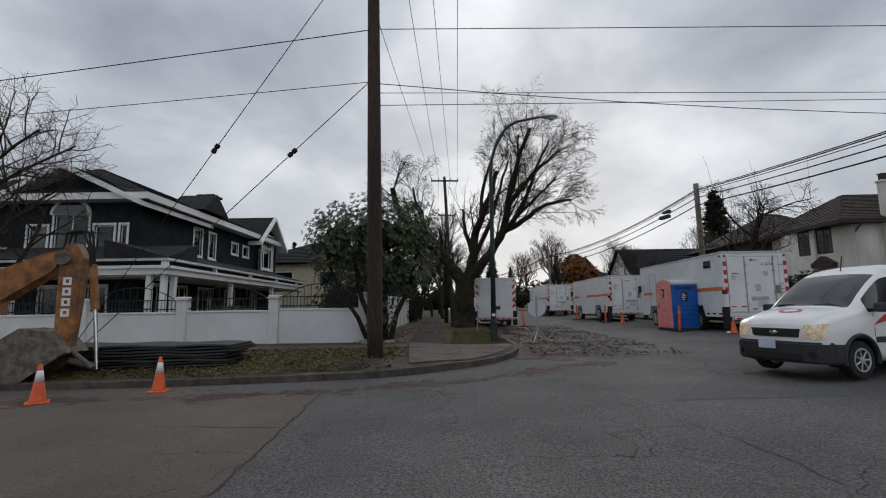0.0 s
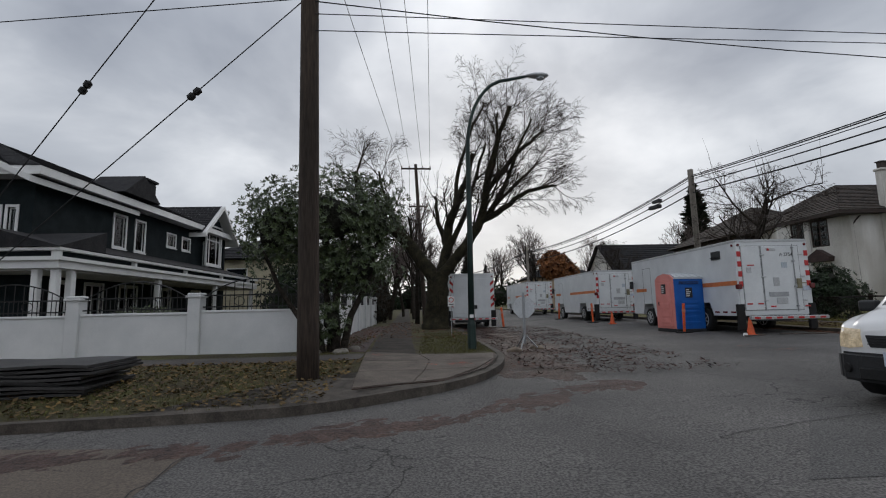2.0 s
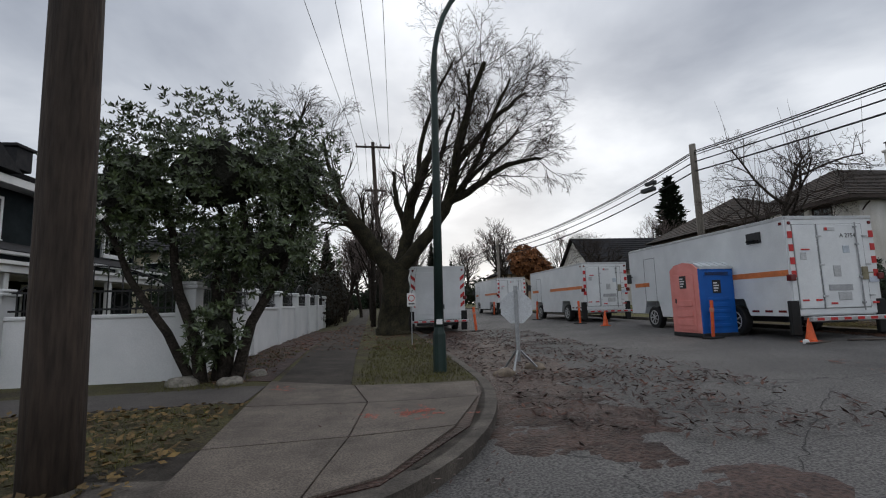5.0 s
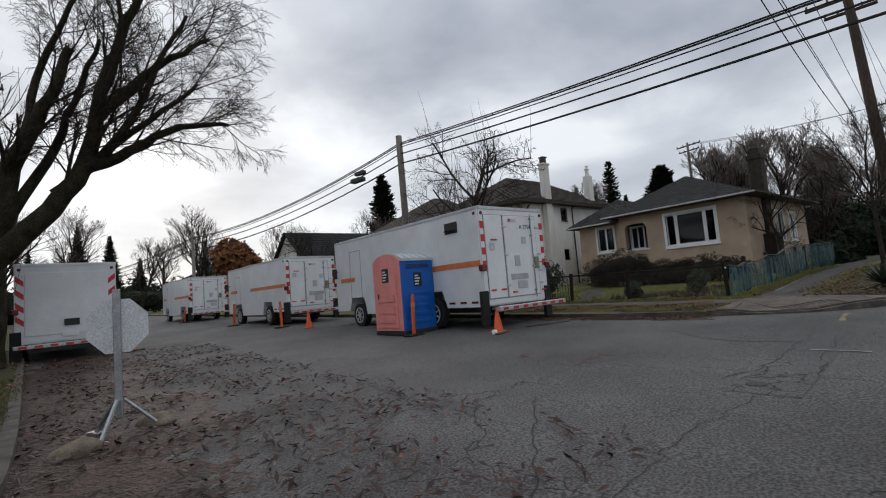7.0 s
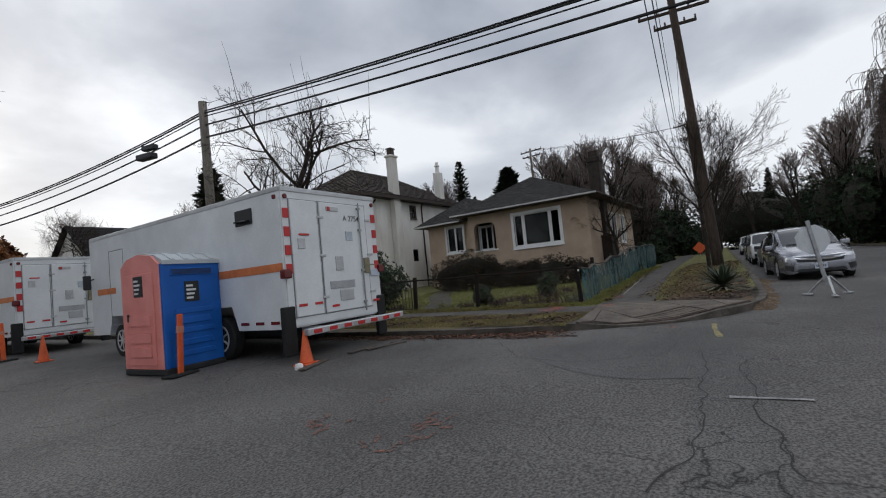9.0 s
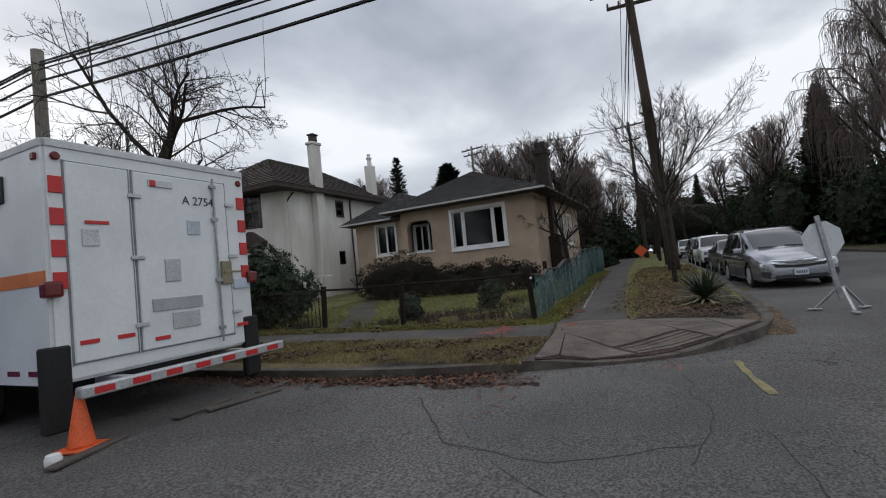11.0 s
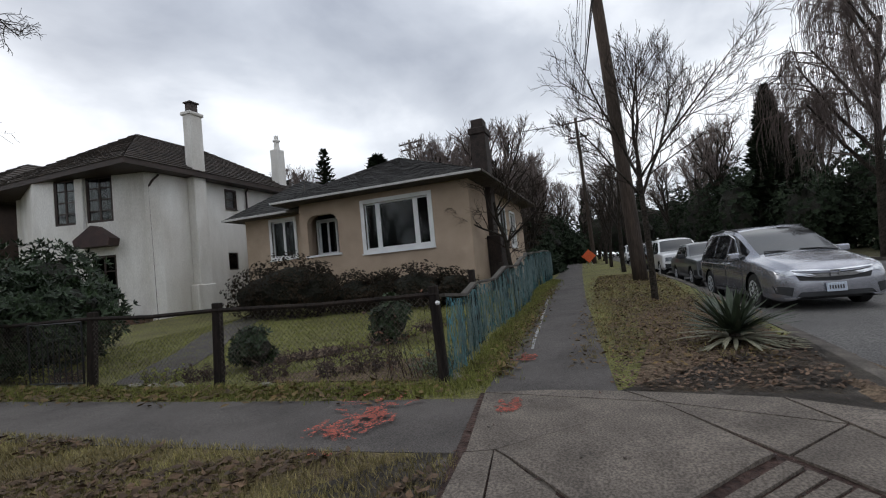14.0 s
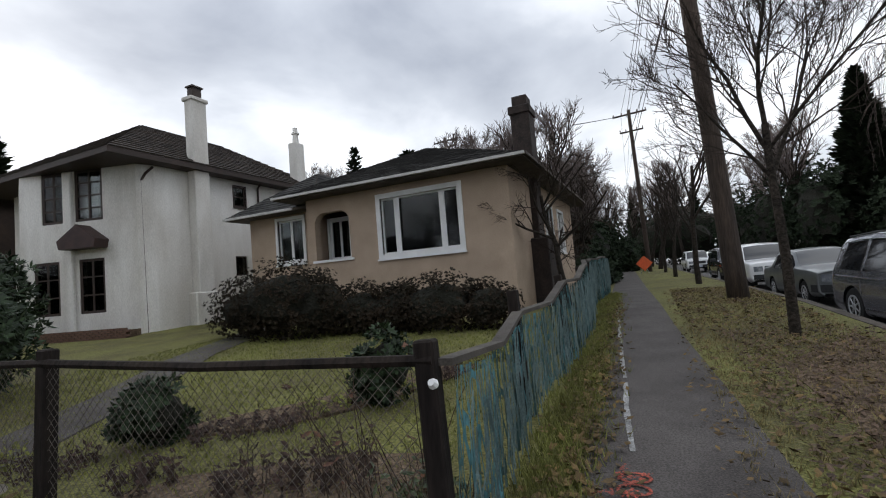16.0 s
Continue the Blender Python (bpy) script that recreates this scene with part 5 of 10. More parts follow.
    return t


def on(x, y, h=0.0, rz=0.0):
    return pose(x, y, gz(x, y) + h, 0, 0, rz)


T1 = truck(on(12.64, 19.75, 0, 0.5), 8.4, 2.72, 3.36, "long white box truck with red reflectors and orange side stripe", "A 2754")
T2 = truck(on(11.65, 31.6, 0, 2.0), 8.2, 2.5, 3.1, "white box truck with red reflectors beside the kerb", vent=False)
T3 = truck(on(10.75, 47.5, 0, 2.0), 9.0, 2.5, 3.15, "distant white box truck parked nose to tail", vent=False)
T4 = truck(on(2.75, 30.7, 0, 2.0), 7.5, 2.65, 3.2, "white box truck with orange chevrons, parked nose-on by the verge", vent=False, rear="plain", chevron=True, stripe=False)

# ---- poles and wires ----


def wood_pole(x, y, top, r0, r1, material, label, lean=(0, 0), arms=(), group="utility poles"):
    z = gz(x, y) + 0.1
    p = site("utility_pole", x, y, z, label, "utility pole", group)
    b = bmnew()
    n = 12
    tube(b, [(x + lean[0] * k / n, y + lean[1] * k / n, z - 0.1 + (top - z + 0.1) * k / n) for k in range(n + 1)], [r0 + (r1 - r0) * k / n for k in range(n + 1)], 14)
    wpart("pole", b, material, p, smooth=True)
    for az, half, ang in arms:
        k = (az - z) / (top - z)
        cx, cy = x + lean[0] * k, y + lean[1] * k
        m = pose(cx, cy, az, 0, 0, ang)
        b = bmnew(); box(b, -half, half, -0.06, 0.06, -0.06, 0.06, 0.01, m=m @ pose(0, -0.14, 0))
        a = wpart("crossarm", b, POLE_WOOD, p)
        for u in (-0.95, -0.45, 0.45, 0.95):
            g = bmnew()
            lathe(g, [(0.015, 0), (0.05, 0.06), (0.05, 0.1), (0.03, 0.12), (0.045, 0.16), (0.02, 0.19)], 8, m @ pose(u * half, -0.14, 0.06))
            part("insulator", g, mat("brown_porcelain", (0.10, 0.06, 0.045), rough=0.3), a)
    return p


wood_pole(-2.04, 12.25, 14.5, 0.21, 0.15, POLE_WOOD, "tall weathered brown wooden utility pole on the grass corner", (-0.15, -0.05), ((12.3, 2.3, 0),))
wood_pole(-0.05, 40.0, 13.1, 0.18, 0.12, POLE_WOOD, "dark wooden utility pole with crossarm up the street", (-0.6, 0), ((12.7, 1.2, 4), (9.6, 0.75, 4)))
wood_pole(-2.2, 80, 14.5, 0.18, 0.12, POLE_WOOD, "distant dark wooden utility pole", (0, 0), ((14, 1.2, 4),))
wood_pole(15.45, 28.95, 9.15, 0.18, 0.15, POLE_GREY, "short grey wooden pole carrying cables behind the trucks", (-0.08, 0))
wood_pole(10.8, 52.3, 7.8, 0.15, 0.12, POLE_GREY, "distant grey wooden cable pole", (0, 0))
wood_pole(29.6, 13.6, 15.6, 0.24, 0.15, POLE_WOOD, "leaning dark wooden utility pole on the verge", (0.0, 0.62), ((12.95, 1.5, 98), (12.3, 0.9, 98)))
wood_pole(56.4, 15.7, 14.3, 0.19, 0.13, POLE_WOOD, "distant wooden utility pole beside the pavement", (0, 0.3), ((14.0, 1.3, 80), (12.6, 0.9, 80)))
wood_pole(57, 32.4, 15.5, 0.17, 0.12, POLE_GREY, "distant grey utility pole behind the houses", (0, 0), ((15.2, 1.4, 80), (14.6, 1.2, 80)))


def wire(a, b, r=0.008, sag=0.0, n=14, label="thin black overhead wire", name="overhead_wire", group="overhead wires", splices=()):
    a, b = Vector(a), Vector(b)
    pts = [a.lerp(b, k / n) - Vector((0, 0, sag * 4 * (k / n) * (1 - k / n))) for k in range(n + 1)]
    bm = bmnew(); tube(bm, pts, r, 5)
    ob = part(name, bm, CABLE)
    tagged(ob, label, "wire", group)
    for s in splices:
        p = a.lerp(b, s) - Vector((0, 0, sag * 4 * s * (1 - s)))
        d = (b - a).normalized().to_track_quat("Z", "Y").to_matrix().to_4x4()
        g = bmnew(); lathe(g, [(0.02, -0.16), (0.07, -0.13), (0.07, -0.03), (0.035, 0), (0.07, 0.03), (0.07, 0.13), (0.02, 0.16)], 8, Matrix.Translation(p) @ d)
        part("insulator", g, CABLE, ob, "black guy insulator")
    return ob


# wires along the street between the tall poles
for u, x1 in ((-1.15, -2.92), (-0.5, -1.47), (0.5, -0.62), (1.15, 0.28)):
    wire((x1, 12.1, 12.5), (-0.65 + u, 39.95, 12.92), 0.012, 0.05)
    wire((-0.65 + u, 39.95, 12.92), (-2.2 + u, 80, 14.3), 0.012, 0.5)
    wire((x1, 12.1, 12.5), (x1, -40, 12.0), 0.012, 0.4)
# wires across the street
wire((-2.2, 12.1, 9.3), (47, 16.0, 11.0), 0.012, 0.05); wire((-2.2, 12.1, 9.28), (-30, 13.5, 7.0), 0.014, 0.05)
wire((-2.2, 12.1, 7.42), (47, 16.0, 8.4), 0.010, 0.05); wire((-2.2, 12.1, 7.71), (47, 16.3, 9.2), 0.012, 1.3)
wire((-2.2, 12.1, 7.06), (47, 16, 8.5), 0.010, 0.05); wire((-2.2, 12.1, 7.74), (-30, 13.5, 6.65), 0.010, 0.1)
wire((-2.15, 12.3, 7.95), (-10.2, 12.2, 0.2), 0.012, 0.0, label="black steel guy wire with an insulator", name="guy_wire", splices=(0.275,))
wire((-2.15, 12.3, 12.6), (-10.5, 12.5, 0.2), 0.012, 0.0, label="black steel guy wire with an insulator", name="guy_wire", splices=(0.53,))
# heavy communication cables
for z2, x3, r in ((8.78, 18.9, 0.026), (8.70, 18.7, 0.03), (8.58, 18.8, 0.02), (8.25, 18.2, 0.03), (7.78, 17.0, 0.036)):
    wire((15.35, 28.9, z2), (x3, -40, z2 - 0.2), r, 1.65, 24, "thick black communication cable")
    wire((10.8, 52.2, z2 - 1.45), (15.35, 28.9, z2), r, 0.7, 20, "thick black communication cable")
    wire((10.8, 52.2, z2 - 1.45), (7.0, 95, z2 - 0.9), r, 0.4, 16, "thick black communication cable")
b = bmnew(); box(b, -0.16, 0.16, -0.45, 0.45, -0.12, 0.12, 0.06, 2, m=pose(14.7, 32.0, 7.62, 0, 0, 11)); box(b, -0.12, 0.12, -0.35, 0.35, -0.1, 0.1, 0.04, 2, m=pose(14.75, 31.8, 7.95, 0, 0, 11))
tagged(part("splice_box", b, DARK_PLASTIC), "black splice enclosure hanging on the cables", "cable box")
for dx in (-0.7, 0.0, 0.7):
    wire((29.6 + dx * 0.3, 14.1, 13.0), (56.4 + dx * 0.2, 15.9 + dx, 14.1), 0.012, 0.4)
    wire((56.4 + dx * 0.2, 15.9 + dx, 14.1), (95 + dx, 18, 14.5), 0.012, 0.4)
    wire((57, 32.4 + dx, 15.3), (56.4, 15.9 + dx, 13.9), 0.012, 0.3)


def street_lamp():
    x, y = 1.5, 17.75
    z = gz(x, y) + 0.13
    s = site("street_lamp", x, y, z, "dark green tubular street lamp with curved arm", "street lamp")
    b = bmnew(); lathe(b, [(0.135, 0), (0.13, 0.75), (0.11, 0.82), (0.10, 0.9)], 10, pose(x, y, z)); wpart("base", b, LAMP_GREEN, s)
    pts = [(x, y, z + 0.6), (x + 0.02, y, z + 3.5), (x + 0.03, y, z + 6.4)]
    for k in range(1, 9):
        a = math.radians(90 * k / 8)
        pts.append((x + 0.03 + 1.35 * (1 - math.cos(a)), y - 0.05, z + 6.4 + 2.2 * math.sin(a)))
    pts.append((x + 2.1, y - 0.1, z + 8.72))
    b = bmnew(); tube(b, pts, [0.1, 0.085, 0.07] + [0.055] * 8 + [0.04], 12); wpart("pole", b, LAMP_GREEN, s, smooth=True)
    b = bmnew(); lathe(b, [(0.04, -0.1), (0.09, 0.0), (0.15, 0.2), (0.16, 0.45), (0.1, 0.62), (0.02, 0.68)], 12, pose(x + 2.05, y - 0.1, z + 8.72, 0, 90, 0) @ Matrix.Diagonal((0.55, 1.0, 1.0, 1.0)))
    hd = wpart("head", b, ALU, s, "grey cobra-head lamp", True)
    b = bmnew(); lathe(b, [(0.03, 0), (0.13, 0.02), (0.12, 0.06), (0.02, 0.1)], 12, pose(x + 2.45, y - 0.1, z + 8.66, 180, 0, 0)); part("lens", b, GREY_ROOF, hd)
    b = bmnew(); box(b, x - 0.06, x + 0.06, y - 0.12, y - 0.1, z + 0.95, z + 1.05); wpart("tag", b, WHITE, s)


street_lamp()


def porta(x, y, rz):
    p = thing("portable_toilet", on(x, y, 0.0, rz), "salmon and blue plastic portable toilet with grey roof", "portable toilet")
    w, d, h = 0.62, 0.66, 2.12
    b = bmnew(); box(b, -w - 0.02, w + 0.02, -d - 0.02, d + 0.02, 0.0, 0.12, 0.02); part("base", b, DARK_PLASTIC, p)
    b = bmnew(); box(b, -w, w, -d, d, 0.1, h, 0.03, 2)
    part("body", b, BLUE, p)
    # front with door on the -x side
    b = bmnew(); box(b, -w - 0.03, -w + 0.0, -d + 0.02, d - 0.02, 0.12, h + 0.0, 0.012)
    prism(b, [(-d + 0.02, h - 0.01), (d - 0.02, h - 0.01), (0.42, h + 0.16), (0, h + 0.23), (-0.42, h + 0.16)], -w - 0.03, -w + 0.02, "x")
    fr = part("front", b, PINK, p)
    b = bmnew(); box(b, -w - 0.055, -w - 0.03, -0.47, 0.47, 0.2, 1.98, 0.02)
    dr = part("door", b, PINK, fr)
    for z in (0.35, 0.62, 0.95):
        b = bmnew(); box(b, -w - 0.075, -w - 0.055, -0.36, 0.36, z, z + 0.2, 0.018); part("moulding", b, PINK, dr)
    b = bmnew(); box(b, -w - 0.085, -w - 0.057, 0.34, 0.4, 1.05, 1.2, 0.01); part("handle", b, DARK_PLASTIC, dr)
    # rounded grey roof with ribs
    b = bmnew()
    prof = [(-d - 0.03, h - 0.02), (d + 0.03, h - 0.02), (d + 0.02, h + 0.06), (0.42, h + 0.19), (0, h + 0.25), (-0.42, h + 0.19), (-d - 0.02, h + 0.06)]
    prism(b, prof, -w + 0.03, w + 0.03, "x")
    for i in range(4):
        x0 = -w + 0.2 + i * 0.28
        prism(b, [(u * 1.0, z + (0.025 if z > h else 0)) for u, z in prof], x0, x0 + 0.09, "x")
    part("roof", b, GREY_ROOF, p)
    # side panel relief facing -y and label panels
    for z, s, hh in ((0.3, 0.44, 0.1), (0.5, 0.4, 0.12), (0.74, 0.44, 0.1), (0.92, 0.36, 0.12), (1.12, 0.42, 0.1), (1.88, 0.46, 0.14)):
        b = bmnew(); prism(b, [(-s, z), (s, z), (s - 0.05, z + hh), (-s + 0.05, z + hh)], -d - 0.022, -d + 0.01, "y"); bmesh.ops.bevel(b, geom=b.edges[:], offset=0.008, segments=1, affect="EDGES"); part("moulding", b, BLUE, p)
    b = bmnew()
    for i in range(6):
        box(b, -0.42, 0.42, -d - 0.026, -d - 0.018, 1.9 + i * 0.018, 1.91 + i * 0.018)
    part("vent", b, DARK_PLASTIC, p)
    for mm in (pose(-0.02, -d - 0.012, 1.55), pose(-w - 0.062, 0.0, 1.72, 0, 0, -90)):
        q = plate(p, mm, 0.3, 0.012, 0.4, DARK_PLASTIC, "label_panel", 0.004)
        b = bmnew()
        for i in range(4):
            box(b, -0.12, 0.02 + 0.03 * (i % 3), -0.012, -0.007, -0.15 + i * 0.08, -0.11 + i * 0.08, m=mm)
        part("lettering", b, WHITE, q)
    return p


porta(10.58, 22.45, 5)


def cone(m, h=0.71, band=True, label="orange traffic cone on the asphalt"):
    c = thing("traffic_cone", m, label, "traffic cone", "traffic cones")
    b = bmnew(); box(b, -0.18, 0.18, -0.18, 0.18, 0.0, 0.035, 0.012); part("base", b, ORANGE, c)
    b = bmnew(); lathe(b, [(0.135, 0.03), (0.125, 0.06), (0.03, h - 0.02), (0.02, h)], 18); part("cone", b, ORANGE, c, smooth=True)
    if band:
        b = bmnew(); r = lambda z: 0.125 - (z - 0.06) * 0.095 / (h - 0.08) + 0.003
        lathe(b, [(r(h * 0.55), h * 0.55), (r(h * 0.84), h * 0.84)], 18); part("band", b, WHITE, c, "white reflective band", True)
    return c


cone(on(11.34, 19.4, 0, 20), 0.62, False)
cone(on(-6.0, 9.6, 0, 12), 0.7, True, "orange traffic cone with a white band beside the kerb")
cone(on(-7.6, 8.6, 0, 40), 0.7, True, "orange traffic cone with a white band beside the digger bucket")
cone(on(10.3, 29.0, 0, 0), 0.7, False)


def delineator(m, tilt, label):
    d = thing("delineator_board", m, label, "traffic marker", "delineators")
    b = bmnew(); box(b, -0.3, 0.3, -0.16, 0.16, 0, 0.05, 0.02); part("base", b, RUBBER, d)
    b = bmnew(); box(b, -0.065, 0.065, -0.02, 0.02, 0.04, 1.15, 0.015, m=pose(0, 0, 0, 0, tilt, 0)); part("board", b, ORANGE, d)
    b = bmnew(); box(b, -0.07, 0.07, -0.024, 0.024, 0.8, 0.92, 0.004, m=pose(0, 0, 0, 0, tilt, 0)); part("band", b, mat("faded_orange_band", (0.62, 0.25, 0.17), rough=0.5), d)
    return d


delineator(on(10.18, 21.55, 0, 15), 3, "salmon orange delineator board on a black base")
delineator(on(10.0, 31.2, 0, 15), -2, "orange delineator post beside a parked truck")
delineator(on(9.6, 37.0, 0, 15), 2, "orange delineator post beside a parked truck")
delineator(on(9.3, 48.2, 0, 15), 2, "orange delineator post beside a parked truck")
delineator(on(4.5, 30.3, 0, 15), -6, "orange delineator post beside a parked truck")


def stop_stand(m, label, tilt=0):
    s = thing("stop_sign_stand", m, label, "road sign", "portable stop signs")
    b = bmnew()
    for a in (20, 140, 260):
        c, sn = math.cos(radians(a)), math.sin(radians(a))
        tube(b, [(0.05 * c, 0.05 * sn, 0.42), (0.42 * c, 0.42 * sn, 0.03)], 0.024, 6)
        box(b, -0.1, 0.1, -0.05, 0.05, 0.0, 0.03, 0.008, m=pose(0.43 * c, 0.43 * sn, 0, 0, 0, a))
    part("foot", b, STEEL, s)
    b = bmnew(); box(b, -0.04, 0.04, -0.02, 0.02, 0.2, 1.75, 0.006, m=pose(0, 0, 0, 0, tilt, 0)); part("post", b, STEEL, s)
    b = bmnew(); r = 0.325
    prism(b, [(r * math.cos(radians(22.5 + 45 * k)) / math.cos(radians(22.5)), 1.3 + r * math.sin(radians(22.5 + 45 * k)) / math.cos(radians(22.5))) for k in range(8)], 0.021, 0.027, "y")
    bmesh.ops.transform(b, matrix=pose(0, 0, 0, 0, tilt, 0), verts=b.verts[:])
    part("sign_plate", b, mat("bare_aluminium_back", (0.62, 0.64, 0.66), (0.54, 0.56, 0.58), rough=0.5, metal=0.3, scale=2, bump=0.03), s)
    return s


stop_stand(on(3.12, 17.75, 0.03, -20), "back of a grey octagonal stop sign on a steel stand")
stop_stand(on(19.3, 11.0, 0.02, -75), "leaning grey octagonal stop sign back on a steel stand", -8)


def rock(x, y, h, r, label="rounded grey boulder weighing down the stand", seed=1, flat=0.55, name="boulder", z=None):
    b = bmnew()
    bmesh.ops.create_icosphere(b, subdivisions=3, radius=1)
    for v in b.verts:
        k = 1 + 0.28 * noise.noise(v.co * 1.3 + Vector((seed * 7.1, 0, 0))) + 0.08 * noise.noise(v.co * 4 + Vector((seed, 3, 1)))
        v.co = Vector((v.co.x * r * k, v.co.y * r * 0.75 * k, max(-0.15, v.co.z) * r * flat * k))
    bmesh.ops.transform(b, matrix=pose(x, y, gz(x, y) + h if z is None else z, 0, 0, seed * 57), verts=b.verts[:])
    ob = part(name, b, STONE, smooth=True)
    return tagged(ob, label, "rock", "loose stones")


for x_, y_, r_, sd_ in ((2.72, 17.33, 0.3, 1), (3.52, 17.95, 0.28, 2)):
    bag = rock(x_, y_, 0.05, r_, "tan canvas sandbag weighing down the sign stand", sd_, 0.42, "sandbag")
    bag.data.materials.clear(); bag.data.materials.append(mat("dirty_tan_canvas", (0.22, 0.175, 0.13), (0.10, 0.078, 0.058), rough=0.95, scale=5, bump=0.8, fine=45, grain=0.3))
    tagged(bag, "tan canvas sandbag weighing down the sign stand", "sandbag", "sandbags")
rock(-2.35, 17.15, 0.26, 0.24, "pale boulder beside the evergreen shrub", 3); rock(-3.2, 17.35, 0.26, 0.3, "mossy boulder beside the evergreen shrub", 4); rock(-2.1, 18.0, 0.26, 0.24, "mossy boulder beside the evergreen shrub", 5)

# ---- vegetation ----


class Mesh:
    """Verts and faces gathered for one quick mesh."""

    def __init__(self):
        self.v, self.f = [], []

    def tube(self, pts, radii, n):
        base = len(self.v)
        up = None
        for i, p in enumerate(pts):
            d = (pts[min(i + 1, len(pts) - 1)] - pts[max(i - 1, 0)])
            d = d.normalized() if d.length > 1e-6 else Vector((0, 0, 1))
            if up is None:
                up = Vector((1, 0, 0)) if abs(d.x) < 0.8 else Vector((0, 1, 0))
            u = (up - d * up.dot(d)).normalized()
            w = d.cross(u)
            up = u
            for k in range(n):
                a = 2 * math.pi * k / n
                self.v.append(p + (u * math.cos(a) + w * math.sin(a)) * radii[i])
        for i in range(len(pts) - 1):
            for k in range(n):
                a, b = base + i * n + k, base + i * n + (k + 1) % n
                self.f.append((a, b, b + n, a + n))

    def leaf(self, p, d, side, ln, wd, bend=0.15):
        b = len(self.v)
        nrm = d.cross(side)
        self.v += [p, p + d * ln * 0.5 + side * wd * 0.5 - nrm * bend * ln * 0.3, p + d * ln - nrm * bend * ln, p + d * ln * 0.5 - side * wd * 0.5 - nrm * bend * ln * 0.3]
        self.f.append((b, b + 1, b + 2, b + 3))


def rvec(rnd):
    while True:
        v = Vector((rnd.uniform(-1, 1), rnd.uniform(-1, 1), rnd.uniform(-1, 1)))
        if 0.05 < v.length < 1:
            return v.normalized()


def limb(ms, rnd, p, d, ln, r0, r1, seg, n, wob, lift):
    pts, rad = [p.copy()], [r0]
    for i in range(seg):
        d = (d + rvec(rnd) * wob + Vector((0, 0, lift))).normalized()
        p = p + d * ln / seg
        pts.append(p.copy()); rad.append(r0 + (r1 - r0) * (i + 1) / seg)
    ms.tube(pts, rad, n)
    return pts, rad, d


def grow(trunk, twig, rnd, p, d, ln, r, level, spec):
    """Grows a bough and its branches. spec: levels, children, spread, wobble, lift by level."""
    last = level >= spec["levels"]
    ms = trunk if r > spec.get("thick", 0.03) else twig
    n = 8 if r > 0.12 else (5 if r > 0.03 else 3)
    seg = 5 if level == 0 else (4 if not last else 3)
    pts, rad, d1 = limb(ms, rnd, p, d, ln, r, max(r * 0.45, spec.get("fine", 0.0036)), seg, n, spec["wob"], spec["lift"][min(level, len(spec["lift"]) - 1)])
    if last:
        return
    kids = spec["kids"][min(level, len(spec["kids"]) - 1)]
    for k in range(kids):
        t = spec.get("from", 0.3) + (1 - spec.get("from", 0.3)) * (k + rnd.random() * 0.7) / kids
        i = min(int(t * seg), seg - 1)
        q = pts[i].lerp(pts[i + 1], t * seg - i)
        dd = (pts[i + 1] - pts[i]).normalized()
        side = rvec(rnd)
        side = (side - dd * side.dot(dd)).normalized()
        sp = spec["spread"]
        nd = (dd * math.cos(sp) + side * math.sin(sp)).normalized()
        grow(trunk, twig, rnd, q, nd, ln * spec["ratio"] * rnd.uniform(0.75, 1.2) * (1.1 - 0.35 * t), max(r * 0.5 * (1.1 - 0.4 * t), spec.get("fine", 0.0036) * 1.3), level + 1, spec)


def finish_tree(t, trunk, twig, bark, twigs):
    fast("trunk", trunk.v, trunk.f, bark, t, True)
    if twig.f:
        fast("twig", twig.v, twig.f, twigs, t)["kind"] = "stuff"
    return t


def bare_tree(m, h, r, seed, label, levels=4, spread=0.6, lift=(0.05, 0.08, 0.05), wob=0.16, kids=(7, 6, 5, 4), trunk_part=0.45, bark=None, twigs=None, ratio=0.55, first=0.4, name="bare_tree", group="bare trees", hang=0, shoots=0, thick=0.03, fine=0.0036):
    t = thing(name, m, label, "tree", group)
    rnd = random.Random(seed)
    tr, tw = Mesh(), Mesh()
    spec = dict(levels=levels, kids=kids, spread=spread, wob=wob, lift=lift, ratio=ratio, thick=thick, fine=fine, **{"from": first})
    grow(tr, tw, rnd, Vector((0, 0, -0.1)), Vector((0.02, 0.02, 1)).normalized(), h * trunk_part * 1.6, r, 0, spec)
    src = list(tw.v)
    for k in range(hang):
        p = rnd.choice(src)
        if p.z < h * 0.4:
            continue
        pts = [p.copy()]
        for j in range(5):
            p = p + Vector((rnd.uniform(-0.08, 0.08), rnd.uniform(-0.08, 0.08), -rnd.uniform(0.2, 0.6)))
            pts.append(p)
        tw.tube(pts, [0.006, 0.006, 0.005, 0.005, 0.004, 0.003], 3)
    big = [v for v in tr.v if v.z > h * 0.45]
    for k in range(shoots):
        p = rnd.choice(big)
        limb(tw, rnd, p, Vector((rnd.uniform(-0.35, 0.35), rnd.uniform(-0.35, 0.35), 1)).normalized(), rnd.uniform(0.8, 2.4), 0.012, 0.004, 4, 3, 0.1, 0.06)
    return finish_tree(t, tr, tw, bark or BARK, twigs or TWIG)


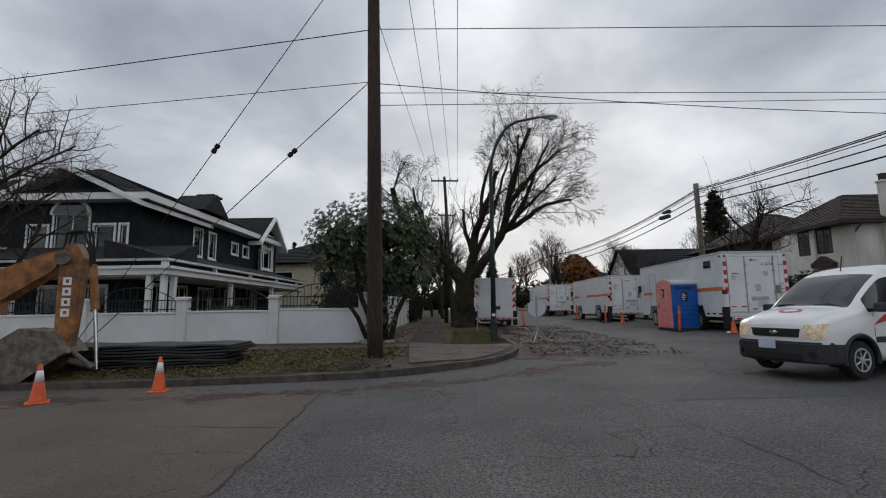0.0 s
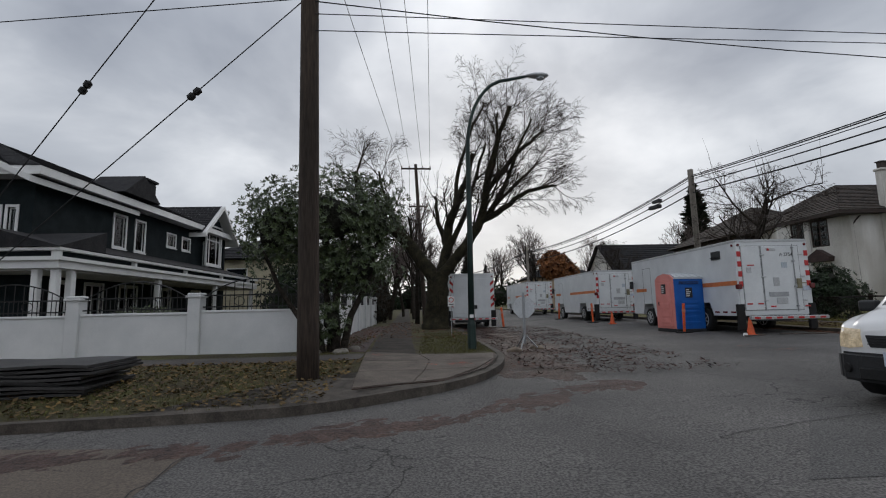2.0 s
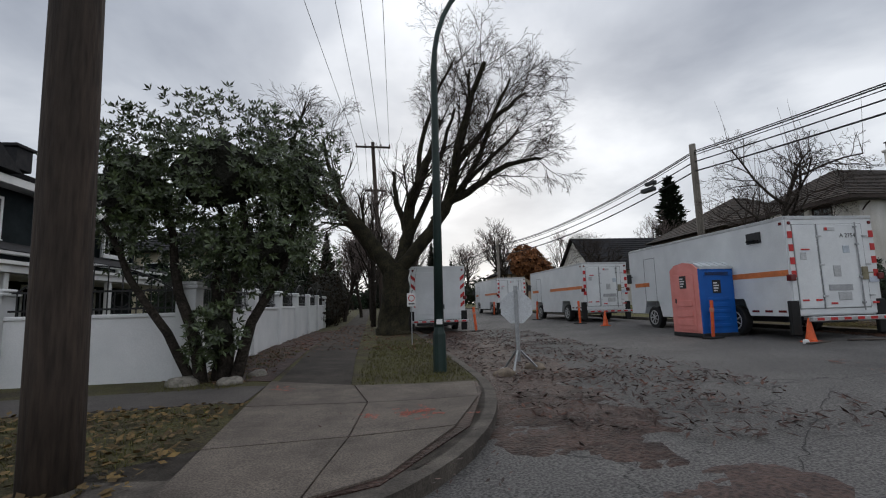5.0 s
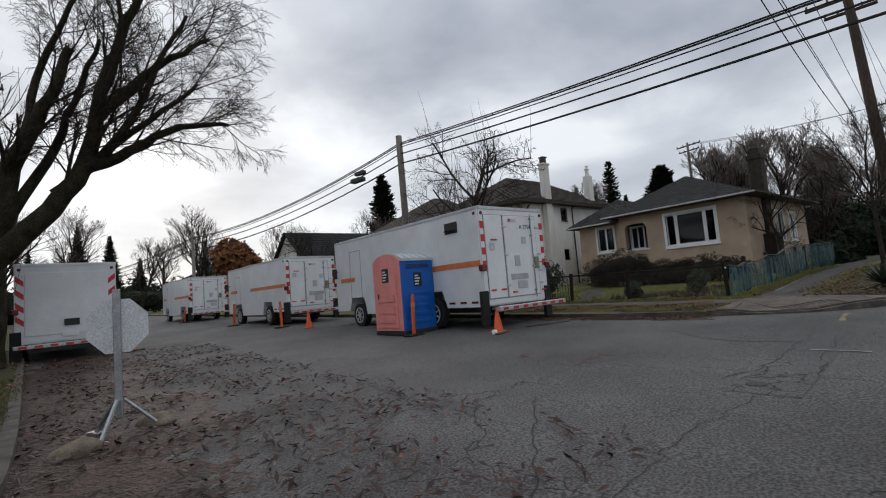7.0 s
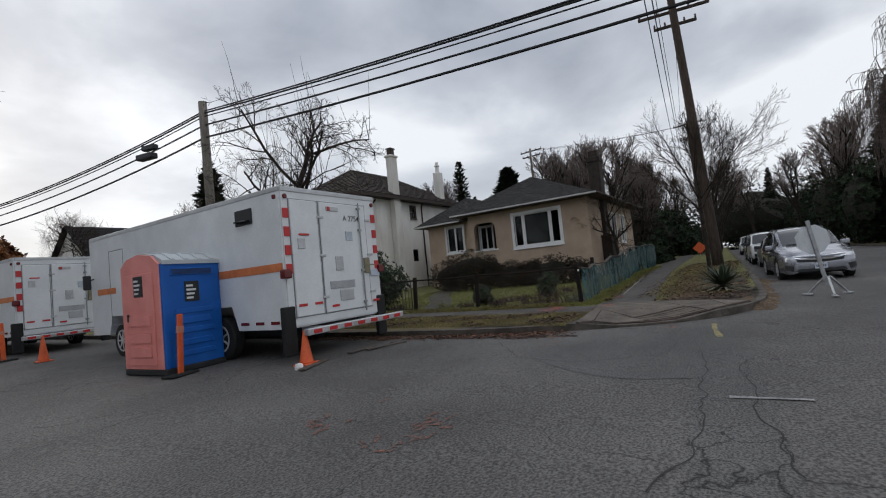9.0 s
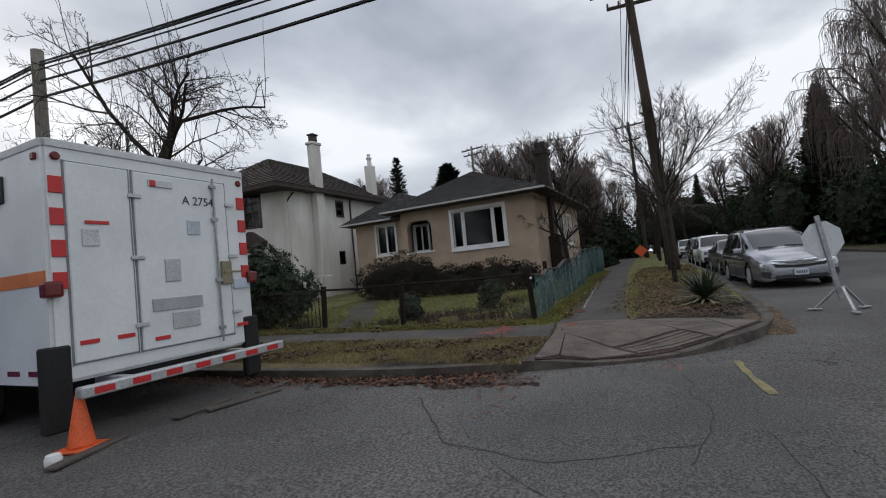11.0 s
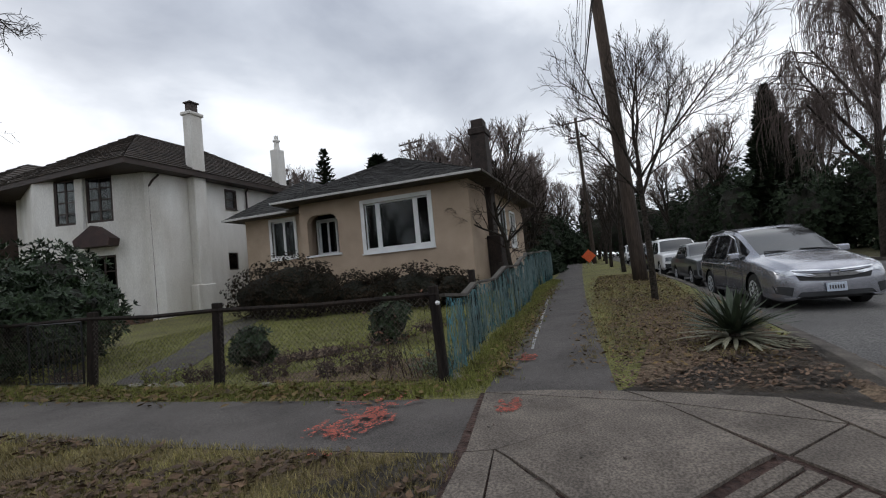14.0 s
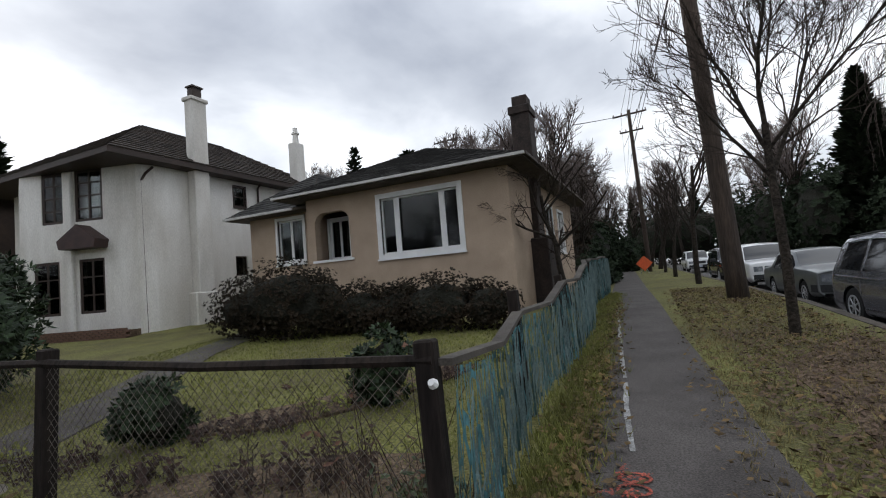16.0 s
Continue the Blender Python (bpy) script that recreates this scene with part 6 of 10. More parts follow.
def vase_tree(m, fork, r, seed, label, limbs=6, reach=2.35):
    """A young street tree: a clean trunk that forks into rising, spreading limbs with many upright twigs."""
    t = thing("bare_tree", m, label, "tree", "bare trees")
    rnd = random.Random(seed)
    tr, tw = Mesh(), Mesh()
    pts, rad, d = limb(tr, rnd, Vector((0, 0, -0.1)), Vector((-0.04, 0.03, 1)).normalized(), fork + 0.4, r * 1.25, r * 0.8, 8, 9, 0.05, 0.05)
    spec = dict(levels=5, kids=(7, 7, 6, 4, 3), spread=0.6, wob=0.17, lift=(0.05, 0.08, 0.10, 0.10), ratio=0.58, fine=0.0032, **{"from": 0.16})
    for k in range(limbs):
        a = 6.283 * (k + rnd.uniform(-0.25, 0.25)) / limbs
        rise = (0.9, 1.7, 1.1, 2.8, 1.3, 2.2)[k % 6]
        q = pts[-1 - (k % 3)]
        grow(tr, tw, rnd, q, Vector((math.cos(a), math.sin(a), rise)).normalized(), reach * rnd.uniform(0.85, 1.15), r * (0.62 if k % 2 else 0.5), 1, spec)
    return finish_tree(t, tr, tw, BARK, TWIG)


def street_tree():
    """The pruned old tree that leans out over the street."""
    x, y = 0.6, 29.4
    t = thing("street_tree", on(x, y, 0.1), "large bare pruned street tree leaning over the road", "tree", "bare trees")
    rnd = random.Random(11)
    tr, tw = Mesh(), Mesh()
    V = Vector

    def path(pts, r0, r1, n=10):
        pts = [V(p) for p in pts]
        fine = []
        for i in range(len(pts) - 1):
            a, b, c, d = pts[max(i - 1, 0)], pts[i], pts[i + 1], pts[min(i + 2, len(pts) - 1)]
            for k in range(4):
                u = k / 4
                fine.append(0.5 * ((2 * b) + (c - a) * u + (2 * a - 5 * b + 4 * c - d) * u * u + (3 * b - a - 3 * c + d) * u ** 3))
        fine.append(pts[-1])
        fine = [p + rvec(rnd) * 0.05 for p in fine]
        rad = [(r0 + (r1 - r0) * k / (len(fine) - 1)) * 1.15 for k in range(len(fine))]
        tr.tube(fine, rad, n)
        return fine, rad
    path([(0, 0, -0.1), (0.0, 0.05, 0.5), (0.1, 0, 1.6), (0.15, 0, 2.6)], 0.58, 0.4, 14)
    right = dict(levels=4, kids=(7, 6, 5, 4), spread=0.6, wob=0.13, lift=(0.10, 0.05, 0.0, -0.10), ratio=0.56, fine=0.004, **{"from": 0.2})
    stiff = dict(levels=2, kids=(5, 4), spread=0.45, wob=0.08, lift=(0.3, 0.2), ratio=0.5, **{"from": 0.2})
    limbs = [
        ([(0.1, 0, 2.3), (-0.6, 0.1, 3.2), (-1.3, 0.0, 4.2), (-2.5, -0.2, 5.2), (-3.3, -0.4, 6.2), (-3.7, -0.5, 7.6)], 0.33, 0.12, right, 0.3, 12),
        ([(-1.1, 0, 4.0), (-1.9, 0.4, 5.2), (-2.2, 0.6, 6.6)], 0.16, 0.07, stiff, 0.3, 6),
        ([(0.15, 0, 2.3), (0.55, 0.1, 3.6), (0.7, 0, 4.8), (1.0, -0.2, 5.8), (1.5, -0.3, 7.0), (1.9, -0.4, 8.4)], 0.25, 0.09, right, 0.35, 12),
        ([(0.2, -0.1, 2.4), (1.2, -0.3, 3.6), (2.2, -0.4, 5.2), (2.5, -0.6, 7.0), (3.0, -0.8, 8.8), (3.7, -1.0, 10.6)], 0.25, 0.07, right, 0.3, 15),
        ([(2.1, -0.4, 5.0), (3.2, -0.9, 5.6), (4.3, -1.2, 6.3), (5.6, -1.5, 6.5)], 0.15, 0.045, right, 0.15, 12),
        ([(2.3, -0.5, 6.2), (3.2, -0.6, 7.4), (4.3, -0.8, 8.6), (5.2, -1.0, 9.3)], 0.13, 0.045, right, 0.15, 13),
        ([(0.6, 0.1, 3.9), (0.2, 0.3, 5.2), (0.1, 0.4, 6.5)], 0.14, 0.05, stiff, 0.2, 7),
        ([(0.5, 0, 3.4), (1.4, 0.2, 5.4), (2.0, 0.3, 7.2), (2.6, 0.3, 9.2)], 0.13, 0.045, right, 0.35, 8),
        ([(1.6, -0.3, 4.4), (2.9, -0.6, 6.0), (3.8, -0.9, 8.0), (4.6, -1.0, 9.9)], 0.12, 0.04, right, 0.3, 8),
        ([(2.2, -0.4, 5.2), (3.6, -0.7, 6.6), (4.9, -1.0, 7.8)], 0.10, 0.04, right, 0.25, 8),
        ([(1.0, -0.2, 5.8), (1.2, 0.2, 7.6), (1.8, 0.2, 9.6), (2.6, 0.0, 11.2)], 0.10, 0.04, right, 0.3, 8),
        ([(2.4, -0.5, 6.4), (2.9, -0.9, 8.2), (3.0, -1.1, 10.2)], 0.10, 0.04, right, 0.3, 7),
        ([(-1.6, -0.1, 4.5), (-2.3, 0.2, 6.2), (-2.6, 0.3, 7.8)], 0.11, 0.04, right, 0.3, 7),
    ]
    for pts, r0, r1, spec, start, n in limbs:
        fine, rad = path(pts, r0, r1)
        for k in range(n):
            i = min(len(fine) - 2, int(len(fine) * (start + (1 - start) * (k + rnd.random()) / n)))
            dd = (fine[i + 1] - fine[i]).normalized()
            side = rvec(rnd); side = (side - dd * side.dot(dd)).normalized()
            out = (dd * 0.75 + side * 0.65 + V((0.12 if pts[-1][0] > 0 else -0.05, 0, 0.05))).normalized()
            grow(tr, tw, rnd, fine[i], out, rnd.uniform(1.2, 2.2), max(0.022, rad[i] * 0.26), 1, spec)
    for k in range(26):
        a, z = rnd.uniform(0, 6.28), rnd.uniform(0.3, 3.0)
        limb(tw, rnd, V((0.45 * math.cos(a), 0.45 * math.sin(a), z)), V((math.cos(a) * 0.6, math.sin(a) * 0.6, 1)).normalized(), rnd.uniform(0.8, 1.8), 0.012, 0.004, 4, 3, 0.12, 0.1)
    for ms in (tr, tw):
        ms.v[:] = [V((p[0] * 1.19, p[1] * 1.19, p[2] * 1.17)) for p in ms.v]
    return finish_tree(t, tr, tw, BARK_MOSS, TWIG)


def foliage(ms, rnd, centre, radii, n, ln, wd, shell=0.65, cluster=7, gaps=None, up=0.25):
    """Leaves in whorls through an uneven crown."""
    c = Vector(centre)
    for _ in range(n):
        d = rvec(rnd)
        k = 1 + 0.22 * noise.noise(d * 2.2 + c * 0.37) + 0.10 * noise.noise(d * 5.5 + c)
        rr = (shell + (1 - shell) * rnd.random() ** 0.6) * k
        p = c + Vector((d.x * radii[0], d.y * radii[1], d.z * radii[2])) * rr
        if gaps is not None and noise.noise(p * gaps) < -0.18:
            continue
        ax = (d + Vector((0, 0, up)) + rvec(rnd) * 0.5).normalized()
        a0 = rnd.uniform(0, 6.28)
        s0 = ax.orthogonal().normalized()
        s1 = ax.cross(s0)
        for j in range(cluster):
            a = a0 + 6.283 * j / cluster
            o = s0 * math.cos(a) + s1 * math.sin(a)
            dd = (o * 0.85 + ax * rnd.uniform(0.1, 0.6)).normalized()
            ms.leaf(p, dd, dd.cross(ax).normalized(), ln * rnd.uniform(0.7, 1.2), wd, rnd.uniform(0.0, 0.35))


def shrub(name, x, y, h, blobs, n, ln, wd, leaf, label, seed, stems=(), category="shrub", group="", cluster=6, shell=0.55, core_k=0.62):
    z = gz(x, y) + h
    s = thing(name, pose(x, y, z), label, category, group)
    rnd = random.Random(seed)
    ms = Mesh()
    tot = sum(r[0] * r[1] + r[1] * r[2] + r[0] * r[2] for _, r in blobs)
    for c, r in blobs:
        foliage(ms, rnd, c, r, int(n * (r[0] * r[1] + r[1] * r[2] + r[0] * r[2]) / tot), ln, wd, cluster=cluster, shell=shell, gaps=1.9)
    for (x0, y0), (x1, y1, z1), r in stems:
        st = Mesh()
        pts = [Vector((x0, y0, -0.1)).lerp(Vector((x1, y1, z1)), k / 6) + Vector((math.sin(k * 1.7 + x1) * 0.07, math.cos(k * 1.3 + y1) * 0.07, 0)) for k in range(7)]
        st.tube(pts, [r * (1 - 0.55 * k / 6) for k in range(7)], 7)
        fast("stem", st.v, st.f, BARK, s, True)
    if not stems:
        st = Mesh()
        st.tube([Vector((0, 0, -0.1)), Vector((0.05, 0, blobs[0][0][2]))], [0.06, 0.03], 6)
        fast("stem", st.v, st.f, BARK, s, True)
    # solid lumps behind the leaves, coloured dark as the shade within the crown
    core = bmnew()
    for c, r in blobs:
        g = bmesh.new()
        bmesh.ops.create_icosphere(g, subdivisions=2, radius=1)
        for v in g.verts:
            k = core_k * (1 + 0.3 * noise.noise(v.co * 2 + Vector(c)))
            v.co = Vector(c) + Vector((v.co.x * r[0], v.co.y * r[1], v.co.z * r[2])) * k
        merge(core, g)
    part("shade_core", core, mat("crown_shade", (0.02, 0.02, 0.013), rough=1.0, scale=5, bump=1.0, fine=14, bdist=0.08), s)
    fast("crown", ms.v, ms.f, leaf, s)["kind"] = "stuff"
    return s


def conifer(m, h, r, seed, label, n=2600, name="conifer", leaf=None, base=0.1, droop=0.3, power=0.9):
    t = thing(name, m, label, "tree", "conifers")
    rnd = random.Random(seed)
    tr, ms = Mesh(), Mesh()
    tr.tube([Vector((0, 0, -0.1)), Vector((0, 0, h * 0.5)), Vector((0, 0, h))], [0.028 * h, 0.015 * h, 0.01], 7)
    for k in range(n):
        u = rnd.random() ** 0.75
        z = h * (base + (1 - base) * (1 - u))
        a = rnd.uniform(0, 6.283)
        rr = r * (u ** power) * (0.72 + 0.36 * noise.noise(Vector((math.cos(a) * 1.6, math.sin(a) * 1.6, z * 1.1)))) * rnd.uniform(0.5, 1.1) + 0.05
        p = Vector((rr * math.cos(a), rr * math.sin(a), z))
        d = Vector((math.cos(a), math.sin(a), rnd.uniform(-droop, 0.5))).normalized()
        sd = d.cross(Vector((0, 0, 1))).normalized()
        ln = rnd.uniform(0.35, 0.75) * (0.4 + r * 0.28)
        ms.leaf(p - d * ln * 0.6, d, (sd + Vector((0, 0, rnd.uniform(-0.6, 0.6)))).normalized(), ln, ln * 0.5, 0.25)
    # solid core in the same near-black, standing in for shade between branches
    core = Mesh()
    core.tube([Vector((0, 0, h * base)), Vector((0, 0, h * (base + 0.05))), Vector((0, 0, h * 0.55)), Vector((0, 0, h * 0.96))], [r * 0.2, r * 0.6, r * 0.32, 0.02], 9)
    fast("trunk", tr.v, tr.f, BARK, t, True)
    fast("shade_core", core.v, core.f, mat("crown_shade", (0.02, 0.02, 0.013)), t)
    fast("crown", ms.v, ms.f, leaf or LEAF_C, t)
    return t


street_tree()
shrub("evergreen_tree", -2.75, 17.45, 0.26, [((-0.2, 0.6, 4.1), (2.3, 1.8, 1.7)), ((1.2, 1.2, 4.1), (1.1, 1.2, 1.6)), ((-1.7, 0.2, 3.7), (1.2, 1.3, 1.7)), ((0.6, 0.5, 2.5), (1.6, 1.2, 0.9)), ((0.1, -0.1, 0.9), (0.6, 0.5, 0.7))], 5200, 0.135, 0.05, LEAF,
      "dark glossy broad-leaved evergreen tree with many stems", 5, [((-0.15, 0), (-1.2, 0.4, 3.4), 0.13), ((0.1, 0.1), (0.3, 0.7, 3.6), 0.14), ((0.3, 0.0), (1.4, 0.9, 3.4), 0.12), ((0.0, 0.25), (-0.4, 1.2, 3.8), 0.12), ((-0.3, 0.1), (-2.0, -0.2, 3.0), 0.1)], "tree", core_k=0.42, shell=0.35)
HEDGE = [((0, 0, 0.9), (1.2, 1.7, 1.05)), ((0.2, 1.3, 0.75), (1.0, 1.2, 0.85)), ((0.1, -1.0, 0.7), (0.9, 1.0, 0.85))]
shrub("clipped_shrub", 25.3, 23.8, 0.3, HEDGE, 6000, 0.06, 0.03, LEAF_H, "large rounded bronze-green clipped shrub in front of the bungalow", 21, group="rounded shrubs")
shrub("clipped_shrub", 26.0, 19.9, 0.3, [((0, 0, 0.6), (0.9, 1.3, 0.75)), ((0.1, 1.1, 0.55), (0.8, 1.0, 0.65)), ((0.1, -1.1, 0.5), (0.7, 0.8, 0.6))], 4500, 0.06, 0.03, LEAF_H, "rounded bronze-green clipped shrub under the picture window", 22, group="rounded shrubs")
shrub("small_shrub", 19.45, 20.0, 0.15, [((0, 0, 0.3), (0.36, 0.36, 0.34))], 520, 0.09, 0.045, LEAF_R, "small rounded glossy green shrub in the front garden", 23, group="garden shrubs")
shrub("small_shrub", 20.9, 18.25, 0.17, [((0, 0, 0.42), (0.4, 0.4, 0.45))], 420, 0.08, 0.04, LEAF_R, "small dark green rounded shrub in the front garden", 24, group="garden shrubs")
shrub("rhododendron", 20.0, 26.2, 0.18, [((0, 0, 1.4), (1.4, 1.4, 1.2)), ((-0.5, -1.5, 0.9), (1.1, 1.2, 0.9)), ((-1.0, 1.6, 1.2), (1.2, 1.4, 1.2))], 3400, 0.15, 0.055, LEAF_R, "dark green rhododendron beside the white house", 25, [((0, 0), (0.3, 0.3, 1.4), 0.07), ((0.1, 0), (-0.5, -0.8, 1.0), 0.06)])
shrub("clipped_shrub", 25.9, 21.9, 0.3, [((0, 0, 0.55), (0.9, 1.1, 0.7)), ((0.0, -0.9, 0.5), (0.8, 0.8, 0.6))], 3000, 0.06, 0.03, LEAF_H, "low rounded bronze-green shrub between two larger ones", 27, group="rounded shrubs")
shrub("rhododendron", 18.75, 24.3, 0.18, [((0, 0, 0.85), (0.75, 0.9, 0.95)), ((0.1, 0.9, 1.0), (0.8, 1.0, 1.05))], 2400, 0.13, 0.05, LEAF_R, "dark evergreen shrub crowding the front fence", 28, [((0, 0), (0.1, 0.2, 0.9), 0.06)])
shrub("rhododendron", 19.4, 28.4, 0.18, [((0, 0, 1.2), (1.3, 2.4, 1.35)), ((0, 2.0, 1.9), (1.2, 1.6, 1.5))], 2800, 0.15, 0.055, LEAF_R, "dark green shrub behind the front fence", 26)
shrub("overgrown_bush", 19.2, 33.5, 0.18, [((0, 0, 1.8), (1.5, 2.6, 1.9)), ((0.6, 2.4, 2.2), (1.4, 2.0, 2.2))], 2600, 0.15, 0.05, LEAF_H, "tall dark bush behind the front fence of the white house", 29, group="roadside bushes")
for i, (x, y, rx, ry, rz) in enumerate(((-5.4, 25, 1.3, 3.6, 1.9), (-5.6, 30.5, 1.4, 4.0, 2.1), (-5.9, 36.5, 1.5, 4.2, 2.7), (-6.8, 44, 2.0, 4.6, 3.4), (-9.5, 20.2, 1.0, 1.6, 0.9))):
    shrub("hedge", x, y, 0.15, [((0, 0, rz * 0.8), (rx, ry, rz)), ((0, -ry * 0.6, rz * 0.75), (rx, ry * 0.6, rz * 0.95)), ((0, ry * 0.6, rz * 0.75), (rx, ry * 0.6, rz * 0.95))], 2400, 0.16, 0.075, LEAF_C if i < 4 else LEAF, "dark evergreen hedge behind the garden wall", 30 + i, group="dark hedges")

for i, (x, y, rx, ry, rz) in enumerate(((-4.5, 40.5, 1.4, 2.6, 2.3), (-4.9, 45.5, 1.5, 3.0, 2.9), (-5.4, 52, 1.6, 3.6, 3.3), (-6.2, 62, 2.2, 5.0, 4.0))):
    shrub("overgrown_bush", x, y, 0.15, [((0, 0, rz * 0.7), (rx, ry, rz)), ((0.5, 0.6, rz * 0.4), (rx * 0.8, ry * 0.9, rz * 0.6))], 1500, 0.14, 0.06, LEAF_H, "unclipped brownish bush beside the pavement", 130 + i, group="roadside bushes")
for x, y, h_, r_, n_, sd_ in ((44.5, 30, 9.8, 2.8, 2600, 81), (47.5, 29.0, 8.6, 2.4, 2200, 82), (49, 31.5, 8.8, 2.6, 2200, 83), (50.7, 38.6, 13.0, 1.9, 900, 84)):
    conifer(on(x, y, 0.2), h_, r_, sd_, "dark conifer behind the houses", n_ * 2, power=0.45)
for i, (x, y, rx, rz) in enumerate(((-13, 122, 6, 3.6), (-4, 126, 6, 4.4), (5, 128, 6, 3.8), (14, 126, 6, 4.6), (24, 122, 7, 4.4))):
    shrub("distant_thicket", x, y, 0, [((0, 0, rz * 0.6), (rx, 3, rz)), ((rx * 0.6, 0.5, rz * 0.5), (rx * 0.7, 3, rz * 0.7))], 900, 0.6, 0.3, LEAF_C, "dark distant thicket closing the street", 150 + i, group="distant thickets")
# bare trees near the path
vase_tree(on(24.6, 13.65, 0.2), 2.95, 0.062, 41, "slender bare street tree on the grass verge")
bare_tree(on(15.5, 24.3, 0.2), 8.0, 0.15, 42, "old bare fruit tree with upright shoots behind a truck", levels=5, kids=(8, 6, 5, 4, 3), spread=0.8, lift=(0.02, 0.05, 0.0), first=0.35, wob=0.22, shoots=70)
bare_tree(on(29.0, 17.5, 0.3), 4.6, 0.10, 43, "gnarled bare tree beside the bungalow chimney", levels=4, kids=(7, 6, 5, 4), spread=0.85, lift=(0.0, 0.05, 0.0), first=0.3, wob=0.25)
far_a = bare_tree(on(36.5, 13.9, 0.3), 6.5, 0.12, 44, "bare street tree further along the verge", kids=(8, 6, 5, 3))
far_b = bare_tree(on(-11.4, 11.2, 0.2, 70), 6.6, 0.15, 45, "bare spreading tree beside the digger", levels=4, kids=(9, 7, 6, 5), spread=0.95, lift=(0.02, 0.05, 0.02), first=0.35, ratio=0.62)
far_c = bare_tree(on(2, 70), 11.0, 0.22, 46, "tall bare street tree in the distance", kids=(9, 7, 6, 4), spread=0.5, twigs=TWIG_PALE, fine=0.008)
far_d = bare_tree(on(40, 20, 0.3), 9.0, 0.2, 47, "bare reddish garden tree in the distance", kids=(9, 8, 6, 4), spread=0.6, lift=(0.06, 0.12, 0.1), twigs=TWIG_PALE, fine=0.008)
birch = bare_tree(on(38, 3.6, 0.1), 14.0, 0.2, 48, "tall bare weeping birch across the side street", levels=4, kids=(12, 8, 8, 6), spread=0.62, lift=(0.03, 0.05, -0.10, -0.5), wob=0.10, ratio=0.48, first=0.28, twigs=TWIG_PALE, name="weeping_birch", hang=3200, thick=0.055, fine=0.006)
copy_thing(far_b, on(17.5, 46, 0.1, 200))
rnd_t = random.Random(77)
for x, y, s in ((-0.6, 37, 0.75), (-1.1, 47, 0.8), (-1.5, 58, 0.9), (-2.2, 72, 1.0), (9.6, 76, 0.8), (14.5, 62, 0.9), (17, 70, 0.9), (-9, 60, 1.1), (-14, 75, 1.1), (5, 112, 1.0), (-8, 112, 1.1), (16, 108, 1.1), (26, 80, 1.0), (30, 60, 0.9)):
    c = copy_thing(far_c, on(x, y, 0.05, rnd_t.uniform(0, 360))); c.scale = (s * 1.1, s * 1.1, s)
for x, y, s in ((44, 19.5, 0.8), (50, 18.8, 1.0), (58, 21, 1.1), (66, 20.5, 1.1), (76, 21, 1.2), (44, 24.5, 1.0), (50, 28, 1.2), (60, 29, 1.3), (70, 31, 1.3), (62, 14.9, 1.1), (74, 15.6, 1.1), (88, 18, 1.3), (44, 38, 1.1), (95, 11, 1.4), (95, 24, 1.4), (86, 5, 1.4), (78, 3.5, 1.6), (69, 2.2, 1.5), (92, 2, 1.6), (60, -4, 1.4), (48, 22.5, 1.25), (54, 24.5, 1.35), (64, 24, 1.4), (72, 25, 1.5), (46, 27, 1.2), (82, 24, 1.5)):
    c = copy_thing(far_d, on(x, y, 0.2, rnd_t.uniform(0, 360))); c.scale = (s, s, s)
for x, y, s in ((-3.4, 48, 0.8), (-2.6, 57, 0.9), (-5.0, 66, 1.0), (-8.5, 50, 0.9), (-8, 38, 0.7)):
    c = copy_thing(far_d, on(x, y, 0.1, rnd_t.uniform(0, 360))); c.scale = (s, s, s)
copy_thing(far_a, on(44, 14.4, 0.2, 80)); copy_thing(far_a, on(52, 14.7, 0.2, 170))

# conifers and dark evergreens
cedar = conifer(on(58, 1.2), 13.6, 3.6, 51, "tall dark conical cedar", 6500, base=0.02, power=0.7)
fir = conifer(on(34, 60, 0.2), 15.0, 3.4, 52, "dark columnar evergreen behind the houses", 4200, base=0.05, power=0.5)
spruce = conifer(on(4.5, 100), 14, 3.4, 53, "distant dark fir tree", 1800, base=0.12)
for x, y, s in ((8.8, 105, 0.95), (-1.5, 108, 0.8), (13.5, 110, 0.7), (-12, 100, 1.1), (60, 42, 0.75), (68, 38, 0.8), (55, 46, 0.85), (-20, 58, 0.7), (-28, 48, 0.8), (21, 95, 0.8), (-40, 40, 0.9), (108, 8, 1.0), (110, 18, 1.0)):
    c = copy_thing(spruce, on(x, y, 0, rnd_t.uniform(0, 360))); c.scale = (s, s, s)
for i, (x, y, rx, ry, rz) in enumerate(((52, 1.2, 4.5, 2.2, 3.2), (60, 3.6, 5.0, 2.2, 4.2), (72, 4.2, 6.0, 2.5, 4.8), (44, -0.6, 4.0, 2.0, 2.4), (64, 17.5, 6, 1.6, 1.8), (42, 18.0, 4.5, 0.9, 1.1), (12, 100, 9, 3, 2.6), (-14, 96, 9, 3, 3.0), (22, 88, 4, 3, 2.4), (100, 12, 4, 9, 5.0), (96, 24, 4, 7, 4.0), (50, 20.5, 5.5, 1.6, 2.4), (61, 20.0, 6, 1.8, 3.0), (74, 20.5, 8, 2.2, 3.6), (88, 21, 8, 2.5, 4.4), (84, 3.6, 8, 2.6, 4.2), (112, 11, 5, 12, 7.5), (40, 34, 3, 5, 2.6), (68, -1.5, 8, 2.6, 5.6))):
    shrub("hedge", x, y, 0.1, [((0, 0, rz * 0.8), (rx, ry, rz))], 900, 0.32, 0.16, LEAF_C, "dense dark evergreen hedge in the distance", 60 + i, group="dark hedges")
